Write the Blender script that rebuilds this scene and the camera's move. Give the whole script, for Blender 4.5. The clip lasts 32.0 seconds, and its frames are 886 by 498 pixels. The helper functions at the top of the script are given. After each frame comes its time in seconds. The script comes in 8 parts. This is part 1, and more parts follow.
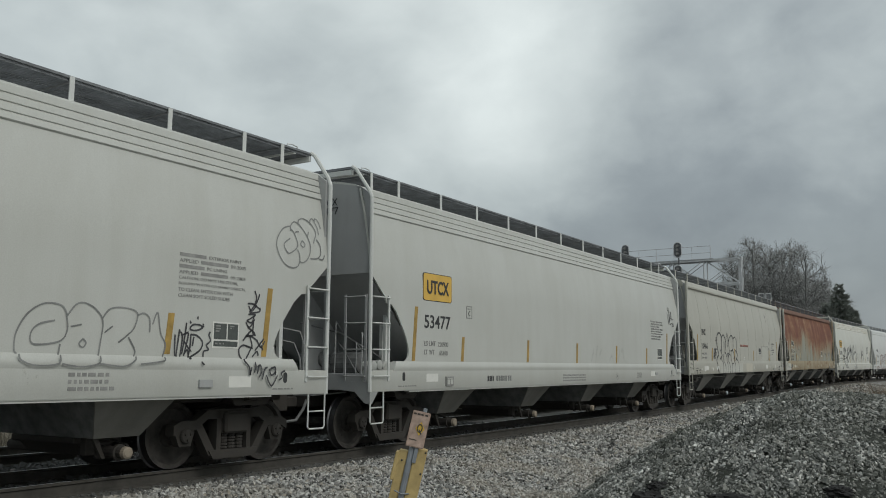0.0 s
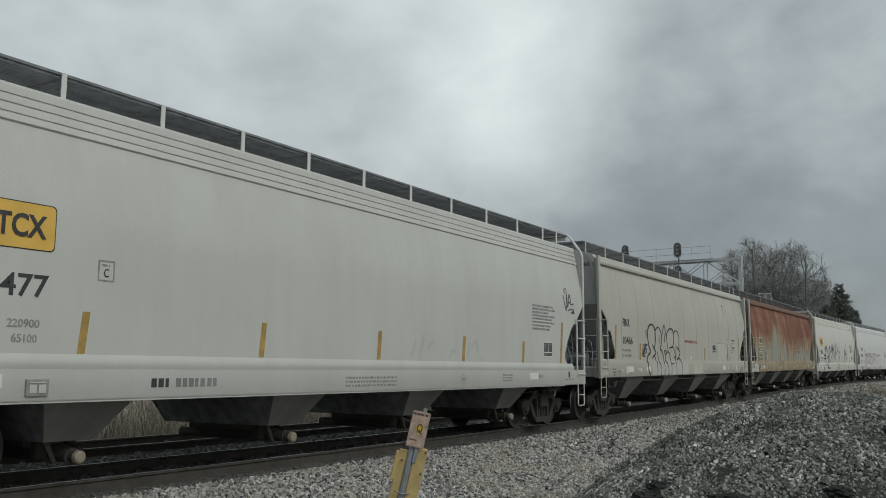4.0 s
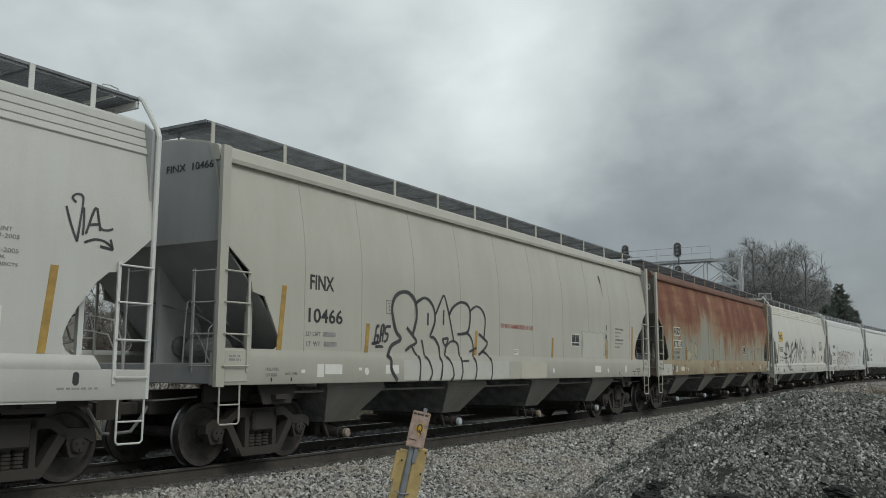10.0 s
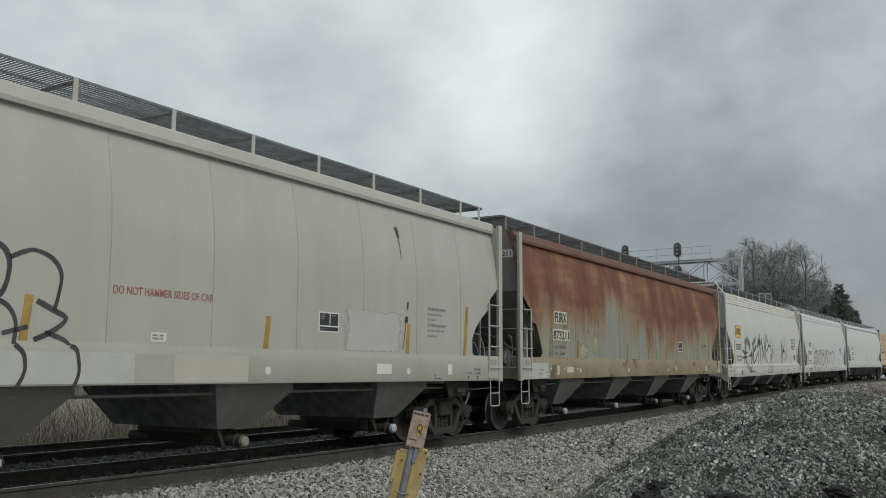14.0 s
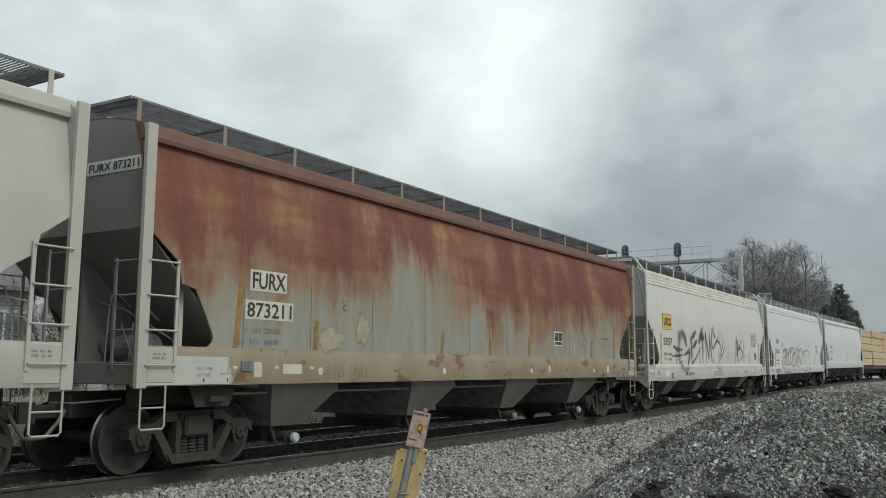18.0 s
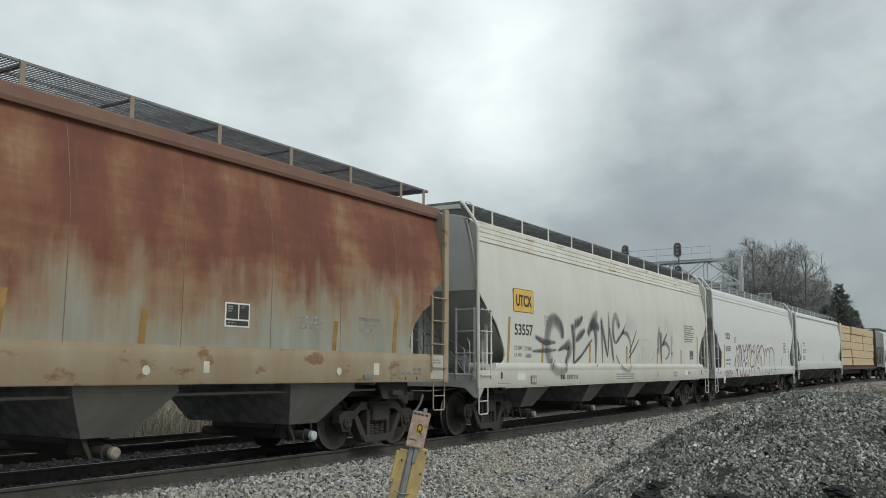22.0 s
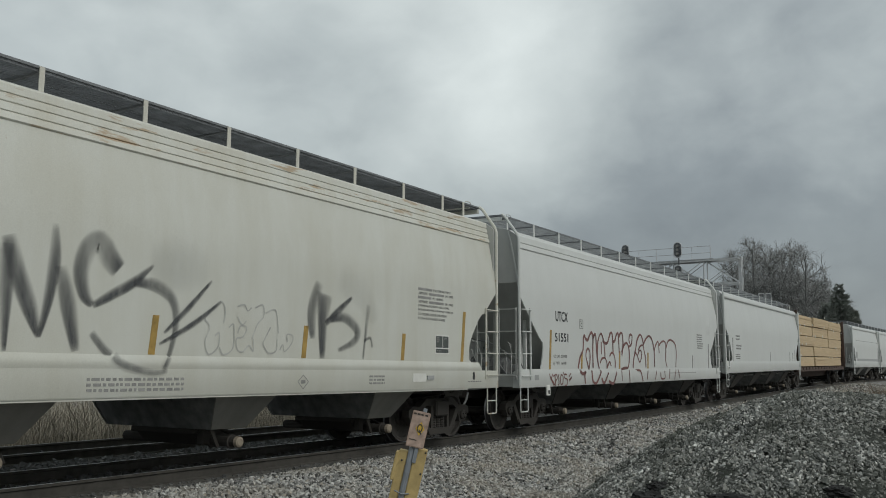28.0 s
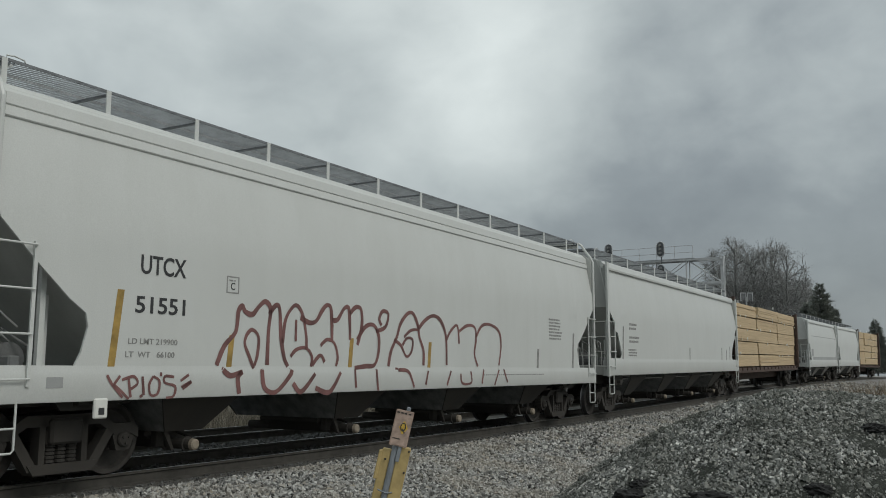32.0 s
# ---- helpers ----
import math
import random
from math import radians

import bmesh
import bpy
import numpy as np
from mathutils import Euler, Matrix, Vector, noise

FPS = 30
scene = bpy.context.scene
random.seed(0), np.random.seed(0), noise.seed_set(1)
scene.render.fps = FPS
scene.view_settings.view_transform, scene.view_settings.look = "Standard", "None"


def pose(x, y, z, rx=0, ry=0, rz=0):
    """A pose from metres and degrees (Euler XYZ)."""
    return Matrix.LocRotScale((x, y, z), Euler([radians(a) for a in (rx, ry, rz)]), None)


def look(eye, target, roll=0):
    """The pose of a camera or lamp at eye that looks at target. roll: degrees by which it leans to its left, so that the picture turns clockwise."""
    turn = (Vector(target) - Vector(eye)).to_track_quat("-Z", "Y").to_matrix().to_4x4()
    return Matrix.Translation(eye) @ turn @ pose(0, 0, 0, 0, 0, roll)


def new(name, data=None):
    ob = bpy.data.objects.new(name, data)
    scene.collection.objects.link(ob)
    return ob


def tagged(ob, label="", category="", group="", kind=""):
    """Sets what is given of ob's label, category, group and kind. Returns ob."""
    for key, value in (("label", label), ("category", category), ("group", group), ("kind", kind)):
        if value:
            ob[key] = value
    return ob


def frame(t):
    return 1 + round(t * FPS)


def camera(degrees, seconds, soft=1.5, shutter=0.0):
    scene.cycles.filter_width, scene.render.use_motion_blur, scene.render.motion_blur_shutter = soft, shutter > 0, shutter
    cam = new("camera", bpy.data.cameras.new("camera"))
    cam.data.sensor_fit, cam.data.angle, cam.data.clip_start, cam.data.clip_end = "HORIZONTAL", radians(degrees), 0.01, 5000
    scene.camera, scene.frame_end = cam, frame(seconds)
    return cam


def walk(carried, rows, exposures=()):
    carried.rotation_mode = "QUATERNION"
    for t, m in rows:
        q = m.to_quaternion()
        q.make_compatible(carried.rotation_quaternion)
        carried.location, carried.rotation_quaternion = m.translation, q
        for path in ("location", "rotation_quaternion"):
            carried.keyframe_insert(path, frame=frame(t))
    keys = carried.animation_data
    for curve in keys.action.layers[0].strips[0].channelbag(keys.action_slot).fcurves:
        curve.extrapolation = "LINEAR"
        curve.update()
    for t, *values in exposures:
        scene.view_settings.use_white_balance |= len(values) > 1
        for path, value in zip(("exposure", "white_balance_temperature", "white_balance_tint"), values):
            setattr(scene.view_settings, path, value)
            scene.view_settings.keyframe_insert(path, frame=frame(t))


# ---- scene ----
import collections

# ---- the track: u runs along it in metres, from the point opposite the camera ----
END = 118.0


def along(u):
    """x, y, z of the near track's centre line, between the railheads."""
    c = min(max(u, 0.0), END)
    y = 0.00173707 * c * c / 2 - 0.00467757 * c ** 3 / 600
    z = 0.05955658 * c * c / 200 - 0.10663956 * c ** 3 / 60000
    if u > END:
        y += (u - END) * (0.00173707 * END - 0.00467757 * END ** 2 / 200)
        z += (u - END) * (0.05955658 * END / 100 - 0.10663956 * END ** 2 / 20000)
    return Vector((u, y, z))


def travelled(t):
    return 2.1038268 * t + 0.0147533 * t * t - 4.306e-6 * t ** 3 + 1.8768e-6 * ((t - 16) ** 4 - 16 ** 4)


# ---- camera ----
EYE = Vector((0.0, -10.4773, 1.3378))
cam = camera(53.305, 32.0, soft=0.95)


def view(turn, tilt=0.0):
    a, b = radians(57.4082 + turn), radians(8.0673 + tilt)
    way = Vector((math.sin(a) * math.cos(b), math.cos(a) * math.cos(b), math.sin(b)))
    return look(EYE, EYE + way * 10, 0.4328)


walk(cam, [(0, view(0)), (29.4, view(0)), (29.6, view(0.12)), (30, view(0.66)), (30.5, view(1.27)), (31, view(1.49, 0.04)),
           (31.5, view(1.21)), (32, view(1.06, -0.07))],
     exposures=[(0, 0.0), (3, -0.02), (6, -0.10), (9, -0.02), (12, 0.04), (14.5, 0.08), (17, 0.26), (19, 0.34), (21, 0.32), (23, 0.24), (24, 0.13), (26, 0.01), (28, -0.08), (32, -0.10)])

# ---- sky and sun ----
world = bpy.data.worlds.new("overcast")
scene.world = world
world.use_nodes = True


def sky():
    n, l = world.node_tree.nodes, world.node_tree.links
    n.clear()
    out = n.new("ShaderNodeOutputWorld")
    bg = n.new("ShaderNodeBackground")
    clear = n.new("ShaderNodeTexSky")
    clear.sky_type, clear.sun_disc = "NISHITA", False
    clear.sun_elevation, clear.sun_rotation = radians(42), radians(165)
    clear.air_density, clear.dust_density = 1.2, 3.0
    tc = n.new("ShaderNodeTexCoord")
    mp = n.new("ShaderNodeMapping")
    mp.inputs["Scale"].default_value = (1.0, 1.0, 1.45)
    mp.inputs["Location"].default_value = (3.1, 1.7, 0.4)
    l.new(tc.outputs["Generated"], mp.inputs["Vector"])
    big = n.new("ShaderNodeTexNoise")
    big.inputs["Scale"].default_value, big.inputs["Detail"].default_value = 4.2, 7.0
    big.inputs["Roughness"].default_value, big.inputs["Distortion"].default_value = 0.50, 0.15
    l.new(mp.outputs[0], big.inputs["Vector"])
    tuft = n.new("ShaderNodeTexNoise")
    tuft.inputs["Scale"].default_value, tuft.inputs["Detail"].default_value = 11.0, 5.0
    tuft.inputs["Roughness"].default_value, tuft.inputs["Distortion"].default_value = 0.5, 0.3
    l.new(mp.outputs[0], tuft.inputs["Vector"])

    def lobe(az, el, lo, hi):
        d = n.new("ShaderNodeVectorMath")
        d.operation = "DOT_PRODUCT"
        a, b = radians(az), radians(el)
        d.inputs[1].default_value = (math.sin(a) * math.cos(b), math.cos(a) * math.cos(b), math.sin(b))
        l.new(tc.outputs["Generated"], d.inputs[0])
        r = n.new("ShaderNodeMapRange")
        r.interpolation_type = "SMOOTHSTEP"
        r.inputs["From Min"].default_value, r.inputs["From Max"].default_value = lo, hi
        l.new(d.outputs["Value"], r.inputs["Value"])
        return r.outputs[0]

    def madd(x, k, y):
        m = n.new("ShaderNodeMath")
        m.operation = "MULTIPLY_ADD"
        m.inputs[1].default_value = k
        l.new(x, m.inputs[0])
        if isinstance(y, float):
            m.inputs[2].default_value = y
        else:
            l.new(y, m.inputs[2])
        return m.outputs[0]

    # a bank of thicker cloud low in the east, and the thin place in it where the daylight comes through best
    v = madd(big.outputs["Fac"], 0.50, 0.13)
    v = madd(tuft.outputs["Fac"], 0.22, v)
    v = madd(lobe(97, 5, 0.78, 1.0), -0.125, v)
    sep = n.new("ShaderNodeSeparateXYZ")
    l.new(tc.outputs["Generated"], sep.inputs[0])
    low = n.new("ShaderNodeMapRange")
    low.interpolation_type = "SMOOTHSTEP"
    low.inputs["From Min"].default_value, low.inputs["From Max"].default_value = 0.34, 0.06
    l.new(sep.outputs["Z"], low.inputs["Value"])
    v = madd(low.outputs[0], -0.12, v)
    v = madd(lobe(57, 21, 0.945, 1.0), 0.08, v)
    v = madd(lobe(60, 22, 0.978, 1.0), 0.07, v)
    v = madd(lobe(61, 18.5, 0.993, 1.0), 0.13, v)
    v = madd(lobe(49.5, 18, 0.993, 1.0), -0.09, v)
    v = madd(lobe(34, 19, 0.985, 1.0), 0.07, v)
    v = madd(lobe(76, 22, 0.988, 1.0), -0.05, v)
    v = madd(lobe(71, 13, 0.984, 1.0), -0.07, v)
    ramp = n.new("ShaderNodeValToRGB")
    el = ramp.color_ramp.elements
    el[0].position, el[0].color = 0.10, (0.165, 0.188, 0.207, 1)
    el[1].position, el[1].color = 0.80, (0.74, 0.80, 0.785, 1)
    for p, c in ((0.30, (0.27, 0.305, 0.320, 1)), (0.50, (0.47, 0.52, 0.520, 1))):
        ramp.color_ramp.elements.new(p).color = c
    l.new(v, ramp.inputs["Fac"])
    mul = ramp
    veil = n.new("ShaderNodeMix")
    veil.data_type = "RGBA"
    veil.blend_type = "ADD"
    veil.inputs["Factor"].default_value = 0.012
    l.new(mul.outputs[0], veil.inputs["A"])
    l.new(clear.outputs[0], veil.inputs["B"])
    l.new(veil.outputs["Result"], bg.inputs["Color"])
    bg.inputs["Strength"].default_value = 1.0
    l.new(bg.outputs[0], out.inputs["Surface"])


sky()
sun = new("sun", bpy.data.lights.new("sun", "SUN"))
sun.data.energy, sun.data.angle, sun.data.color = 1.1, radians(25), (1.0, 0.985, 0.93)
sun.matrix_world = look((0, 0, 0), Vector((0.15, 0.72, -0.70)))


# ---- materials ----
def material(name, rough=0.6, metal=0.0):
    m = bpy.data.materials.new(name)
    m.use_nodes = True
    n, l = m.node_tree.nodes, m.node_tree.links
    b = n["Principled BSDF"]
    b.inputs["Roughness"].default_value, b.inputs["Metallic"].default_value = rough, metal
    return m, n, l, b


def noise_node(n, l, scale, detail=4.0, rough=0.55, stretch=None):
    tc = n.new("ShaderNodeTexCoord")
    mp = n.new("ShaderNodeMapping")
    mp.inputs["Scale"].default_value = stretch or (1, 1, 1)
    l.new(tc.outputs["Object"], mp.inputs["Vector"])
    t = n.new("ShaderNodeTexNoise")
    t.inputs["Scale"].default_value, t.inputs["Detail"].default_value, t.inputs["Roughness"].default_value = scale, detail, rough
    l.new(mp.outputs[0], t.inputs["Vector"])
    return t.outputs["Fac"]


def ramp_node(n, l, fac, stops):
    r = n.new("ShaderNodeValToRGB")
    el = r.color_ramp.elements
    while len(el) < len(stops):
        el.new(0.5)
    for e, (p, c) in zip(el, stops):
        e.position, e.color = p, (*c, 1)
    l.new(fac, r.inputs["Fac"])
    return r.outputs["Color"]


def mix_node(n, l, fac, a, b, blend="MIX"):
    x = n.new("ShaderNodeMix")
    x.data_type, x.blend_type = "RGBA", blend
    for sock, v in ((x.inputs["Factor"], fac), (x.inputs["A"], a), (x.inputs["B"], b)):
        if isinstance(v, (int, float)):
            sock.default_value = v
        elif isinstance(v, tuple):
            sock.default_value = (*v, 1)
        else:
            l.new(v, sock)
    return x.outputs["Result"]


def bump_node(n, l, b, height, strength, distance):
    x = n.new("ShaderNodeBump")
    x.inputs["Strength"].default_value, x.inputs["Distance"].default_value = strength, distance
    l.new(height, x.inputs["Height"])
    l.new(x.outputs[0], b.inputs["Normal"])


def paint(name, base, dirt, amount=0.5, rough=0.5, streak=3.0, rust=None, spread=(3.2, 3.2, 1.4)):
    """Weathered paint: vertical dirt streaks, blotches, fine grain; rust: (colour, how much), in blots of that spread."""
    m, n, l, b = material(name, rough)
    s = noise_node(n, l, 1.0, 5, 0.6, (streak, streak, 0.45))
    c = mix_node(n, l, ramp_node(n, l, s, [(0.40, (0, 0, 0)), (0.80, (amount * 0.7,) * 3)]), base, dirt)
    blot = noise_node(n, l, 0.55, 6, 0.6)
    c = mix_node(n, l, ramp_node(n, l, blot, [(0.42, (0, 0, 0)), (0.72, (amount * 0.7,) * 3)]), c, dirt)
    g = noise_node(n, l, 60, 3)
    c = mix_node(n, l, 0.12, c, ramp_node(n, l, g, [(0.3, (0.25, 0.25, 0.25)), (0.7, (1, 1, 1))]), "MULTIPLY")
    if rust:
        r = noise_node(n, l, 1.0, 6, 0.65, spread)
        p = rust[1]
        c = mix_node(n, l, ramp_node(n, l, r, [(0.74 - p, (0, 0, 0)), (0.80 - p, (0.9, 0.9, 0.9))]), c, rust[0])
    l.new(c, b.inputs["Base Color"])
    bump_node(n, l, b, noise_node(n, l, 1.4, 3), 0.25, 0.02)
    return m


def plain(name, base, rough=0.6, metal=0.0, var=0.25, scale=9.0, bump=0.0):
    m, n, l, b = material(name, rough, metal)
    f = noise_node(n, l, scale, 5, 0.6)
    lo = tuple(x * (1 - var) for x in base)
    hi = tuple(min(1, x * (1 + var)) for x in base)
    l.new(ramp_node(n, l, f, [(0.3, lo), (0.7, hi)]), b.inputs["Base Color"])
    if bump:
        bump_node(n, l, b, noise_node(n, l, scale * 3, 4), bump, 0.01)
    return m


def rusted_side():
    """Old grey paint under red rust that runs down from the roof in long streaks, with worn bands between."""
    m, n, l, b = material("rusted_grey_paint", 0.75)
    tc = n.new("ShaderNodeTexCoord")
    sep = n.new("ShaderNodeSeparateXYZ")
    l.new(tc.outputs["Object"], sep.inputs[0])
    up = n.new("ShaderNodeMapRange")
    up.inputs["From Min"].default_value, up.inputs["From Max"].default_value = 1.6, 4.3
    up.inputs["To Min"].default_value, up.inputs["To Max"].default_value = -0.36, 0.46
    l.new(sep.outputs["Z"], up.inputs["Value"])

    def total(terms):
        acc = None
        for sock, k in terms:
            x = n.new("ShaderNodeMath")
            x.operation = "MULTIPLY_ADD"
            l.new(sock, x.inputs[0])
            x.inputs[1].default_value = k
            if acc is None:
                x.inputs[2].default_value = 0.0
            else:
                l.new(acc, x.inputs[2])
            acc = x.outputs[0]
        return acc

    run = noise_node(n, l, 1.0, 4, 0.55, (1.0, 1.0, 0.14))
    blot = noise_node(n, l, 0.75, 6, 0.62, (1.0, 1.0, 0.9))
    depth = total(((run, 0.70), (up.outputs[0], 0.66), (blot, 0.50), (noise_node(n, l, 1.0, 5, 0.6, (0.35, 0.35, 0.05)), 0.30), (noise_node(n, l, 1.0, 5, 0.65, (3.0, 3.0, 0.25)), 0.16)))
    band = noise_node(n, l, 1.0, 5, 0.62, (0.45, 0.45, 2.4))
    patch = total(((noise_node(n, l, 1.0, 6, 0.62, (1.1, 1.1, 0.42)), 0.62), (band, 0.38)))
    grey = ramp_node(n, l, noise_node(n, l, 1.0, 4, 0.6, (3, 3, 0.5)), [(0.3, (0.24, 0.245, 0.205)), (0.7, (0.315, 0.322, 0.272))])
    red = ramp_node(n, l, patch, [(0.36, (0.122, 0.036, 0.022)), (0.47, (0.165, 0.056, 0.032)), (0.55, (0.215, 0.095, 0.050)), (0.63, (0.285, 0.175, 0.098))])
    tan = ramp_node(n, l, noise_node(n, l, 1.0, 5, 0.6, (5, 5, 0.6)), [(0.3, (0.235, 0.145, 0.078)), (0.7, (0.33, 0.265, 0.175))])
    c = mix_node(n, l, ramp_node(n, l, depth, [(0.62, (0, 0, 0)), (0.80, (0.92,) * 3)]), grey, tan)
    c = mix_node(n, l, ramp_node(n, l, depth, [(0.75, (0, 0, 0)), (0.90, (0.97,) * 3)]), c, red)
    fine = noise_node(n, l, 1.0, 5, 0.7, (14, 14, 1.2))
    c = mix_node(n, l, ramp_node(n, l, fine, [(0.56, (0, 0, 0)), (0.76, (0.26,) * 3)]), c, (0.27, 0.165, 0.09))
    l.new(c, b.inputs["Base Color"])
    bump_node(n, l, b, noise_node(n, l, 1.4, 3), 0.25, 0.02)
    return m


WHITE = paint("white_car_paint", (0.55, 0.56, 0.528), (0.43, 0.43, 0.385), 0.5, 0.36)
CREAM = paint("weathered_cream_paint", (0.63, 0.637, 0.585), (0.48, 0.46, 0.37), 0.5, 0.36, rust=((0.36, 0.20, 0.09), 0.02))
STONE = paint("dusty_warm_grey_paint", (0.48, 0.472, 0.415), (0.34, 0.33, 0.275), 0.45, 0.38)
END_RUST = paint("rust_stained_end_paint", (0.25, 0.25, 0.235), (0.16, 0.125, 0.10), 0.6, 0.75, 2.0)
STAINED = paint("rust_stained_grey_paint", (0.285, 0.235, 0.185), (0.20, 0.135, 0.09), 0.9, 0.7, 2.0, ((0.17, 0.09, 0.055), 0.13))
DATA = plain("dark_green_black_panel_paint", (0.075, 0.085, 0.08), 0.6, 0.0, 0.2, 12.0)
CHALK = paint("clean_white_paint", (0.63, 0.645, 0.625), (0.51, 0.52, 0.49), 0.35, 0.36)
# end sheets are coloured darker than the sides of their cars
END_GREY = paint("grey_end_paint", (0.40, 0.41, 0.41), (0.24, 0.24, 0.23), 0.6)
END_LIGHT = paint("greyed_white_end_paint", (0.50, 0.51, 0.49), (0.28, 0.28, 0.26), 0.6)
RUSTED = rusted_side()
RUST_SILL = paint("rust_streaked_sill", (0.365, 0.325, 0.230), (0.26, 0.165, 0.082), 0.95, 0.75, 1.4, ((0.20, 0.105, 0.050), 0.175), (1.3, 1.3, 2.2))
RUST_RAIL = paint("rust_brown_chord", (0.155, 0.080, 0.058), (0.22, 0.14, 0.095), 0.5, 0.8, 3.0)
# underframe grey; on the hopper slopes it also stands for their shade
SOOT_SHADE = plain("sooty_and_shaded_steel", (0.175, 0.180, 0.178), 0.85, 0.0, 0.4, 5.0, 0.3)
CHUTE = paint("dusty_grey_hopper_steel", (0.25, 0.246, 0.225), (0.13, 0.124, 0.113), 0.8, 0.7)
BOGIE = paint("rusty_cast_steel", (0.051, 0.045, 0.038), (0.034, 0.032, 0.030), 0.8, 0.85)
WHEEL = plain("brown_wheel_steel", (0.055, 0.050, 0.045), 0.85, 0.0, 0.4, 6.0)
TREAD = plain("polished_wheel_tread", (0.17, 0.17, 0.175), 0.42, 1.0, 0.1)
GRATE = plain("galvanised_grating", (0.19, 0.20, 0.21), 0.6, 0.3, 0.3, 4.0)
YELLOW = plain("amber_reflective_strip", (0.36, 0.235, 0.062), 0.6, 0.0, 0.35, 5.0)
OCHRE = plain("dirty_ochre_strip", (0.27, 0.16, 0.045), 0.7, 0.0, 0.35, 5.0)
PANEL = plain("yellow_panel_paint", (0.69, 0.435, 0.085), 0.5, 0.0, 0.08, 3.0)
BLACK = plain("black_stencil_paint", (0.035, 0.036, 0.038), 0.6, 0.0, 0.3, 8.0)
GHOST = plain("rubbed_grey_spray", (0.44, 0.445, 0.42), 0.7, 0.0, 0.2, 4.0)
FADED = plain("faded_grey_stencil_paint", (0.26, 0.26, 0.25), 0.7, 0.0, 0.3, 8.0)
SPRAY = plain("black_spray_paint", (0.05, 0.05, 0.055), 0.6, 0.0, 0.4, 3.0)
SPRAY_GREY = plain("thin_grey_spray_paint", (0.22, 0.225, 0.22), 0.7, 0.0, 0.35, 2.0)
SPRAY_RED = plain("maroon_spray_paint", (0.175, 0.08, 0.074), 0.6, 0.0, 0.4, 3.0)
STICKER = plain("white_sticker", (0.70, 0.70, 0.66), 0.5, 0.0, 0.05)
RED_TEXT = plain("red_stencil_paint", (0.38, 0.14, 0.115), 0.6)
CAP_PALE = plain("pale_blue_grey_cap", (0.40, 0.45, 0.48), 0.35, 0.0, 0.15, 6.0)
CAP = plain("dull_tan_pipe_cap", (0.23, 0.195, 0.15), 0.7, 0.0, 0.3, 4.0)
PATCH = plain("yellowed_white_patch", (0.56, 0.54, 0.45), 0.6, 0.0, 0.12, 4.0)
FLECKED = paint("rust_flecked_cream_paint", (0.66, 0.665, 0.61), (0.48, 0.44, 0.33), 0.6, rust=((0.42, 0.32, 0.21), 0.165), spread=(0.9, 5.0, 6.0))
RUSTY_RAIL = paint("rust_bitten_cream_paint", (0.62, 0.61, 0.55), (0.48, 0.44, 0.34), 0.6, rust=((0.30, 0.20, 0.12), 0.10), spread=(0.7, 3.0, 5.0))
GALV = plain("bright_galvanised_grating", (0.40, 0.41, 0.42), 0.5, 0.4, 0.2, 4.0)


def soft_spray(name, base, grain):
    """Thin spray: the coat's strength (u) thins out to both edges of the stroke (v)."""
    m, n, l, b = material(name, 0.75)
    b.inputs["Base Color"].default_value = (*base, 1)
    tc = n.new("ShaderNodeTexCoord")
    sep = n.new("ShaderNodeSeparateXYZ")
    l.new(tc.outputs["UV"], sep.inputs[0])
    edge = ramp_node(n, l, sep.outputs["Y"], [(0.05, (0, 0, 0)), (0.20, (0.75,) * 3), (0.36, (1, 1, 1)), (0.62, (0.85,) * 3), (0.80, (0.45,) * 3), (0.97, (0, 0, 0))])
    a = mix_node(n, l, 1.0, edge, sep.outputs["X"], "MULTIPLY")
    a = mix_node(n, l, 1.0, a, ramp_node(n, l, noise_node(n, l, 1.0, 5, 0.6, (9, 9, 1.6)), [(0.30, (1 - grain,) * 3), (0.65, (1, 1, 1))]), "MULTIPLY")
    l.new(a, b.inputs["Alpha"])
    return m


def ragged_patch(name, lo, hi):
    """A thin coat with a torn edge: solid where u = 1, gone where u = 0."""
    m, n, l, b = material(name, 0.8)
    l.new(ramp_node(n, l, noise_node(n, l, 4.0, 5, 0.6), [(0.3, lo), (0.7, hi)]), b.inputs["Base Color"])
    tc = n.new("ShaderNodeTexCoord")
    sep = n.new("ShaderNodeSeparateXYZ")
    l.new(tc.outputs["UV"], sep.inputs[0])
    x = n.new("ShaderNodeMath")
    x.operation = "ADD"
    l.new(sep.outputs["X"], x.inputs[0])
    l.new(noise_node(n, l, 1.0, 6, 0.65, (7, 7, 3.5)), x.inputs[1])
    l.new(ramp_node(n, l, x.outputs[0], [(0.62, (0, 0, 0)), (0.86, (0.9,) * 3)]), b.inputs["Alpha"])
    return m


SMOKE = soft_spray("thin_smoky_spray", (0.072, 0.076, 0.082), 0.35)
PEEL = ragged_patch("bare_primer_patch", (0.34, 0.30, 0.20), (0.46, 0.42, 0.31))
TOUCH_UP = ragged_patch("touched_up_grey_paint", (0.51, 0.52, 0.47), (0.57, 0.575, 0.53))
TOUCH_PALE = ragged_patch("touched_up_pale_grey_paint", (0.50, 0.505, 0.455), (0.545, 0.545, 0.495))
TOUCH_TAN = ragged_patch("touched_up_cream_paint", (0.525, 0.505, 0.43), (0.565, 0.54, 0.46))
SOILED = ragged_patch("soiled_sill_paint", (0.42, 0.41, 0.355), (0.47, 0.46, 0.40))
WELD_RUST = plain("dark_rusty_weld", (0.20, 0.135, 0.09), 0.85, 0.0, 0.4, 3.0)


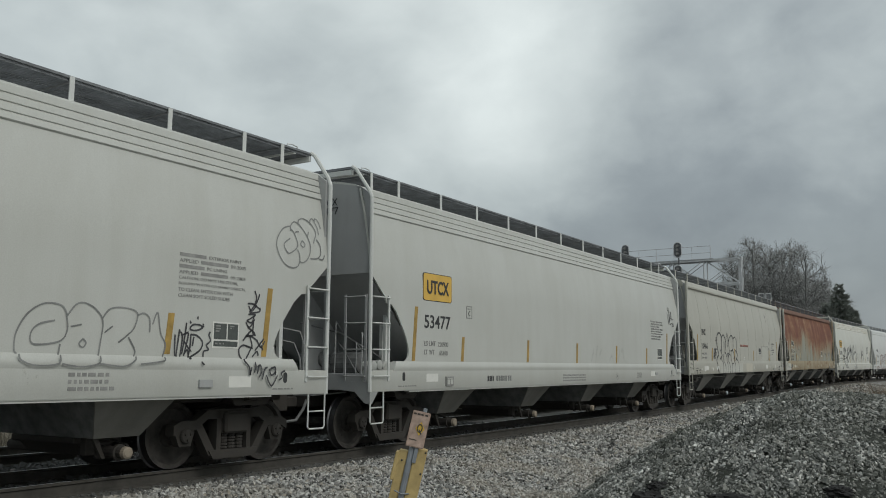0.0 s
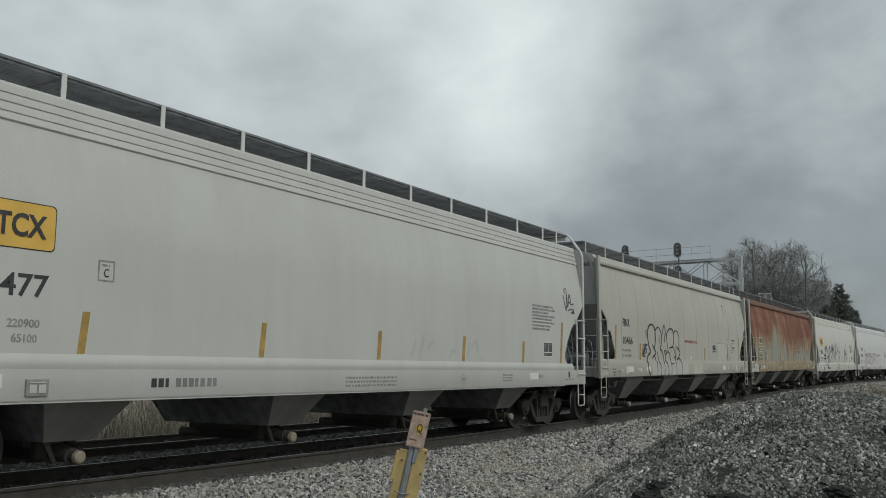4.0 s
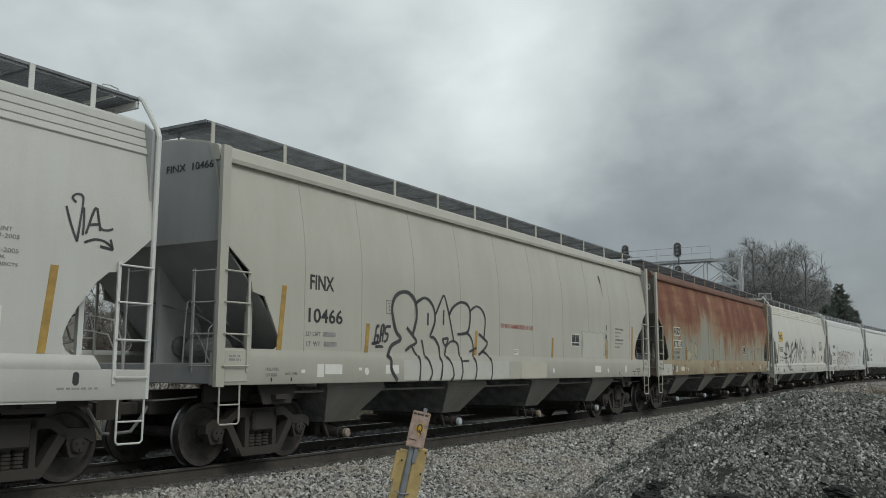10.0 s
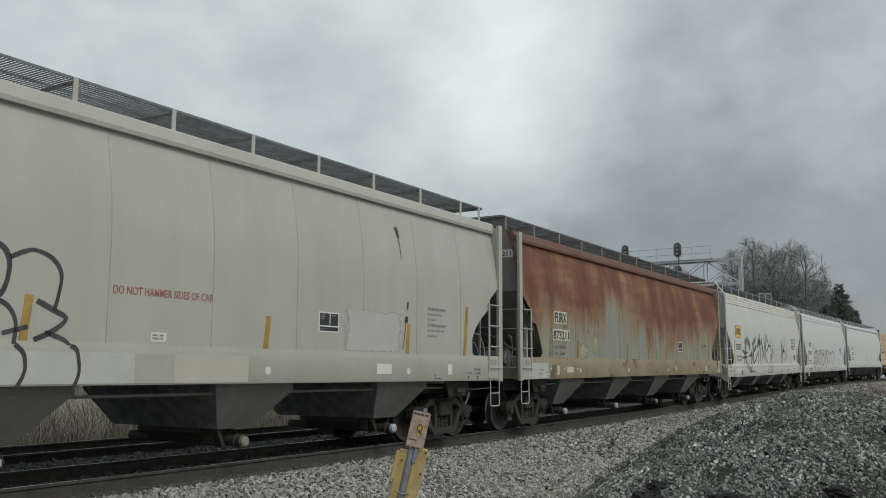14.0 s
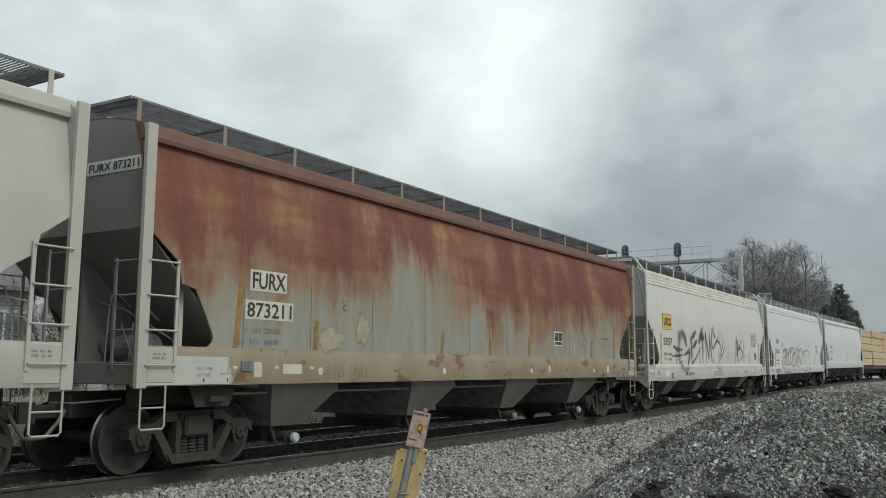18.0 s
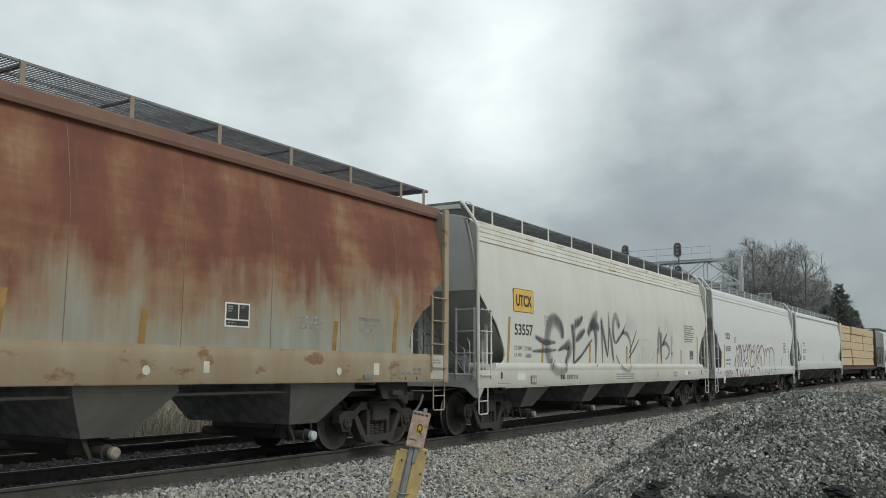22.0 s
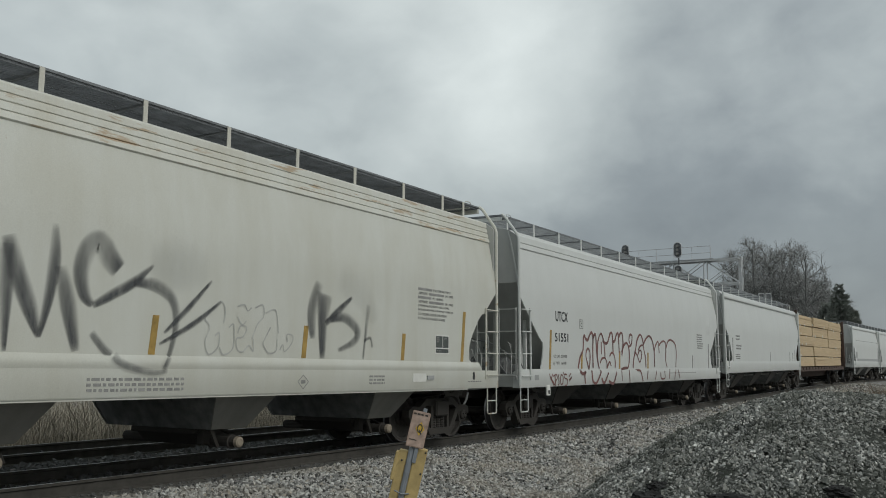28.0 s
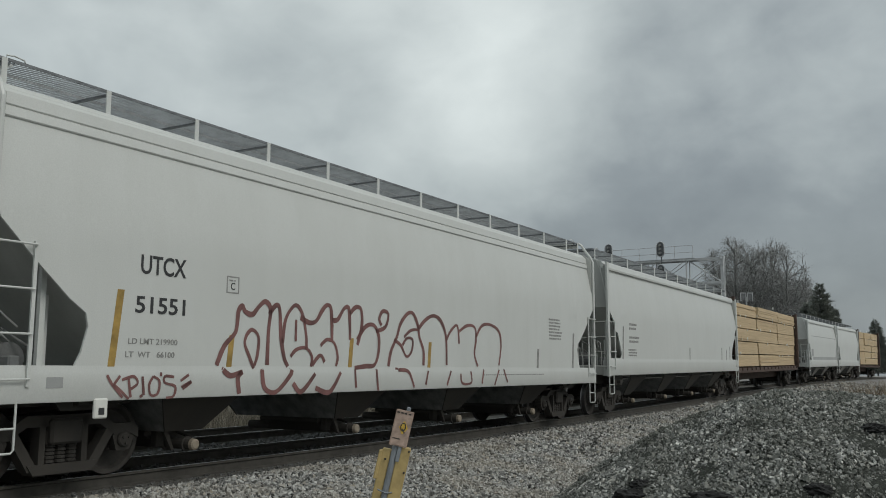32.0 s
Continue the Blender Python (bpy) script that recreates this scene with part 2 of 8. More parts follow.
# ---- mesh helpers ----
def box(bm, x0, x1, y0, y1, z0, z1, bevel=0.0):
    v = [bm.verts.new((x, y, z)) for x in (x0, x1) for y in (y0, y1) for z in (z0, z1)]
    fs = [bm.faces.new([v[i] for i in q]) for q in ((0, 1, 3, 2), (4, 6, 7, 5), (0, 4, 5, 1), (2, 3, 7, 6), (0, 2, 6, 4), (1, 5, 7, 3))]
    if bevel:
        es = list({e for f in fs for e in f.edges})
        bmesh.ops.bevel(bm, geom=es, offset=bevel, segments=1, affect="EDGES")


def prism(bm, pts, axis, a, b):
    """Sweeps the flat outline pts along an axis from a to b; pts are (y, z) for x, (x, z) for y, (x, y) for z."""
    put = {"x": lambda p, s: (s, p[0], p[1]), "y": lambda p, s: (p[0], s, p[1]), "z": lambda p, s: (p[0], p[1], s)}[axis]
    lo = [bm.verts.new(put(p, a)) for p in pts]
    hi = [bm.verts.new(put(p, b)) for p in pts]
    n = len(pts)
    for i in range(n):
        bm.faces.new((lo[i], lo[(i + 1) % n], hi[(i + 1) % n], hi[i]))
    bm.faces.new(lo[::-1])
    bm.faces.new(hi)


def tube(bm, pts, r, n=6, r2=None):
    """A round bar through pts."""
    pts = [Vector(p) for p in pts]
    rings = []
    for i, p in enumerate(pts):
        d = (pts[min(i + 1, len(pts) - 1)] - pts[max(i - 1, 0)]).normalized()
        s = d.orthogonal().normalized() if abs(d.z) > 0.9 else d.cross(Vector((0, 0, 1))).normalized()
        t = d.cross(s)
        rr = r if r2 is None else r + (r2 - r) * i / max(1, len(pts) - 1)
        rings.append([bm.verts.new(p + rr * (s * math.cos(2 * math.pi * k / n) + t * math.sin(2 * math.pi * k / n))) for k in range(n)])
    for a, b in zip(rings, rings[1:]):
        for k in range(n):
            bm.faces.new((a[k], a[(k + 1) % n], b[(k + 1) % n], b[k]))
    bm.faces.new(rings[0][::-1])
    bm.faces.new(rings[-1])


def lathe(bm, prof, axis="y", at=(0, 0, 0), n=24, caps=True):
    """Turns the profile (distance along the axis, radius) round an axis."""
    rings = []
    for a, r in prof:
        ring = []
        for k in range(n):
            c, s = r * math.cos(2 * math.pi * k / n), r * math.sin(2 * math.pi * k / n)
            p = {"y": (c, a, s), "x": (a, c, s), "z": (c, s, a)}[axis]
            ring.append(bm.verts.new((at[0] + p[0], at[1] + p[1], at[2] + p[2])))
        rings.append(ring)
    for a, b in zip(rings, rings[1:]):
        for k in range(n):
            bm.faces.new((a[k], a[(k + 1) % n], b[(k + 1) % n], b[k]))
    if not caps:
        return
    bm.faces.new(rings[0][::-1])
    bm.faces.new(rings[-1])


def finish(name, bm, mat):
    bmesh.ops.recalc_face_normals(bm, faces=bm.faces)
    me = bpy.data.meshes.new(name)
    bm.to_mesh(me)
    bm.free()
    me.materials.append(mat)
    return me


def part(name, bm, mat, parent, label=""):
    ob = new(name, bm if isinstance(bm, bpy.types.Mesh) else finish(name, bm, mat))
    ob.parent = parent
    return tagged(ob, label)


KEPT = {}


def shared(name, key, make, mat, parent, label="", at=None):
    """A part whose mesh is built once per key; each takes its own material."""
    if key not in KEPT:
        bm = bmesh.new()
        make(bm)
        KEPT[key] = finish(name, bm, mat)
    ob = new(name, KEPT[key])
    ob.parent = parent
    ob.material_slots[0].link = "OBJECT"
    ob.material_slots[0].material = mat
    if at is not None:
        ob.matrix_basis = at
    return tagged(ob, label)


def smooth(me, angle=40):
    me.polygons.foreach_set("use_smooth", [True] * len(me.polygons))
    me.set_sharp_from_angle(angle=radians(angle))


# ---- writing and marks on a car's near side ----
def side_y(z):
    """How far the bulging side stands out from the centre line."""
    return 1.60 - 0.22 * (max(0.0, z - 2.9) / 1.45) ** 1.6


def islands(me):
    """Splits a mesh into its loose pieces: lists of polygon indices."""
    parent = list(range(len(me.vertices)))

    def find(i):
        while parent[i] != i:
            parent[i] = parent[parent[i]]
            i = parent[i]
        return i

    for e in me.edges:
        a, b = find(e.vertices[0]), find(e.vertices[1])
        if a != b:
            parent[a] = b
    out = collections.OrderedDict()
    for p in me.polygons:
        out.setdefault(find(p.vertices[0]), []).append(p.index)
    return list(out.values())


def words(text, x0, z0, x1, z1, mat, parent, face="side", at=0.0, proud=0.006, bold=0.004):
    """Text fitted in a box on the side (x0..x1, z0..z1), on the sill, or on the leading end wall; a part for each letter."""
    cu = bpy.data.curves.new("text", "FONT")
    cu.body, cu.extrude, cu.resolution_u, cu.offset = text, 0.002, 3, bold
    ob = bpy.data.objects.new("text", cu)
    scene.collection.objects.link(ob)
    me = bpy.data.meshes.new_from_object(ob.evaluated_get(bpy.context.evaluated_depsgraph_get()))
    bpy.data.objects.remove(ob)
    bpy.data.curves.remove(cu)
    co = np.empty(len(me.vertices) * 3)
    me.vertices.foreach_get("co", co)
    co = co.reshape(-1, 3)
    lo, hi = co.min(0), co.max(0)
    q = (co - lo) / (hi - lo)
    z = z0 + q[:, 1] * (z1 - z0)
    a = x0 + q[:, 0] * (x1 - x0)
    if face == "side":
        y = np.array([-side_y(k) for k in z]) - proud + 0.004 * q[:, 2]
        out = np.stack([a, y, z], 1)
    elif face == "sill":
        out = np.stack([a, np.full_like(a, -at - proud) + 0.004 * q[:, 2], z], 1)
    else:
        out = np.stack([np.full_like(a, at - proud) + 0.004 * q[:, 2], -a, z], 1)
    for polys in islands(me):
        idx = {}
        faces = [[idx.setdefault(v, len(idx)) for v in me.polygons[p].vertices] for p in polys]
        piece = bpy.data.meshes.new("letter")
        piece.from_pydata([tuple(out[v]) for v in idx], [], faces)
        piece.materials.append(mat)
        part("letter", piece, mat, parent)
    bpy.data.meshes.remove(me)


def plate(bm, x0, x1, z0, z1, proud=0.004, y=None, lean=0.0):
    """A thin flat mark on the side."""
    vs = []
    for x, z in ((x0, z0), (x1, z0), (x1, z1), (x0, z1)):
        s = side_y(z) if y is None else y
        vs.append((x + lean * (z - z0), -s - proud, z))
    back = [bm.verts.new((a, b + proud + 0.01, c)) for a, b, c in vs]
    front = [bm.verts.new(v) for v in vs]
    bm.faces.new(front)
    for i in range(4):
        bm.faces.new((front[i], back[i], back[(i + 1) % 4], front[(i + 1) % 4]))


def mark(name, x0, x1, z0, z1, mat, parent, label="", proud=0.004, y=None, lean=0.0):
    bm = bmesh.new()
    plate(bm, x0, x1, z0, z1, proud, y, lean)
    return part(name, bm, mat, parent, label)


def small_print(x0, x1, z0, z1, rows, mat, parent, seed, name="small_print", y=None):
    """Writing too small to read: broken bars in rows."""
    rnd = random.Random(seed)
    bm = bmesh.new()
    h = (z1 - z0) / rows
    for i in range(rows):
        z = z1 - (i + 1) * h + 0.25 * h
        x = x0
        stop = x0 + (x1 - x0) * rnd.uniform(0.72, 1.0)
        while x < stop:
            w = rnd.uniform(0.03, 0.11)
            plate(bm, x, min(x + w, stop), z, z + 0.55 * h, 0.004, y)
            x += w + rnd.uniform(0.02, 0.035)
    return tagged(part(name, bm, mat, parent), kind="stuff")


def ribbon(bm, pts, width, proud=0.005, closed=False, y=None):
    """A sprayed line of even width, smoothed through pts (x, z)."""
    p = [Vector(a) for a in pts]
    if closed:
        p = p + p[:3]
    fine = []
    n = len(p)
    for i in range(n - 1 if not closed else n - 3):
        a, b = p[i], p[(i + 1)]
        o, c = (p[i - 1] if i or closed else a), (p[i + 2] if i + 2 < n else b)
        if closed and i == 0:
            o = p[n - 4]
        for k in range(6):
            t = k / 6
            fine.append(0.5 * ((2 * a) + (b - o) * t + (2 * o - 5 * a + 4 * b - c) * t * t + (3 * a - o - 3 * b + c) * t ** 3))
    if not closed:
        fine.append(p[-1])
    else:
        fine.append(fine[0])
    rows = []
    for i, q in enumerate(fine):
        d = (fine[min(i + 1, len(fine) - 1)] - fine[max(i - 1, 0)])
        d = d.normalized() if d.length > 1e-6 else Vector((1, 0))
        w = width * (0.95 + 0.10 * math.sin(i * 0.4))
        s = Vector((-d.y, d.x)) * w / 2
        rows.append([bm.verts.new((e.x, -(side_y(e.y) if y is None else y) - proud, e.y)) for e in (q - s, q + s)])
    for a, b in zip(rows, rows[1:]):
        bm.faces.new((a[0], a[1], b[1], b[0]))


def smoky(bm, pts, proud, y=None):
    """A soft sprayed stroke through (x, z, width, strength), smoothed; its UVs carry strength and the way across."""
    p = [Vector(a) for a in pts]
    n, fine = len(p), []
    for i in range(n - 1):
        a, b = p[i], p[i + 1]
        o, c = p[max(i - 1, 0)], p[min(i + 2, n - 1)]
        for k in range(8):
            t = k / 8
            fine.append(0.5 * ((2 * a) + (b - o) * t + (2 * o - 5 * a + 4 * b - c) * t * t + (3 * a - o - 3 * b + c) * t ** 3))
    fine.append(p[-1])
    uv, rows = bm.loops.layers.uv.verify(), []
    m = len(fine) - 1
    for i, q in enumerate(fine):
        d = fine[min(i + 1, m)].xy - fine[max(i - 1, 0)].xy
        d = d.normalized() if d.length > 1e-6 else Vector((1, 0))
        s = Vector((-d.y, d.x)) * max(0.03, q.z * 1.75) / 2
        ends = min(1.0, 0.35 + i / 3, 0.35 + (m - i) / 3)
        row = []
        for e, v in ((q.xy - s, 0.0), (q.xy, 0.5), (q.xy + s, 1.0)):
            row.append((bm.verts.new((e.x, -(side_y(e.y) if y is None else y) - proud, e.y)), (max(0.0, min(1.0, q.w)) * ends, v)))
        rows.append(row)
    for a, b in zip(rows, rows[1:]):
        for k in (0, 1):
            quad = (a[k], a[k + 1], b[k + 1], b[k])
            f = bm.faces.new([w[0] for w in quad])
            for lp, w in zip(f.loops, quad):
                lp[uv].uv = w[1]


# ---- covered hopper car ----
HALF = 8.92
Style = collections.namedtuple("Style", "key sill_lo sill_hi notch chord round half tail chute", defaults=(None, 0.78))
BULGED = Style("bulged", 1.00, 1.50, ((0.0, 2.99), (0.35, 2.67), (0.44, 2.60), (0.462, 2.51), (0.62, 2.49), (0.78, 2.36), (0.90, 2.20), (1.02, 2.04), (1.10, 1.91), (1.155, 1.79), (1.18, 1.69)), 3, True, HALF, None, 0.64)
SQUARE = Style("square", 1.15, 1.60, ((0.0, 3.12), (0.09, 3.06), (0.54, 2.73), (0.60, 2.45), (0.84, 2.40), (1.0, 2.12), (1.10, 1.94), (1.165, 1.82), (1.175, 1.75)), 1, False, HALF,
               ((0.0, 3.12), (0.42, 2.82), (0.46, 2.61), (0.77, 2.42), (1.02, 2.19), (1.18, 1.94), (1.21, 1.75)))
PLAIN = Style("plain", 0.97, 1.33, ((0.0, 3.30), (0.08, 2.96), (0.42, 2.64), (0.56, 2.51), (0.985, 2.143), (1.216, 1.987), (1.255, 1.83)), 2, False, 8.85)
SHORT = Style("short", 1.15, 1.60, ((0.0, 3.06), (0.50, 2.70), (0.92, 2.05), (1.05, 1.78)), 1, False, 6.7)


def body_side(bm, st, sign):
    """A side sheet with the cut-away at both ends; sign -1 is the near side."""
    ztop = 4.46
    def corner(notch):
        cols = [c for i, c in enumerate(notch) if i == 0 or c[0] > notch[i - 1][0] + 1e-6]
        return [(st.half - a, b) for a, b in cols] + [(st.half - cols[-1][0] - 0.004, st.sill_hi)]

    left = [(-x, z) for x, z in corner(st.notch)]
    right = corner(st.tail or st.notch)[::-1]
    n, a, b = 22, left[-1][0], right[0][0]
    mid = [(a + (b - a) * i / n, st.sill_hi) for i in range(1, n)]
    lv = 18
    outer, inner = [], []
    for x, z0 in left + mid + right:
        co, ci = [], []
        for k in range(lv + 1):
            z = z0 + (ztop - z0) * k / lv
            y = side_y(z)
            co.append(bm.verts.new((x, sign * y, z)))
            ci.append(bm.verts.new((x, sign * (y - 0.03), z)))
        outer.append(co)
        inner.append(ci)
    for i in range(len(outer) - 1):
        for k in range(lv):
            bm.faces.new((outer[i][k], outer[i + 1][k], outer[i + 1][k + 1], outer[i][k + 1]))
            bm.faces.new((inner[i][k], inner[i][k + 1], inner[i + 1][k + 1], inner[i + 1][k]))
        bm.faces.new((outer[i][0], inner[i][0], inner[i + 1][0], outer[i + 1][0]))
        bm.faces.new((outer[i][lv], outer[i + 1][lv], inner[i + 1][lv], inner[i][lv]))
    for c, d in ((outer[0], inner[0]), (outer[-1], inner[-1])):
        for k in range(lv):
            bm.faces.new((c[k], c[k + 1], d[k + 1], d[k]))


def top_chord(bm, st, sign):
    s = sign
    e = st.half + (0.0 if st.chord == 1 else -0.02)
    if st.chord == 1:
        p = [(1.26, 4.51), (1.40, 4.49), (1.44, 4.46), (1.485, 4.31), (1.475, 4.255), (1.36, 4.255)]
    elif st.chord == 3:
        p = [(1.24, 4.51), (1.36, 4.49), (1.395, 4.46), (1.405, 4.37), (1.388, 4.36), (1.412, 4.345), (1.425, 4.265), (1.408, 4.255),
             (1.43, 4.24), (1.447, 4.155), (1.43, 4.145), (1.455, 4.13), (1.474, 4.055), (1.458, 4.04), (1.40, 4.03)]
    else:
        p = [(1.26, 4.46), (1.38, 4.44), (1.415, 4.40), (1.435, 4.26), (1.415, 4.245), (1.44, 4.23), (1.462, 4.125), (1.45, 4.11), (1.40, 4.10)]
    prism(bm, [(s * a, b) for a, b in p], "x", -e, e)


def roof_sheet(bm, st):
    pts = [(1.36 * math.cos(a), 4.44 + 0.24 * math.sin(a)) for a in [math.pi * i / 12 for i in range(13)]]
    pts += [(-1.3, 4.38), (1.3, 4.38)]
    prism(bm, pts, "x", -st.half + 0.03, st.half - 0.03)


def end_wall(bm, st, e):
    """Upper end sheet and the slope sheet below it; e is -1 at the end that leads."""
    z0 = st.notch[0][1]
    x = e * (st.half - 0.02)
    prism(bm, [(-1.55, z0), (1.55, z0), (1.56, 4.34), (1.34, 4.50), (0.7, 4.62), (0, 4.67), (-0.7, 4.62), (-1.34, 4.50), (-1.56, 4.34)], "x", x, x - e * 0.05)


def slope_sheet(bm, st, e):
    z0 = st.notch[0][1]
    x, dx = e * (st.half - 0.03), -e * 2.1
    prism(bm, [(x, z0 + 0.02), (x + dx, 1.18), (x + dx, 1.10), (x - e * 0.06, z0 - 0.06)], "y", -1.53, 1.53)


def side_sill(bm, st, sign):
    s = sign
    e = st.half + 0.0
    if st.round:
        prism(bm, [(s * 1.45, 1.0), (s * 1.61, 1.0), (s * 1.62, 1.02), (s * 1.62, 1.345), (s * 1.612, 1.353), (s * 1.45, 1.353)], "x", -e, e)
        prism(bm, [(s * 1.40, 1.345), (s * 1.6205, 1.345), (s * 1.627, 1.375), (s * 1.630, 1.405), (s * 1.627, 1.435), (s * 1.617, 1.47), (s * 1.608, 1.495), (s * 1.6015, 1.512), (s * 1.55, 1.512), (s * 1.40, 1.48)], "x", -e + 0.66, e - 0.66)
        bm.verts.ensure_lookup_table()
        for v in bm.verts[-20:]:
            v.co.x -= math.copysign(max(0.0, v.co.z - 1.345) * 0.65, v.co.x)
        for x in (-1, 1):
            prism(bm, [(x * (e - a), b) for a, b in ((1.0, 1.49), (1.20, 1.49), (1.20, 1.72), (1.179, 1.70), (1.165, 1.62), (1.13, 1.56), (1.07, 1.522))], "y", s * 1.572, s * 1.601)
        prism(bm, [(s * 1.50, 0.975), (s * 1.60, 0.975), (s * 1.60, 1.004), (s * 1.50, 1.004)], "x", -e + 1.2, e - 1.2)
    else:
        lo, hi = st.sill_lo, st.sill_hi
        prism(bm, [(s * 1.42, lo), (s * 1.60, lo), (s * 1.61, lo + 0.02), (s * 1.612, hi - 0.10), (s * 1.613, hi - 0.06), (s * 1.609, hi - 0.02), (s * 1.604, hi + 0.015), (s * 1.6012, hi + 0.05), (s * 1.55, hi + 0.05), (s * 1.42, hi - 0.02)], "x", -e, e)
        for x in (-1, 1):
            prism(bm, [(x * (e - a), b) for a, b in (((1.08, hi + 0.03), (1.27, hi + 0.03), (1.27, 1.84), (1.252, 1.83), (1.174, 1.53), (1.09, hi + 0.04)) if st.chord == 2 else ((1.05, hi + 0.04), (1.22, hi + 0.04), (1.22, 1.79), (1.178, 1.77), (1.16, 1.71), (1.11, 1.665)))], "y", s * 1.572, s * 1.601)


def ladder(bm, st, e, sign):
    """Side ladder next to the corner post."""
    top = 2.59 if st.round else 2.70
    x0, x1 = e * (st.half - 0.03), e * (st.half - 0.50)
    y = sign * 1.63
    box(bm, x1 - 0.022, x1 + 0.022, y - 0.012, y + 0.012, st.sill_lo + 0.18, top + 0.04)
    for k in range(4):
        z = top - k * (top - st.sill_lo - 0.26) / 3
        tube(bm, [(x0, y, z), (x0, y + sign * 0.03, z), (x1, y + sign * 0.03, z), (x1, y, z)], 0.013, 6)


def end_ladder(bm, st, e):
    top = 2.59 if st.round else 2.70
    x = e * (st.half + 0.03)
    for y in (-1.53, -1.10):
        box(bm, x - 0.012, x + 0.012, y - 0.02, y + 0.02, st.sill_lo + 0.18, top + 0.04)
    for k in range(4):
        z = top - k * (top - st.sill_lo - 0.26) / 3
        tube(bm, [(x, -1.53, z), (x + e * 0.03, -1.53, z), (x + e * 0.03, -1.10, z), (x, -1.10, z)], 0.013, 6)


def corner_post(bm, st, e, sign):
    x, y = e * st.half, sign * 1.60
    if st.chord == 1:
        prism(bm, [(x - 0.075, y - 0.03), (x + 0.075, y - 0.03), (x + 0.075, y + 0.03), (x - 0.075, y + 0.03)], "z", st.sill_lo - 0.02, 4.43)
    else:
        tube(bm, [(x, y, st.sill_lo), (x, y, 2.6), (x, y, 4.28), (x, y - sign * 0.05, 4.40), (x, y - sign * 0.34, 4.80), (x, y - sign * 0.42, 4.86)], 0.034, 8)


def stirrup(bm, st, e, sign):
    x0, x1, y = e * (st.half - 0.02), e * (st.half - 0.40), sign * 1.60
    lo, hi = st.sill_lo - 0.52, st.sill_lo + 0.02
    tube(bm, [(x0, y, hi), (x0, y, lo + 0.03), (x0 - e * 0.03, y, lo), (x1 + e * 0.03, y, lo), (x1, y, lo + 0.03), (x1, y, hi)], 0.014, 6)
    tube(bm, [(x0, y, lo + 0.26), (x1, y, lo + 0.26)], 0.012, 6)


def grating(bm, st, sign):
    """Bearing bars of the roof walkway."""
    s, e = sign, st.half - 0.05
    n = int(2 * e / (0.052 if st.round else 0.05))
    h = 0.80 if st.round else 0.827
    for i in range(n + 1):
        x = -e + 2 * e * i / n
        box(bm, x - 0.004, x + 0.004, min(s * 0.26, s * 1.16), max(s * 0.26, s * 1.16), 4 + h, 4.845)
    for y in (0.26, 0.70) + ((1.15,) if st.round else ()):
        box(bm, -e, e, s * y - 0.006, s * y + 0.006, 4.795 if y > 1 else 4.813, 4.847)


def walkway_rim(bm, st, sign):
    s, e = sign, st.half - 0.03
    box(bm, -e, e, s * 1.17 - 0.010, s * 1.17 + 0.010, 4.83, 4.862)


def bracket(bm, sign, leg):
    """Roof bracket: flat upright, and a grey arm under the walkway."""
    s = sign
    box(bm, -0.034, 0.034, s * 1.195 - 0.007, s * 1.195 + 0.007, leg, 4.85)


def bracket_arm(bm, sign):
    s = sign
    box(bm, -0.02, 0.02, min(s * 0.3, s * 1.18), max(s * 0.3, s * 1.18), 4.785, 4.812)
    tube(bm, [(0, s * 0.5, 4.60), (0, s * 0.5, 4.80)], 0.015, 5)


def hatch_trough(bm, st):
    prism(bm, [(-0.24, 4.62), (0.24, 4.62), (0.24, 4.74), (0.18, 4.80), (-0.18, 4.80), (-0.24, 4.74)], "x", -st.half + 0.6, st.half - 0.6)


def end_walk(bm, st, e):
    x0, x1 = e * (st.half - 0.40), e * (st.half - 0.02)
    for i in range(8):
        x = x0 + (x1 - x0) * i / 7
        box(bm, x - 0.004, x + 0.004, -1.16, 1.16, 4.817, 4.843)
    for y in (-0.2, 0.2):
        box(bm, min(x0, x1), max(x0, x1), y - 0.006, y + 0.006, 4.814, 4.846)


def end_walk_rim(bm, st, e):
    x1 = e * (st.half + 0.0)
    box(bm, x1 - 0.010, x1 + 0.010, -1.18, 1.18, 4.82, 4.862)


def end_beam(bm, st, e):
    """Channel under the outer edge of the end walkway, and the bar that carries its inner edge."""
    x = e * (st.half - 0.02)
    box(bm, x - 0.025, x + 0.025, -1.17, 1.17, 4.715, 4.812, 0.006)
    x = e * (st.half - 0.36)
    box(bm, x - 0.02, x + 0.02, -1.15, 1.15, 4.782, 4.811)


def end_gusset(bm, st, e, sign):
    """Corner plate of the end sill, which tapers to a point below the side sill."""
    x = e * (st.half + 0.012)
    prism(bm, [(sign * a, b) for a, b in ((1.615, st.sill_lo + 0.17), (1.615, st.sill_lo - 0.16), (1.57, st.sill_lo - 0.20), (1.50, st.sill_lo - 0.18), (1.30, st.sill_lo + 0.0), (0.85, st.sill_lo + 0.04), (0.85, st.sill_lo + 0.17))], "x", x, x - e * 0.03)
    prism(bm, [(e * (st.half + 0.01), st.sill_lo + 0.02), (e * (st.half + 0.01), st.sill_lo - 0.18), (e * (st.half - 0.05), st.sill_lo - 0.20), (e * (st.half - 0.24), st.sill_lo + 0.02)], "y", sign * 1.585, sign * 1.612)


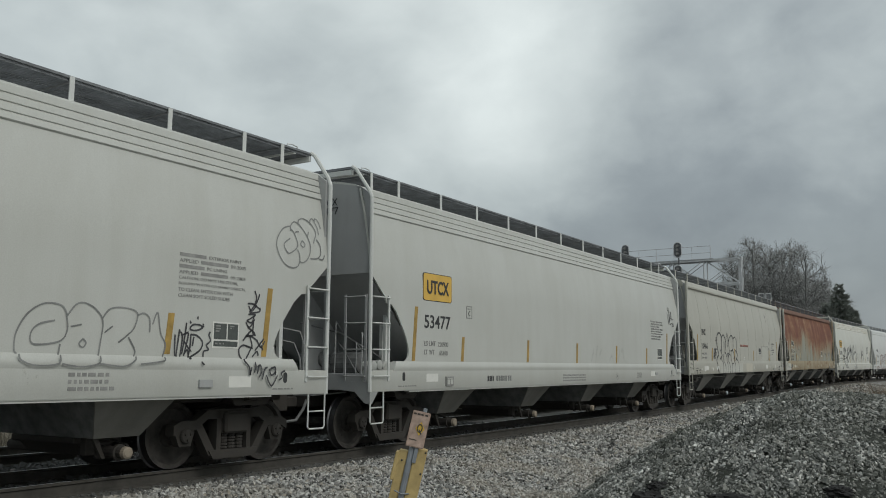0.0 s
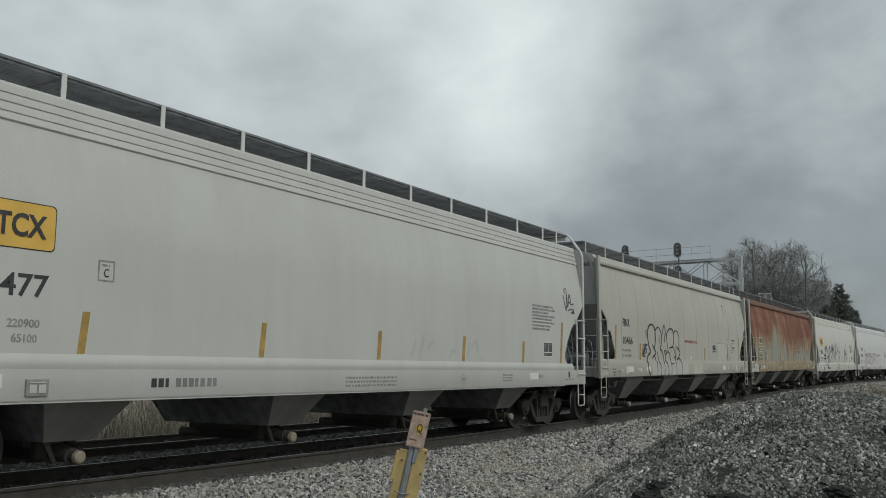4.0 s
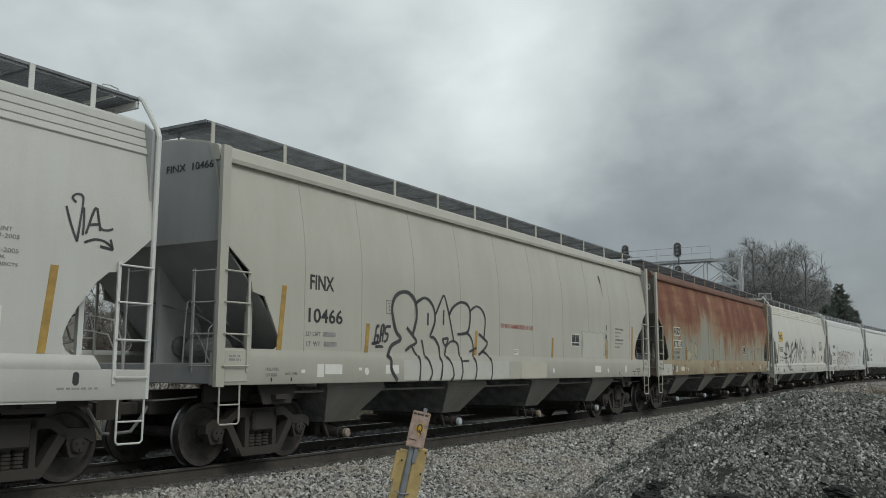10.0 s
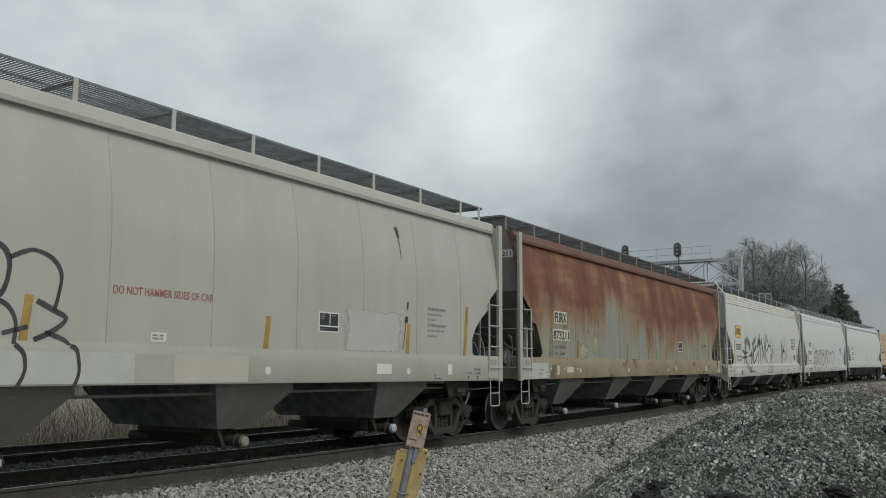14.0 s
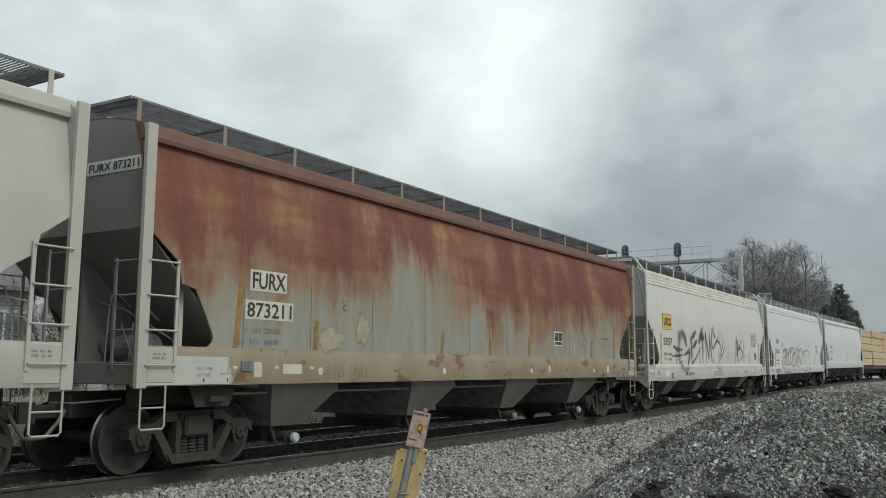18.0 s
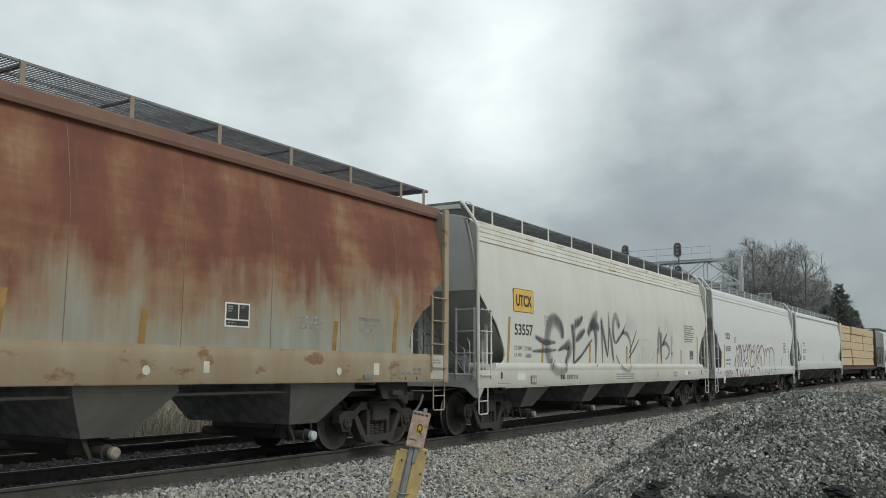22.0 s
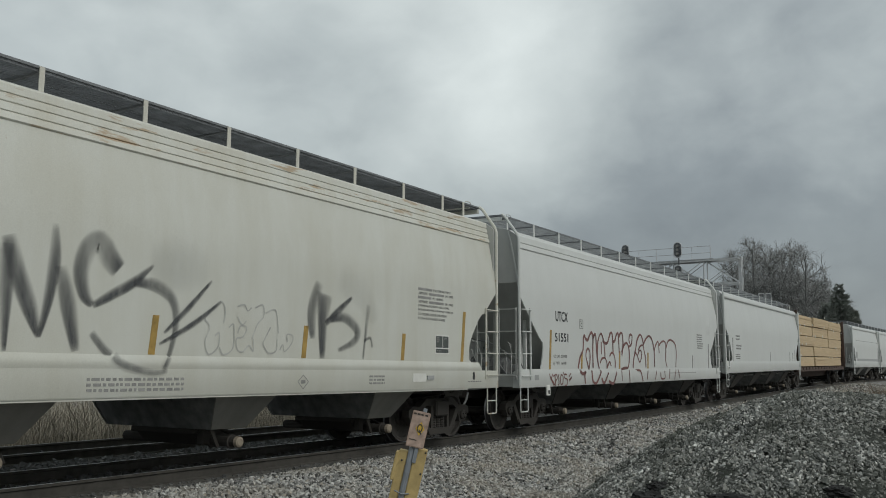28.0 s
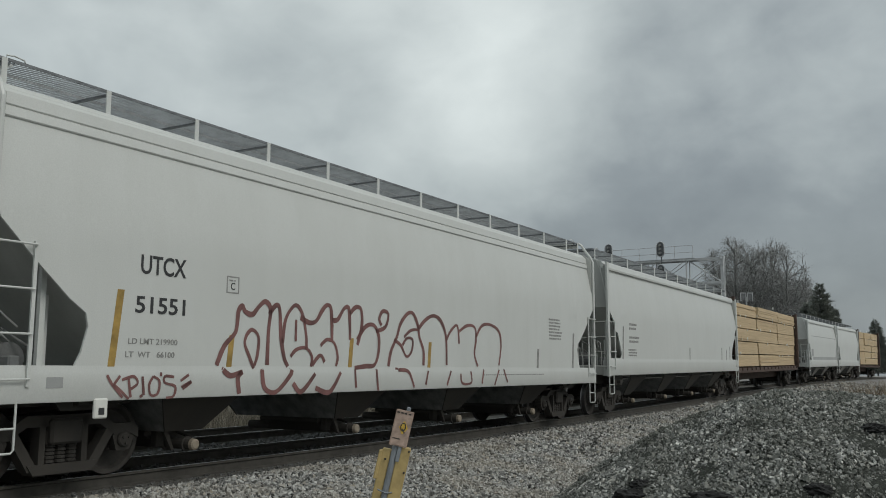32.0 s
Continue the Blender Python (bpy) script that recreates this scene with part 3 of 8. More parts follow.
def end_pipe(bm, st, e, y, h, r):
    """A thin air pipe bent up from the platform."""
    x, z = e * (st.half - 0.14), st.sill_lo
    tube(bm, [(x, y, z + 0.3), (x - e * 0.02, y, z + h * 0.7), (x - e * 0.10, y + 0.06, z + h), (x - e * 0.35, y + 0.25, z + h + 0.06), (x - e * 0.6, y + 0.3, z + h - 0.1)], r, 5)


def grab_rail(bm, st, e):
    """The low bowed roof grab iron at the end of the walkway."""
    x = e * (st.half - 0.42)
    tube(bm, [(x - 0.14, -1.15, 4.84), (x - 0.12, -1.15, 4.90), (x - 0.02, -1.15, 4.915), (x + 0.10, -1.15, 4.90), (x + 0.14, -1.15, 4.84)], 0.010, 6)


def chute(bm, w, lo, s):
    """An upright side sheet of a hopper, with a lip under the sill."""
    y1 = 1.02 if s < 0 else 1.25
    ring = [(w, 1.30, 1.42), (w, 1.075, 1.42), (w + 0.012, 1.06, 1.435), (0.34, lo, y1), (-0.34, lo, y1), (-w - 0.012, 1.06, 1.435), (-w, 1.075, 1.42), (-w, 1.30, 1.42)]
    out = [bm.verts.new((x, s * y, z)) for x, z, y in ring]
    back = [bm.verts.new((x, s * (y - 0.02), z)) for x, z, y in ring]
    for q in ((0, 1, 6, 7), (1, 2, 5, 6), (2, 3, 4, 5)):
        bm.faces.new([out[k] for k in q])
        bm.faces.new([back[k] for k in q[::-1]])
    for k in range(8):
        bm.faces.new((out[k], out[(k + 1) % 8], back[(k + 1) % 8], back[k]))


def chute_sheet(bm, w, lo, s):
    """A sloping sheet across the car, from its floor down to the outlet."""
    top, low = s * (w - 0.012), s * 0.33
    rows = [[(top, -1.40, 1.30), (top, 1.40, 1.30)], [(top, -1.40, 1.06), (top, 1.40, 1.06)], [(low, -1.0, lo), (low, 1.23, lo)]]
    out = [[bm.verts.new(p) for p in r] for r in rows]
    back = [[bm.verts.new((x - s * 0.02, y, z)) for x, y, z in r] for r in rows]
    for a, b in zip(out, out[1:]):
        bm.faces.new((a[0], a[1], b[1], b[0]))
    for a, b in zip(back, back[1:]):
        bm.faces.new((a[0], b[0], b[1], a[1]))
    for k in (0, 1):
        bm.faces.new((out[0][k], out[1][k], back[1][k], back[0][k]))
        bm.faces.new((out[1][k], out[2][k], back[2][k], back[1][k]))
    bm.faces.new((out[0][0], out[0][1], back[0][1], back[0][0]))
    bm.faces.new((out[2][0], out[2][1], back[2][1], back[2][0]))


def outlet(bm):
    """Discharge gate under a hopper with its cross pipe."""
    box(bm, -0.36, 0.36, -0.66, 0.66, -0.06, 0.02, 0.012)
    prism(bm, [(-0.30, -0.05), (0.30, -0.05), (0.12, -0.22), (-0.12, -0.22)], "y", -0.6, 0.6)
    lathe(bm, [(-1.20, 0.075), (1.20, 0.075)], "y", (0.0, 0, -0.16), 12)
    for y in (-1.08, -0.70):
        lathe(bm, [(y - 0.015, 0.105), (y + 0.015, 0.105)], "y", (0.0, 0, -0.16), 12)
    tube(bm, [(0.16, -0.70, -0.02), (0.26, -0.90, -0.10), (0.26, -0.98, -0.20)], 0.018, 5)
    box(bm, -0.25, -0.12, -0.76, -0.64, -0.20, 0.02, 0.01)
    prism(bm, [(-0.3, 0.02), (-0.22, 0.02), (-0.10, -0.24), (-0.15, -0.24)], "y", -0.95, -0.90)


def pipe_cap(bm):
    lathe(bm, [(-1.26, 0.02), (-1.26, 0.05), (-1.245, 0.075), (-1.19, 0.08), (-1.19, 0.02)], "y", (0, 0, -0.16), 16)


def frame_side(bm, sign):
    """Cast bogie side frame with its bolster opening and column guides."""
    y0, y1 = (sign * 0.93, sign * 1.09)
    y0, y1 = min(y0, y1), max(y0, y1)
    top = [(-1.10, 0.60), (-0.98, 0.66), (-0.72, 0.66), (-0.50, 0.80), (0.50, 0.80), (0.72, 0.66), (0.98, 0.66), (1.10, 0.60)]
    for a, b in zip(top, top[1:]):
        prism(bm, [a, b, (b[0], b[1] - 0.13), (a[0], a[1] - 0.13)], "y", y0, y1)
    for s in (-1, 1):
        prism(bm, [(s * 0.74, 0.60), (s * 0.60, 0.60), (s * 0.34, 0.20), (s * 0.46, 0.16)], "y", y0, y1)
        prism(bm, [(s * 0.33, 0.78), (s * 0.25, 0.78), (s * 0.25, 0.16), (s * 0.33, 0.16)], "y", y0, y1)
        prism(bm, [(s * 0.78, 0.62), (s * 0.72, 0.50), (s * 0.78, 0.32), (s * 0.98, 0.32), (s * 1.06, 0.50), (s * 1.04, 0.62)], "y", y0 + 0.02, y1 - 0.02)
    prism(bm, [(-0.48, 0.24), (0.48, 0.24), (0.40, 0.12), (-0.40, 0.12)], "y", y0 - 0.02, y1 + 0.02)
    box(bm, -0.24, 0.24, y0 + 0.01, y1 - 0.01, 0.46, 0.62, 0.015)


def spring(bm, sign):
    prof = []
    for k in range(5):
        z = 0.24 + k * 0.045
        prof += [(z, 0.050), (z + 0.011, 0.066), (z + 0.033, 0.066), (z + 0.044, 0.050)]
    lathe(bm, prof, "z", (0, sign * 1.02, 0), 10)


def bearing(bm, sign):
    s = sign
    lathe(bm, [(s * 0.86, 0.10), (s * 1.10, 0.10), (s * 1.12, 0.085), (s * 1.13, 0.03)], "y", (0, 0, 0.457), 16)
    for k in range(3):
        a = 2 * math.pi * k / 3 + 0.5
        lathe(bm, [(s * 1.12, 0.018), (s * 1.145, 0.018)], "y", (0.05 * math.cos(a), 0, 0.457 + 0.05 * math.sin(a)), 6)


def wheel_disc(bm):
    for s in (-1, 1):
        lathe(bm, [(s * 0.66, 0.08), (s * 0.66, 0.12), (s * 0.70, 0.15), (s * 0.715, 0.33), (s * 0.672, 0.39), (s * 0.668, 0.476), (s * 0.70, 0.452), (s * 0.805, 0.448),
                   (s * 0.805, 0.39), (s * 0.755, 0.36), (s * 0.74, 0.16), (s * 0.79, 0.13), (s * 0.79, 0.08)], "y", (0, 0, 0), 32)
        for k in range(3):
            a = 2 * math.pi * k / 3
            box(bm, 0.25 * math.cos(a) - 0.02, 0.25 * math.cos(a) + 0.02, s * 0.745 - 0.008, s * 0.745 + 0.008, 0.25 * math.sin(a) - 0.02, 0.25 * math.sin(a) + 0.02)
    lathe(bm, [(-1.08, 0.075), (1.08, 0.075)], "y", (0, 0, 0), 12)


def wheel_mesh():
    bm = bmesh.new()
    wheel_disc(bm)
    n = len(bm.faces)
    bm.faces.ensure_lookup_table()
    for s in (-1, 1):
        lathe(bm, [(s * 0.684, 0.482), (s * 0.690, 0.484), (s * 0.705, 0.462), (s * 0.80, 0.455)], "y", (0, 0, 0), 40, False)
    bm.faces.ensure_lookup_table()
    for f in bm.faces[n:]:
        f.material_index = 1
    me = finish("wheelset", bm, WHEEL)
    me.materials.append(TREAD)
    return me


WHEELS = wheel_mesh()


def bogie(parent, x):
    b = shared("bogie", "bogie_bolster", lambda bm: (box(bm, -0.22, 0.22, -1.16, 1.16, 0.46, 0.76, 0.03), box(bm, -0.62, 0.62, -0.09, 0.09, 0.30, 0.40),
               [box(bm, s * 0.42 - 0.06, s * 0.42 + 0.06, -0.85, 0.85, 0.30, 0.48, 0.02) for s in (-1, 1)]), BOGIE, parent, at=pose(x, 0, 0))
    for s in (-1, 1):
        shared("side_frame", ("frame", s), lambda bm: frame_side(bm, s), BOGIE, b)
        for x in (-0.15, 0.0, 0.15):
            shared("coil_spring", ("spring", s), lambda bm: spring(bm, s), BOGIE, b, at=pose(x, 0, 0))
        for x in (-0.88, 0.88):
            shared("axle_bearing", ("bearing", s), lambda bm: bearing(bm, s), BOGIE, b, at=pose(x, 0, 0))
    sets = []
    for s in (-1, 1):
        w = part("wheelset", WHEELS, WHEEL, b)
        w.matrix_basis = pose(s * 0.88, 0, 0.457)
        sets.append(w)
    return sets


SEAM = plain("grimy_weld_line", (0.36, 0.35, 0.305), 0.8)
CARS = []
Coat = collections.namedtuple("Coat", "side chord roof sill end post rail")


def coupler(bm, st, e):
    x = e * (st.half + 0.02)
    box(bm, min(x, x + e * 0.38), max(x, x + e * 0.38), -0.08, 0.08, 0.72, 0.90, 0.02)
    prism(bm, [(x + e * 0.36, -0.16), (x + e * 0.60, -0.12), (x + e * 0.60, 0.04), (x + e * 0.50, 0.16), (x + e * 0.36, 0.14)], "z", 0.68, 0.94)


def air_hose(bm, st, e):
    x = e * (st.half + 0.10)
    tube(bm, [(x, -0.35, 0.85), (x + e * 0.1, -0.36, 0.70), (x + e * 0.25, -0.33, 0.52), (x + e * 0.42, -0.25, 0.50)], 0.025, 6)
    tube(bm, [(x - e * 0.4, -0.9, 0.98), (x + e * 0.02, -0.5, 0.93), (x + e * 0.05, -0.1, 0.93)], 0.014, 5)


def end_platform(bm, st, e):
    x0, x1 = sorted((e * (st.half - 0.0), e * (st.half - 0.30)))
    box(bm, x0, x1, -1.44, 1.44, st.sill_lo + 0.02, st.sill_lo + 0.30, 0.01)
    x2, x3 = sorted((e * (st.half - 0.30), e * (st.half - 2.1)))
    box(bm, x2, x3, -1.42, 1.42, st.sill_lo + 0.14, st.sill_lo + 0.17)


def draft_sill(bm, st, e):
    a, b = e * (st.half - 0.05), e * (st.half - 2.6)
    box(bm, min(a, b), max(a, b), -0.24, 0.24, 0.72, 1.06, 0.015)
    x = e * (st.half - 1.40)
    prism(bm, [(-1.5, 1.0), (1.5, 1.0), (1.5, 0.93), (0.35, 0.78), (-0.35, 0.78), (-1.5, 0.93)], "x", x - 0.14, x + 0.14)


def bolster_screen(bm, st, e):
    """Bolster end plate, and a dark sheet added to close the light gap over a bogie; near side only."""
    a, b = sorted((e * (st.half - 0.34), e * (st.half - 2.45)))
    box(bm, a, b, -0.98, -0.94, 0.90, st.sill_lo + 0.15)
    x = e * (st.half - 1.40)
    prism(bm, [(x - 0.5, st.sill_lo + 0.14), (x - 0.3, 0.86), (x + 0.3, 0.86), (x + 0.5, st.sill_lo + 0.14)], "y", -1.40, -1.37)


def brake_gear(bm, st, e):
    """Air reservoir, cylinder and pipes on the end platform."""
    x = e * (st.half - 0.72)
    lathe(bm, [(-0.95, 0.05), (-0.93, 0.20), (-0.35, 0.20), (-0.33, 0.05)], "y", (x, 0, st.sill_lo + 0.48), 14)
    lathe(bm, [(-0.10, 0.04), (-0.08, 0.15), (0.40, 0.15), (0.42, 0.04)], "y", (x, 0, st.sill_lo + 0.55), 12)
    tube(bm, [(x - e * 0.3, -1.3, st.sill_lo + 0.2), (x - e * 0.1, -1.2, st.sill_lo + 0.6), (x + e * 0.2, -0.6, st.sill_lo + 1.0), (x + e * 0.4, 0.2, st.sill_lo + 1.2)], 0.014, 5)
    tube(bm, [(x + e * 0.45, -1.2, st.sill_lo + 0.22), (x + e * 0.3, -0.7, st.sill_lo + 0.75), (x, -0.3, st.sill_lo + 0.9)], 0.014, 5)
    box(bm, x + e * 0.10, x + e * 0.24, -1.30, -1.12, st.sill_lo + 0.30, st.sill_lo + 0.52, 0.02)


def brake_valve(bm, st, e):
    x = e * (st.half - 0.42)
    for k in range(3):
        lathe(bm, [(-1.40, 0.03), (-1.39, 0.085), (-1.18, 0.085), (-1.17, 0.03)], "y", (x - e * 0.17 * k, 0, st.sill_lo + 0.43 + 0.02 * (k % 2)), 10)
    box(bm, min(x, x - e * 0.4), max(x, x - e * 0.4), -1.38, -1.2, st.sill_lo + 0.30, st.sill_lo + 0.37, 0.01)


def end_strut(bm, st, e):
    for x, y in ((st.half - 0.80, -1.35), (st.half - 0.98, -1.15)):
        box(bm, e * x - 0.035, e * x + 0.035, y - 0.03, y + 0.03, st.sill_lo + 0.25, 2.50 - 0.3 * (x < st.half - 0.9))


def brake_wheel(bm, st, e):
    x, y, z = e * (st.half - 0.95), -1.28, st.sill_lo + 0.93
    ring = [(x + 0.28 * math.cos(a), y, z + 0.28 * math.sin(a)) for a in [2 * math.pi * i / 20 for i in range(21)]]
    tube(bm, ring, 0.016, 6)
    for k in range(4):
        a = math.pi * k / 2 + 0.4
        tube(bm, [(x, y, z), (x + 0.28 * math.cos(a), y, z + 0.28 * math.sin(a))], 0.013, 5)
    lathe(bm, [(-0.05, 0.06), (0.10, 0.07)], "y", (x, y, z), 10)


def train_pipe(bm, st):
    tube(bm, [(-st.half + 1.8, -1.30, 1.02), (-2, -1.31, 1.01), (st.half - 1.8, -1.30, 1.02)], 0.02, 5)


def covered_hopper(label, st, coat, centre, chutes, brackets, grab=True, mesh=GRATE, hopper=CHUTE, pale=()):
    car = new("covered_hopper")
    tagged(car, label, "freight car", "cars of the train")
    K = st.key
    for s in (-1, 1):
        ob = shared("body_side", (K, "side", s), lambda bm: body_side(bm, st, s), coat.side, car)
        smooth(ob.data)
        shared("top_chord", (K, "chord", s), lambda bm: top_chord(bm, st, s), coat.chord, car)
        smooth(shared("side_sill", (K, "sill", s), lambda bm: side_sill(bm, st, s), coat.sill, car).data, 30)
        g = shared("walkway", (K, "grating", s), lambda bm: grating(bm, st, s), mesh, car, "steel grating walkway on the roof")
        g["kind"] = "stuff"
        shared("walkway_rim", (K, "rim", s), lambda bm: walkway_rim(bm, st, s), GRATE, g)
        for x in brackets:
            shared("bracket", ("bracket", s), lambda bm: bracket(bm, s, 4.50), coat.rail, g, at=pose(x, 0, 0))
            shared("bracket_arm", ("arm", s), lambda bm: bracket_arm(bm, s), GRATE, g, at=pose(x, 0, 0))
    shared("roof", (K, "roof"), lambda bm: roof_sheet(bm, st), coat.roof, car)
    shared("hatch_cover", (K, "hatch"), lambda bm: hatch_trough(bm, st), coat.roof, car)
    shared("brake_pipe", (K, "pipe"), lambda bm: train_pipe(bm, st), CHUTE, car)
    for e in (-1, 1):
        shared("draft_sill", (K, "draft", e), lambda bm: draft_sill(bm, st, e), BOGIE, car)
        shared("body_bolster", (K, "bolsterweb", e), lambda bm: bolster_screen(bm, st, e), BOGIE, car)
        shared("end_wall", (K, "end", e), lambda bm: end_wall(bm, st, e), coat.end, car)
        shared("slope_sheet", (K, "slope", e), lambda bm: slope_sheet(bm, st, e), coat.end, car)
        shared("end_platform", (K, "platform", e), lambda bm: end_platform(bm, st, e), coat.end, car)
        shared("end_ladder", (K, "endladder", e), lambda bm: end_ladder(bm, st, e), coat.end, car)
        shared("end_walkway", (K, "endwalk", e), lambda bm: end_walk(bm, st, e), mesh, car)["kind"] = "stuff"
        shared("end_walkway_rim", (K, "endrim", e), lambda bm: end_walk_rim(bm, st, e), GRATE, car)
        if st.chord != 1:
            shared("end_walkway_beam", (K, "endbeam", e), lambda bm: end_beam(bm, st, e), coat.post, car)
            for s in (-1, 1) if e < 0 and st.round else ():
                shared("end_gusset", (K, "gusset", e, s), lambda bm: end_gusset(bm, st, e, s), coat.end, car)
        for y, h, r in ((-1.32, 0.95, 0.012), (-1.20, 0.78, 0.010), (-0.75, 1.15, 0.012)):
            shared("air_pipe", (K, "airpipe", e, y), lambda bm: end_pipe(bm, st, e, y, h, r), coat.end, car)
        shared("coupler", (K, "coupler", e), lambda bm: coupler(bm, st, e), BOGIE, car, "rusty knuckle coupler")
        shared("air_hose", (K, "hose", e), lambda bm: air_hose(bm, st, e), SOOT_SHADE, car)
        shared("end_web", (K, "web", e), lambda bm: prism(bm, [(e * (st.half - 0.30), st.sill_lo + 0.17), (e * (st.half - 1.35), st.sill_lo + 0.17), (e * (st.half - 0.95), 2.55), (e * (st.half - 0.30), 2.9)], "y", -0.03, 0.03), coat.end, car)
        shared("end_strut", (K, "strut", e), lambda bm: end_strut(bm, st, e), coat.post, car)
        if grab:
            shared("roof_grab_iron", (K, "grab", e), lambda bm: grab_rail(bm, st, e), coat.rail, car)
        for s in (-1, 1):
            shared("corner_post", (K, "post", e, s), lambda bm: corner_post(bm, st, e, s), coat.post, car)
            shared("ladder", (K, "ladder", e, s), lambda bm: ladder(bm, st, e, s), coat.post, car)
            shared("stirrup_step", (K, "step", e, s), lambda bm: stirrup(bm, st, e, s), coat.post, car)
    shared("brake_reservoir", (K, "gear"), lambda bm: brake_gear(bm, st, -1), SOOT_SHADE, car)
    if st.round:
        shared("brake_valve", (K, "valve"), lambda bm: brake_valve(bm, st, -1), END_LIGHT, car, "pale brake valve on the end platform")
    shared("brake_wheel", (K, "handbrake"), lambda bm: brake_wheel(bm, st, 1), SOOT_SHADE, car, "round hand brake wheel")
    w = st.chute if st.half > 8 else 1.0
    for x in chutes:
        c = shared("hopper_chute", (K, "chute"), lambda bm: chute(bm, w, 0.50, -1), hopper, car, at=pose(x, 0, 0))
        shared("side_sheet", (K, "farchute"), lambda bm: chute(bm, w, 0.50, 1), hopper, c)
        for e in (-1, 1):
            # darker than the side sheets: the shade of these down-facing slopes is painted in
            shared("slope_sheet", (K, "chutesheet", e), lambda bm: chute_sheet(bm, w, 0.50, e), SOOT_SHADE, c, "sloping hopper sheet with its shade in the colour")
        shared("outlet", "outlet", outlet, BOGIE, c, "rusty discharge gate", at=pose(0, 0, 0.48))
        shared("pipe_cap", "pipe_cap", pipe_cap, CAP_PALE if x in pale else CAP, c, "pale wrapped pipe cap" if x in pale else "dull tan round pipe cap", at=pose(0.0, 0, 0.48))
    wheels = []
    for e in (-1, 1):
        wheels += bogie(car, e * (st.half - 1.40))
    CARS.append((car, wheels, centre, st.half - 1.40))
    return car


def strips(car, places, z0, mat=YELLOW):
    """Upright reflective strips; each place is x and height."""
    for x, h in places:
        mark("reflective_strip", x, x + 0.10, z0, z0 + h, mat, car, "amber reflective strip", lean=0.10)


def stencil(car, rows):
    """Each row: text, box x0, z0, x1, z1, paint."""
    for text, x0, z0, x1, z1, mat in rows:
        words(text, x0, z0, x1, z1, mat, car, bold=0.014 if z1 - z0 > 0.15 else 0.010)


def data_plate(car, x0, x1, z0, z1, mat=DATA):
    """Dark consolidated data panel with a white border."""
    p = mark("data_panel", x0, x1, z0, z1, STICKER, car, "dark data panel with a white border")
    m, h = x0 + 0.54 * (x1 - x0), z0 + 0.30 * (z1 - z0)
    for a, b, c, d in ((x0 + 0.025, m - 0.012, h + 0.012, z1 - 0.022), (m + 0.012, x1 - 0.025, h + 0.012, z1 - 0.022), (x0 + 0.025, x1 - 0.025, z0 + 0.022, h - 0.012)):
        mark("panel_field", a, b, c, d, mat, p, proud=0.008)
    for a, b, c, d, n, seed in ((x0 + 0.05, m - 0.10, h + 0.10, z1 - 0.04, 3, 5), (m + 0.05, x1 - 0.09, h + 0.15, z1 - 0.04, 2, 6), (x0 + 0.05, m - 0.02, z0 + 0.04, h - 0.03, 1, 7)):
        small_print(a, b, c, d, n, FADED, p, seed, y=side_y((c + d) / 2) + 0.006)


def capacity_box(car, x0, x1, z0, z1):
    bm = bmesh.new()
    t = 0.018
    for a, b, c, d in ((x0, x1, z0, z0 + t), (x0, x1, z1 - t, z1), (x0, x0 + t, z0 + t, z1 - t), (x1 - t, x1, z0 + t, z1 - t)):
        plate(bm, a, b, c, d)
    part("stencil_box", bm, FADED, car)
    words("C", x0 + 0.08, z0 + 0.05, x1 - 0.08, z0 + 0.15, BLACK, car)
    small_print(x0 + 0.05, x1 - 0.04, z1 - 0.08, z1 - 0.04, 1, FADED, car, 3)


def yellow_panel(car, text, x0, x1, z0, z1):
    bm = bmesh.new()
    r, pts = 0.06, []
    for cx, cz, a0 in ((x1 - r, z1 - r, 0), (x0 + r, z1 - r, 90), (x0 + r, z0 + r, 180), (x1 - r, z0 + r, 270)):
        for k in range(5):
            a = radians(a0 + k * 22.5)
            pts.append((cx + r * math.cos(a), cz + r * math.sin(a)))
    y = side_y((z0 + z1) / 2)
    prism(bm, pts, "y", -y - 0.004, -y + 0.012)
    p = part("mark_panel", bm, BLACK, car, "yellow panel with a thin black border")
    bm = bmesh.new()
    cx, cz = (x0 + x1) / 2, (z0 + z1) / 2
    prism(bm, [(cx + (a - cx) * 0.972, cz + (b - cz) * 0.95) for a, b in pts], "y", -y - 0.008, -y - 0.002)
    part("panel_field", bm, PANEL, p)
    words(text, x0 + 0.13, z0 + 0.13, x1 - 0.12, z1 - 0.13, BLACK, p, proud=0.0165, bold=0.024)


def spray(car, label, mat, draw):
    """Sprayed marks: draw() gives one bmesh a stroke; the first carries the rest."""
    first = None
    for bm in draw():
        ob = part("graffiti" if first is None else "stroke", bm, mat, first or car, label if first is None else "")
        first = first or ob


def line(*args, **kw):
    bm = bmesh.new()
    ribbon(bm, *args, **kw)
    return bm


def seams(car, mat):
    """Upright weld lines between the side sheets."""
    def line_up(bm):
        for k in range(14):
            z = 1.62 + k * 0.185
            plate(bm, 0, 0.011, z, z + 0.185, 0.003)
    for x in (-7.2, -5.75, -4.15, -2.5, -0.85, 0.8, 2.5, 4.15, 5.75, 7.3):
        shared("weld_seam", "seam", line_up, mat, car, at=pose(x, 0, 0))


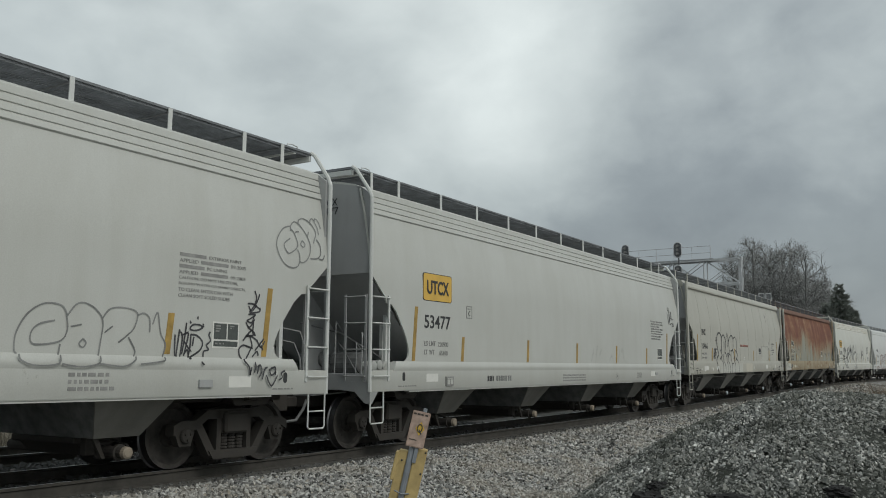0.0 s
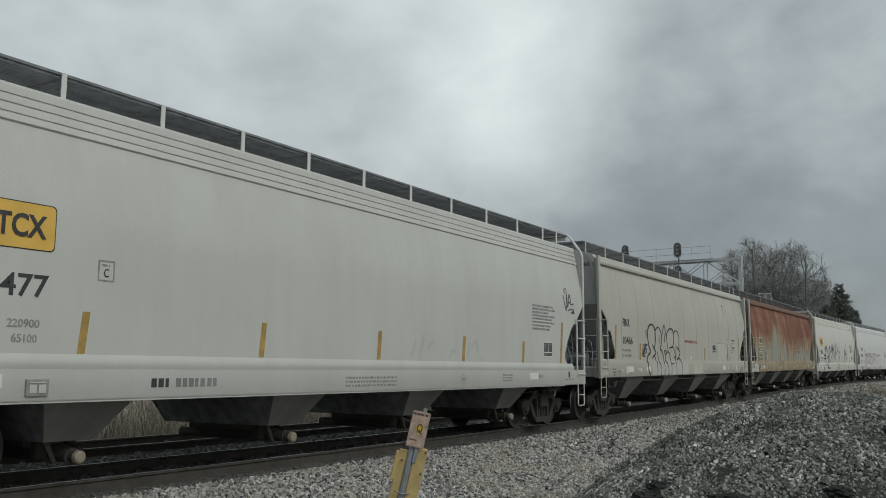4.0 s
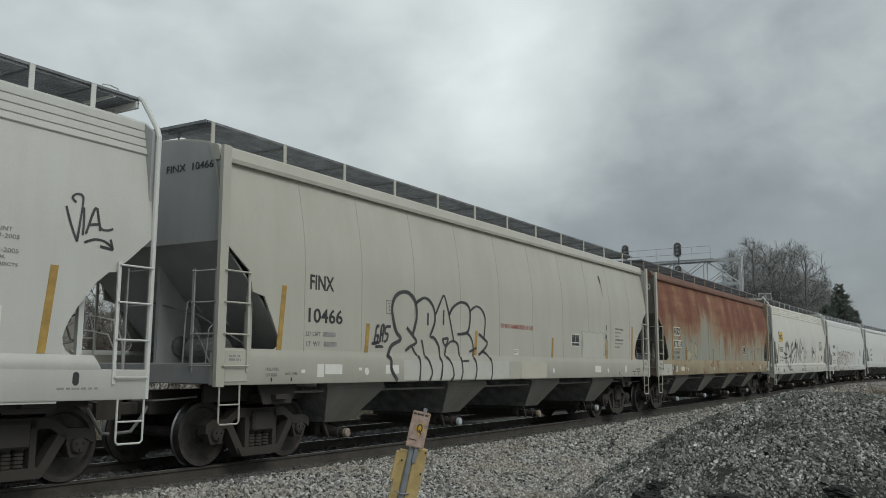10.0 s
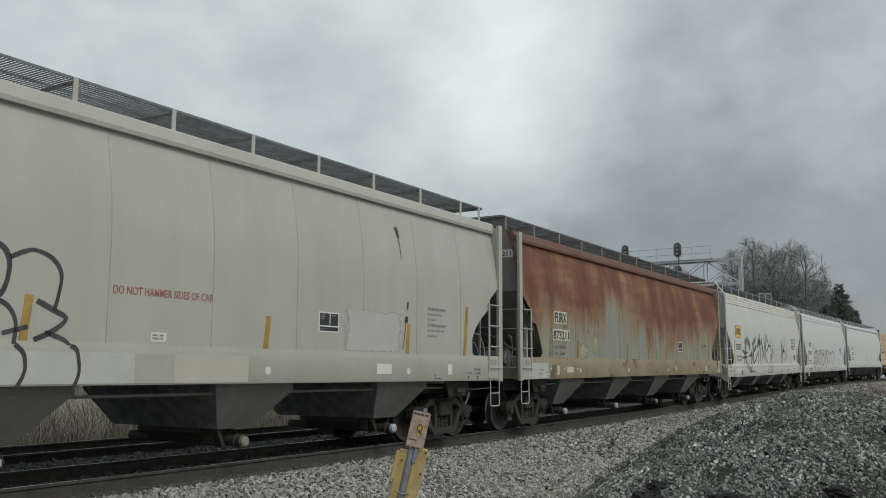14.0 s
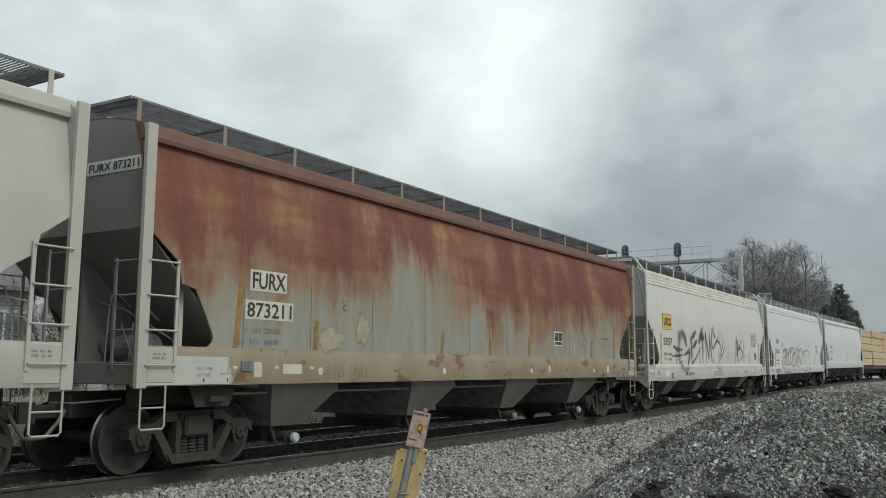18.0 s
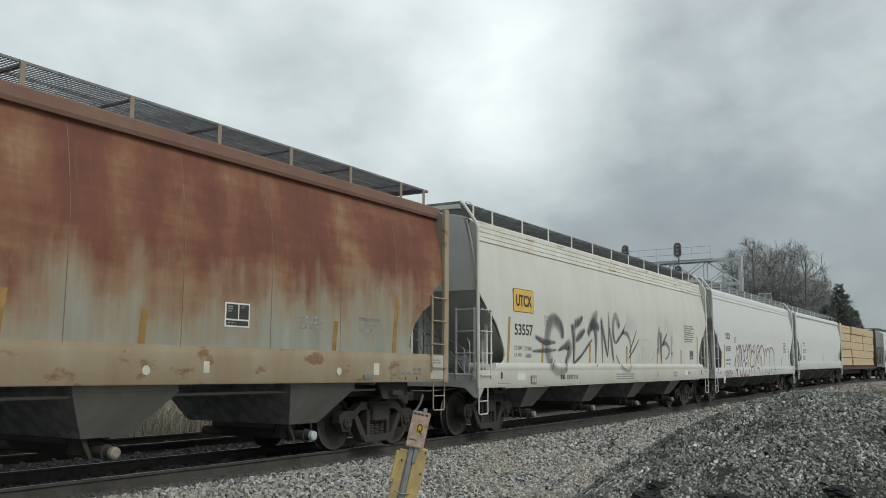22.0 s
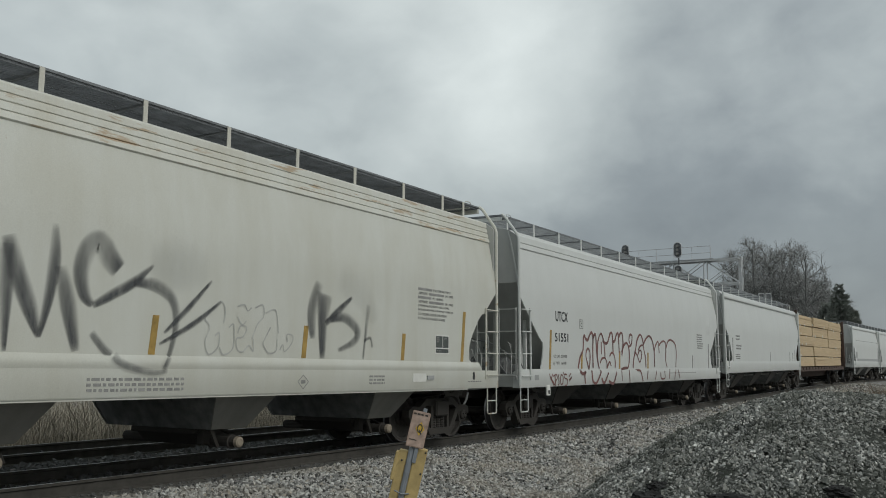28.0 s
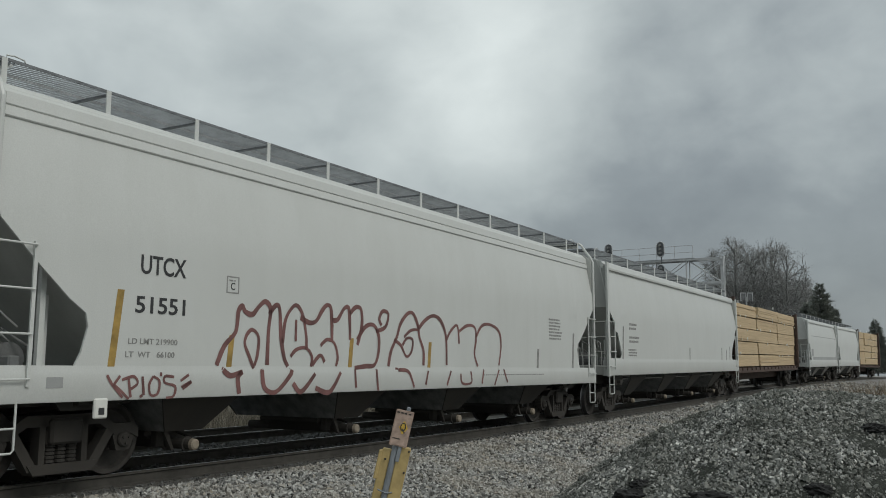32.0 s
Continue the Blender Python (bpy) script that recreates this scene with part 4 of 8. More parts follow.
SCRATCH = plain("rust_in_scratched_paint", (0.19, 0.13, 0.08), 0.85, 0.0, 0.4, 6.0)
SCRATCHES = {"J": [(0.9, 1, 0.9, 0.15, 0.5, 0, 0.1, 0.2)], "E": [(0.9, 1, 0.1, 1, 0.1, 0, 0.9, 0), (0.1, 0.5, 0.7, 0.5)], "S": [(0.9, 0.9, 0.4, 1, 0.1, 0.75, 0.8, 0.35, 0.6, 0, 0.1, 0.1)],
             "U": [(0.1, 1, 0.15, 0.2, 0.5, 0, 0.85, 0.2, 0.9, 1)], "A": [(0, 0, 0.5, 1, 1, 0), (0.25, 0.4, 0.75, 0.4)], "V": [(0, 1, 0.5, 0, 1, 1)]}


def scratch(car, text, x0, z0, w, h):
    """Letters scratched by hand into the dirt of the sill."""
    def draw():
        for i, ch in enumerate(text):
            for s in SCRATCHES.get(ch, ()):
                tilt = 0.02 * math.sin(i * 2.1)
                pts = [(x0 + i * w + a * w * 0.72, z0 + tilt + b * h) for a, b in zip(s[::2], s[1::2])]
                bm = bmesh.new()
                for a, b in zip(pts, pts[1:]):
                    ribbon(bm, [a, b], 0.008, 0.004, y=1.61)
                yield bm
    spray(car, "words scratched into the rusty sill", SCRATCH, draw)


def paint_notice(car, x0, x1, z0, z1):
    """The paint and cleaning notice: what is a trade name stays a bar."""
    rows = [(0.38, "EXTERIOR PAINT", 0.42, 0.93), (0.0, "APPLIED", 0.0, 0.27, 0.31, 0.72, "09-2005", 0.76, 1.0), (0.36, "PC LINING", 0.40, 0.70), (0.0, "APPLIED", 0.0, 0.27, 0.31, 0.72, "09-2005", 0.76, 1.0),
            (0.0, "CAUTION: DO NOT USE STEAM,", 0.0, 0.88), (0.0, "BOILING WATER OR SHARP OBJECTS", 0.0, 1.0), (0.0, "TO CLEAN. ENTER CAR WITH", 0.0, 0.80), (0.0, "CLEAN SOFT SOLED SHOES", 0.0, 0.76)]
    h, w = (z1 - z0) / len(rows), x1 - x0
    for i, r in enumerate(rows):
        a, b = z1 - (i + 1) * h + 0.22 * h, z1 - (i + 1) * h + 0.82 * h
        if r[0]:
            mark("stencil_bar", x0, x0 + r[0] * w, a, b, FADED, car)
        words(r[1], x0 + r[2] * w, a, x0 + r[3] * w, b, FADED, car)
        if len(r) > 4:
            mark("stencil_bar", x0 + r[4] * w, x0 + r[5] * w, a, b, FADED, car)
            words(r[6], x0 + r[7] * w, a, x0 + r[8] * w, b, FADED, car)


def lining_notice(car, x0, x1, z0, z1):
    """Lining and paint notice; makers' names and dates stay bars."""
    rows = ("INTERIOR LINING", "", "", "EXTERIOR PAINT", "", "")
    h = (z1 - z0) / len(rows)
    for i, text in enumerate(rows):
        z = z1 - (i + 1) * h
        if text:
            words(text, x0, z + 0.2 * h, x0 + 0.95 * (x1 - x0), z + 0.75 * h, FADED, car)
        else:
            small_print(x0, x0 + (0.9 - 0.3 * (i % 3 == 2)) * (x1 - x0), z + 0.15 * h, z + 0.8 * h, 1, FADED, car, 70 + i)


def touch_up(car, x0, x1, z0, z1, u0, u1, mat=None):
    """Fresh grey paint on the sill that thins out towards its ends (u0, u1)."""
    bm = bmesh.new()
    uv = bm.loops.layers.uv.verify()
    xs = [x0 + (x1 - x0) * k / 8 for k in range(9)]
    us = [max(0.0, min(1.0, 3.2 * min(u0 + k / 8, u1 + 1 - k / 8))) for k in range(9)]
    for k in range(8):
        f = bm.faces.new([bm.verts.new((x, -1.6145, z)) for x, z in ((xs[k], z0), (xs[k + 1], z0), (xs[k + 1], z1), (xs[k], z1))])
        for lp, u in zip(f.loops, (us[k], us[k + 1], us[k + 1], us[k])):
            lp[uv].uv = (u, 0)
    part("touched_up_paint", bm, mat or TOUCH_UP, car, "patch of fresh grey paint on the sill")


def round_mark(car, x, z, mat, r=0.06):
    bm = bmesh.new()
    lathe(bm, [(-1.617, 0.001), (-1.617, r), (-1.605, r)], "y", (x, 0, z), 14)
    part("round_sticker", bm, mat, car, "round white sticker on the sill")


def lift_marks(car):
    """Stencils for the lifting and jacking places at both ends of the sill, and the corner plates."""
    for text, x0, z0, x1, z1 in (("PULL HERE", -8.02, 1.345, -7.75, 1.388), ("LIFT HERE", -8.02, 1.264, -7.78, 1.307), ("JACK HERE", -7.61, 1.276, -7.33, 1.320),
                                 ("JACK HERE", 7.47, 1.276, 7.74, 1.315), ("PULL HERE", 7.82, 1.348, 8.09, 1.392), ("LIFT HERE", 7.82, 1.276, 8.09, 1.316)):
        words(text, x0, z0, x1, z1, FADED, car, face="sill", at=1.612, proud=0.004, bold=0.008)
    for x in (-7.90, -7.47, 7.60, 7.95):
        mark("stencil_tick", x - 0.012, x + 0.012, 1.19, 1.245, BLACK, car, y=1.612)
    for e in (-1, 1):
        a, b = sorted((e * 8.40, e * 8.84))
        bm = bmesh.new()
        box(bm, a, b, -1.622, -1.60, 1.19, 1.63, 0.01)
        p = part("corner_plate", bm, STONE, car, "grey corner plate on the sill")
        small_print(a + 0.08, b - 0.08, 1.47, 1.57, 2, FADED, p, 80 + e, y=1.622)


def side_patch(car, x0, x1, z0, z1, mat, label):
    """A coat of other paint on the side, torn at its edges."""
    bm = bmesh.new()
    uv = bm.loops.layers.uv.verify()
    n = 8
    grid = [[(x0 + (x1 - x0) * i / n, z0 + (z1 - z0) * k / n) for k in range(n + 1)] for i in range(n + 1)]
    vs = [[bm.verts.new((x, -side_y(z) - 0.005, z)) for x, z in row] for row in grid]
    us = [[min(1.0, -0.25 + 0.6 * min(i, n - i, 2 * k + 1, n - k)) for k in range(n + 1)] for i in range(n + 1)]
    for i in range(n):
        for k in range(n):
            q = ((i, k), (i + 1, k), (i + 1, k + 1), (i, k + 1))
            f = bm.faces.new([vs[a][b] for a, b in q])
            for lp, (a, b) in zip(f.loops, q):
                lp[uv].uv = (us[a][b], 0)
    part("paint_patch", bm, mat, car, label)


def sill_marks(car, st, seed, rows, mat=STICKER):
    """Stickers and stencils along the side sill."""
    y = 1.62 if st.round else 1.61
    for x0, x1, z0, z1 in rows:
        mark("sticker", x0, x1, z0, z1, mat, car, "pale sticker on the sill", y=y)


# sprayed strokes: width, then places along the car and up
BLACK_BUBBLES = [
    (0.075, [(-4.69, 1.17), (-4.87, 1.35), (-4.89, 1.52), (-4.99, 1.59), (-4.87, 1.77), (-4.59, 1.89), (-4.74, 2.03), (-4.85, 2.31), (-4.85, 2.49), (-4.74, 2.65), (-4.50, 2.73), (-4.28, 2.70), (-4.11, 2.55), (-4.08, 2.30), (-4.15, 2.10), (-4.21, 1.98)]),
    (0.06, [(-4.40, 2.10), (-4.21, 1.97), (-4.08, 1.85), (-4.30, 1.76), (-4.44, 1.69)]),
    (0.05, [(-4.23, 1.76), (-4.12, 1.65), (-3.98, 1.55), (-3.95, 1.39), (-3.98, 1.16)]),
    (0.06, [(-4.11, 2.55), (-3.99, 2.61), (-3.80, 2.67), (-3.61, 2.61), (-3.47, 2.46), (-3.45, 2.26), (-3.53, 2.10), (-3.61, 1.97), (-3.47, 1.94), (-3.31, 1.79), (-3.27, 1.57), (-3.19, 1.47), (-3.21, 1.27), (-3.26, 1.16)]),
]
BLACK_BUBBLES += [
    (0.05, [(-3.91, 1.90), (-3.86, 1.77), (-3.81, 1.60), (-3.66, 1.51), (-3.55, 1.31), (-3.64, 1.16)]),
    (0.05, [(-3.69, 2.40), (-3.70, 2.17)]),
    (0.05, [(-3.43, 2.38), (-3.27, 2.60), (-3.13, 2.76), (-3.01, 2.58), (-2.91, 2.34), (-2.79, 2.01), (-2.75, 1.89)]),
    (0.05, [(-3.13, 2.48), (-3.14, 2.20)]),
    (0.05, [(-3.18, 1.93), (-2.97, 1.94), (-3.08, 1.81), (-3.18, 1.93)]),
    (0.05, [(-3.10, 1.62), (-3.03, 1.80), (-2.82, 1.90), (-2.61, 1.85), (-2.55, 1.65), (-2.46, 1.52), (-2.42, 1.31), (-2.49, 1.16)]),
    (0.05, [(-3.10, 1.62), (-2.93, 1.54), (-2.80, 1.40), (-2.77, 1.23), (-2.88, 1.15)]),
]
BLACK_BUBBLES += [
    (0.06, [(-2.94, 2.38), (-2.79, 2.55), (-2.49, 2.67), (-2.22, 2.64), (-2.11, 2.48), (-2.14, 2.21), (-2.26, 2.08), (-2.61, 2.04)]),
    (0.05, [(-2.26, 2.08), (-2.09, 2.00), (-1.99, 1.83), (-2.00, 1.61), (-1.88, 1.49), (-1.86, 1.31), (-1.94, 1.14)]),
    (0.05, [(-2.11, 2.52), (-1.95, 2.60), (-1.81, 2.63), (-1.60, 2.56), (-1.48, 2.39), (-1.51, 2.12), (-1.55, 1.98)]),
    (0.06, [(-1.76, 2.08), (-1.53, 1.98), (-1.39, 1.90), (-1.54, 1.76), (-1.77, 1.65)]),
    (0.05, [(-1.64, 1.74), (-1.42, 1.67), (-1.23, 1.54), (-1.19, 1.31), (-1.25, 1.13)]),
    (0.04, [(-2.43, 1.52), (-2.17, 1.53)]),
    (0.05, [(-2.14, 1.71), (-1.85, 1.79)]),
]
BLACK_BUBBLES += [
    (0.05, [(-5.24, 2.09), (-5.31, 2.08), (-5.35, 1.95), (-5.38, 1.82), (-5.31, 1.82), (-5.27, 1.93), (-5.33, 1.92)]),
    (0.05, [(-5.23, 1.82), (-5.19, 2.00), (-5.17, 2.09), (-5.11, 2.11), (-5.13, 1.97), (-5.15, 1.83)]),
    (0.05, [(-5.21, 1.94), (-5.12, 1.96)]),
    (0.05, [(-4.90, 2.10), (-5.05, 2.08), (-5.07, 1.98), (-4.99, 1.96), (-5.02, 1.86), (-5.11, 1.83)]),
    (0.05, [(-5.46, 1.79), (-5.35, 1.80), (-5.23, 1.82)]),
    (0.05, [(-5.35, 1.74), (-5.23, 1.75), (-5.12, 1.74)]),
]
MAROON_BUBBLES = [
    (0.06, [(-5.52, 1.39), (-5.38, 1.66), (-5.17, 1.86), (-5.13, 2.14), (-5.05, 2.23), (-4.99, 2.15), (-4.84, 2.12), (-4.72, 2.23), (-4.58, 2.32), (-4.46, 2.22), (-4.49, 1.89), (-4.50, 1.40)]),
    (0.045, [(-4.78, 1.35), (-4.90, 1.55), (-4.98, 1.70), (-4.94, 1.83), (-4.83, 1.90), (-4.70, 1.80), (-4.71, 1.56), (-4.77, 1.39)]),
    (0.06, [(-4.48, 2.14), (-4.36, 2.27), (-4.26, 2.24), (-4.21, 1.82), (-4.13, 1.52), (-4.04, 1.38)]),
    (0.05, [(-4.17, 1.73), (-4.12, 2.07), (-3.97, 2.27), (-3.84, 2.30), (-3.70, 2.14), (-3.62, 1.84), (-3.61, 1.66)]),
    (0.04, [(-3.87, 2.09), (-3.87, 1.76)]),
]
MAROON_BUBBLES += [
    (0.045, [(-3.98, 1.53), (-3.84, 1.64), (-3.61, 1.66), (-3.47, 1.53), (-3.49, 1.38)]),
    (0.06, [(-3.77, 2.13), (-3.56, 2.06), (-3.39, 2.09), (-3.25, 2.25), (-3.14, 2.35), (-3.02, 2.33), (-2.98, 2.08), (-2.97, 1.81)]),
    (0.045, [(-3.26, 1.71), (-3.09, 1.81), (-2.90, 1.75), (-2.81, 1.54), (-2.85, 1.39)]),
    (0.05, [(-3.46, 1.40), (-3.32, 1.53), (-3.23, 1.55), (-3.15, 1.45)]),
    (0.06, [(-2.98, 2.13), (-2.83, 2.14), (-2.66, 2.33), (-2.53, 2.34), (-2.49, 2.06), (-2.48, 1.82)]),
    (0.06, [(-2.50, 2.25), (-2.34, 2.37), (-2.18, 2.34), (-2.15, 2.07), (-2.27, 1.74)]),
]
MAROON_BUBBLES += [
    (0.06, [(-2.28, 1.83), (-2.04, 2.06), (-1.79, 2.09), (-1.64, 1.90), (-1.65, 1.60), (-1.77, 1.41), (-2.02, 1.39), (-2.34, 1.36)]),
    (0.055, [(-1.73, 1.99), (-1.44, 2.08), (-1.35, 2.31), (-1.53, 2.35), (-1.63, 2.21), (-1.56, 2.10)]),
    (0.06, [(-1.33, 1.39), (-1.25, 1.66), (-1.07, 1.91), (-0.94, 2.17), (-0.70, 2.36), (-0.51, 2.35), (-0.36, 2.15), (-0.30, 1.94), (-0.15, 1.68), (-0.15, 1.41)]),
    (0.045, [(-1.16, 1.86), (-0.94, 1.77), (-0.74, 1.57), (-0.57, 1.67), (-0.54, 1.88), (-0.73, 1.90), (-0.88, 1.77)]),
    (0.045, [(-0.83, 1.92), (-0.60, 2.05), (-0.36, 2.07)]),
]
MAROON_BUBBLES += [
    (0.06, [(-0.36, 2.07), (-0.10, 2.26), (0.21, 2.36), (0.49, 2.27), (0.69, 1.97), (0.72, 1.42)]),
    (0.05, [(0.71, 1.91), (0.87, 2.09), (1.14, 2.21), (1.22, 1.85)]),
    (0.05, [(1.22, 2.10), (1.57, 2.23), (1.89, 2.20), (1.94, 1.95), (1.87, 1.65), (2.02, 1.40)]),
    (0.055, [(1.94, 2.01), (2.20, 2.25), (2.59, 2.29), (3.00, 2.16), (3.10, 1.85), (2.99, 1.42)]),
    (0.06, [(-5.42, 1.34), (-5.25, 1.25), (-5.03, 1.30), (-5.11, 1.22), (-5.07, 1.00)]),
    (0.06, [(-4.62, 1.34), (-4.55, 1.07), (-4.30, 1.01), (-3.99, 1.25), (-3.96, 1.34)]),
    (0.06, [(-3.92, 1.13), (-3.72, 1.00), (-3.39, 1.27)]),
    (0.06, [(-3.38, 1.05), (-3.02, 0.98), (-2.73, 1.29)]),
]
MAROON_BUBBLES += [
    (0.04, [(-2.34, 1.34), (-2.30, 1.03)]),
    (0.04, [(-1.71, 1.34), (-1.65, 0.97)]),
    (0.05, [(-1.11, 1.34), (-0.68, 1.29), (-0.48, 1.00)]),
    (0.04, [(0.01, 1.31), (-0.08, 1.05)]),
    (0.04, [(0.88, 1.31), (0.72, 1.03)]),
    (0.04, [(1.27, 1.25), (1.34, 1.06), (1.72, 1.07), (1.69, 1.30)]),
    (0.04, [(2.27, 1.34), (2.19, 1.04)]),
    (0.04, [(2.99, 1.34), (2.77, 1.00)]),
    (0.04, [(3.21, 1.34), (3.40, 1.05)]),
    (0.035, [(-6.12, 1.09), (-5.97, 1.18)]),
]
MAROON_TAG = [
    (0.036, [(-7.31, 1.27), (-7.23, 1.16), (-7.07, 1.00)]),
    (0.036, [(-7.12, 1.26), (-7.21, 1.15)]),
    (0.036, [(-7.22, 1.16), (-7.10, 1.08), (-6.98, 0.98)]),
    (0.036, [(-6.99, 1.22), (-6.95, 1.00)]),
    (0.036, [(-7.09, 1.21), (-6.92, 1.25), (-6.85, 1.17), (-6.95, 1.10)]),
    (0.036, [(-6.81, 1.00), (-6.77, 1.02)]),
    (0.036, [(-6.78, 1.25), (-6.75, 1.02)]),
    (0.036, [(-6.61, 1.25), (-6.67, 1.15), (-6.64, 1.02), (-6.53, 1.04), (-6.51, 1.19), (-6.61, 1.25)]),
    (0.036, [(-6.49, 1.30), (-6.49, 1.25)]),
    (0.036, [(-6.27, 1.24), (-6.42, 1.25), (-6.42, 1.17), (-6.25, 1.12), (-6.27, 1.00), (-6.39, 0.98)]),
    (0.036, [(-6.16, 1.19), (-6.02, 1.27)]),
    (0.036, [(-6.14, 1.11), (-5.98, 1.18)]),
]
SCUFFS = [
    [(0.90, 1.55, 0.06, 0.06), (1.04, 1.73, 0.06, 0.14), (1.11, 1.93, 0.06, 0.06)],
    [(1.21, 1.47, 0.06, 0.06), (1.32, 1.85, 0.06, 0.14), (1.37, 2.01, 0.06, 0.06)],
    [(2.22, 1.56, 0.06, 0.06), (2.43, 1.73, 0.06, 0.14), (2.50, 1.63, 0.06, 0.06)],
    [(2.93, 1.57, 0.06, 0.06), (3.02, 1.75, 0.06, 0.14), (3.10, 1.93, 0.06, 0.06)],
    [(1.49, 1.70, 0.06, 0.06), (1.59, 1.82, 0.06, 0.14), (1.71, 1.90, 0.06, 0.06)],
    [(3.16, 1.81, 0.06, 0.06), (3.30, 1.92, 0.06, 0.14), (3.46, 1.61, 0.06, 0.06), (3.72, 1.56, 0.06, 0.06)],
]
SMOKY_G = [
    [(-4.64, 2.10, 0.14, 0.90), (-4.71, 2.34, 0.22, 0.85), (-4.97, 2.50, 0.26, 0.75), (-5.23, 2.52, 0.26, 0.65), (-5.41, 2.39, 0.26, 0.60), (-5.52, 2.16, 0.26, 0.60), (-5.54, 1.91, 0.26, 0.55), (-5.46, 1.66, 0.26, 0.50), (-5.32, 1.48, 0.24, 0.50), (-5.07, 1.34, 0.18, 0.45), (-4.66, 1.33, 0.14, 0.50), (-4.45, 1.41, 0.09, 0.60)],
    [(-6.22, 2.12, 0.07, 0.90), (-5.84, 2.03, 0.11, 0.95), (-5.56, 2.00, 0.10, 0.95), (-5.05, 2.01, 0.06, 0.80)],
    [(-6.40, 1.78, 0.04, 0.70), (-5.74, 1.80, 0.08, 0.90), (-5.01, 1.83, 0.04, 0.80)],
]
SMOKY_G += [
    [(-4.95, 1.81, 0.05, 0.90), (-4.56, 1.91, 0.11, 0.95), (-4.26, 1.96, 0.23, 0.80), (-4.22, 1.83, 0.22, 0.80), (-4.35, 1.65, 0.14, 0.90), (-4.52, 1.46, 0.08, 0.90)],
]
SMOKY_E = [
    [(-3.98, 2.50, 0.23, 0.95), (-3.93, 2.18, 0.18, 0.95), (-3.93, 1.85, 0.13, 1.00), (-3.96, 1.51, 0.08, 1.00)],
    [(-3.87, 2.49, 0.18, 0.95), (-3.57, 2.57, 0.17, 0.90), (-3.31, 2.71, 0.07, 0.80)],
    [(-3.82, 2.07, 0.08, 0.95), (-3.50, 2.23, 0.17, 0.90), (-3.17, 2.38, 0.07, 0.80)],
    [(-4.00, 1.50, 0.07, 1.00), (-3.45, 1.72, 0.07, 0.95), (-2.97, 1.99, 0.07, 0.90), (-2.67, 2.15, 0.04, 0.80)],
]
SMOKY_T = [
    [(-3.00, 2.25, 0.15, 0.90), (-2.82, 2.44, 0.20, 0.85), (-2.52, 2.70, 0.24, 0.65), (-2.25, 2.90, 0.13, 0.30)],
    [(-2.82, 2.44, 0.16, 0.80), (-2.47, 2.56, 0.22, 0.85), (-2.16, 2.42, 0.14, 0.80)],
    [(-2.52, 2.55, 0.24, 0.90), (-2.42, 2.18, 0.17, 0.95), (-2.45, 1.76, 0.09, 1.00), (-2.48, 1.43, 0.05, 1.00)],
]
SMOKY_M = [
    [(-1.97, 1.52, 0.04, 0.95), (-1.98, 1.89, 0.08, 0.85), (-1.99, 2.25, 0.12, 0.75), (-2.01, 2.67, 0.12, 0.60)],
    [(-2.01, 2.76, 0.12, 0.60), (-1.88, 2.38, 0.15, 0.75), (-1.72, 2.02, 0.14, 0.85), (-1.58, 1.68, 0.05, 1.00)],
    [(-1.58, 1.68, 0.04, 1.00), (-1.49, 2.10, 0.09, 0.95), (-1.44, 2.55, 0.11, 0.70), (-1.46, 2.96, 0.06, 0.25)],
    [(-1.36, 2.49, 0.10, 0.40), (-1.24, 2.06, 0.15, 0.75), (-1.11, 1.54, 0.08, 0.95)],
]
SMOKY_S = [
    [(-0.58, 2.52, 0.17, 0.85), (-0.70, 2.63, 0.20, 0.60), (-0.86, 2.83, 0.19, 0.40), (-1.02, 2.73, 0.17, 0.50), (-1.10, 2.46, 0.15, 0.70), (-1.04, 2.20, 0.12, 0.80), (-0.92, 2.07, 0.06, 0.90)],
    [(-0.92, 2.07, 0.06, 0.90), (-0.65, 2.22, 0.09, 0.90), (-0.36, 2.39, 0.09, 0.90), (-0.07, 2.63, 0.03, 0.60)],
    [(-0.36, 2.39, 0.07, 0.90), (-0.03, 2.38, 0.12, 0.70), (0.25, 2.23, 0.11, 0.60), (0.33, 1.94, 0.08, 0.60), (0.26, 1.58, 0.06, 0.70), (0.14, 1.34, 0.05, 0.70)],
    [(-0.92, 1.76, 0.07, 0.60), (-0.72, 1.56, 0.08, 0.65), (-0.47, 1.40, 0.07, 0.60), (-0.09, 1.31, 0.06, 0.55), (0.19, 1.32, 0.04, 0.50)],
]
SMOKY_S += [
    [(0.91, 2.52, 0.03, 0.90), (0.49, 2.10, 0.06, 0.95), (0.14, 1.79, 0.03, 0.90)],
    [(1.09, 2.25, 0.03, 0.90), (0.60, 1.92, 0.06, 0.95), (0.07, 1.65, 0.03, 0.90)],
    [(-0.13, 2.66, 0.33, 0.10), (0.37, 2.67, 0.50, 0.12), (0.85, 2.65, 0.28, 0.05)],
]
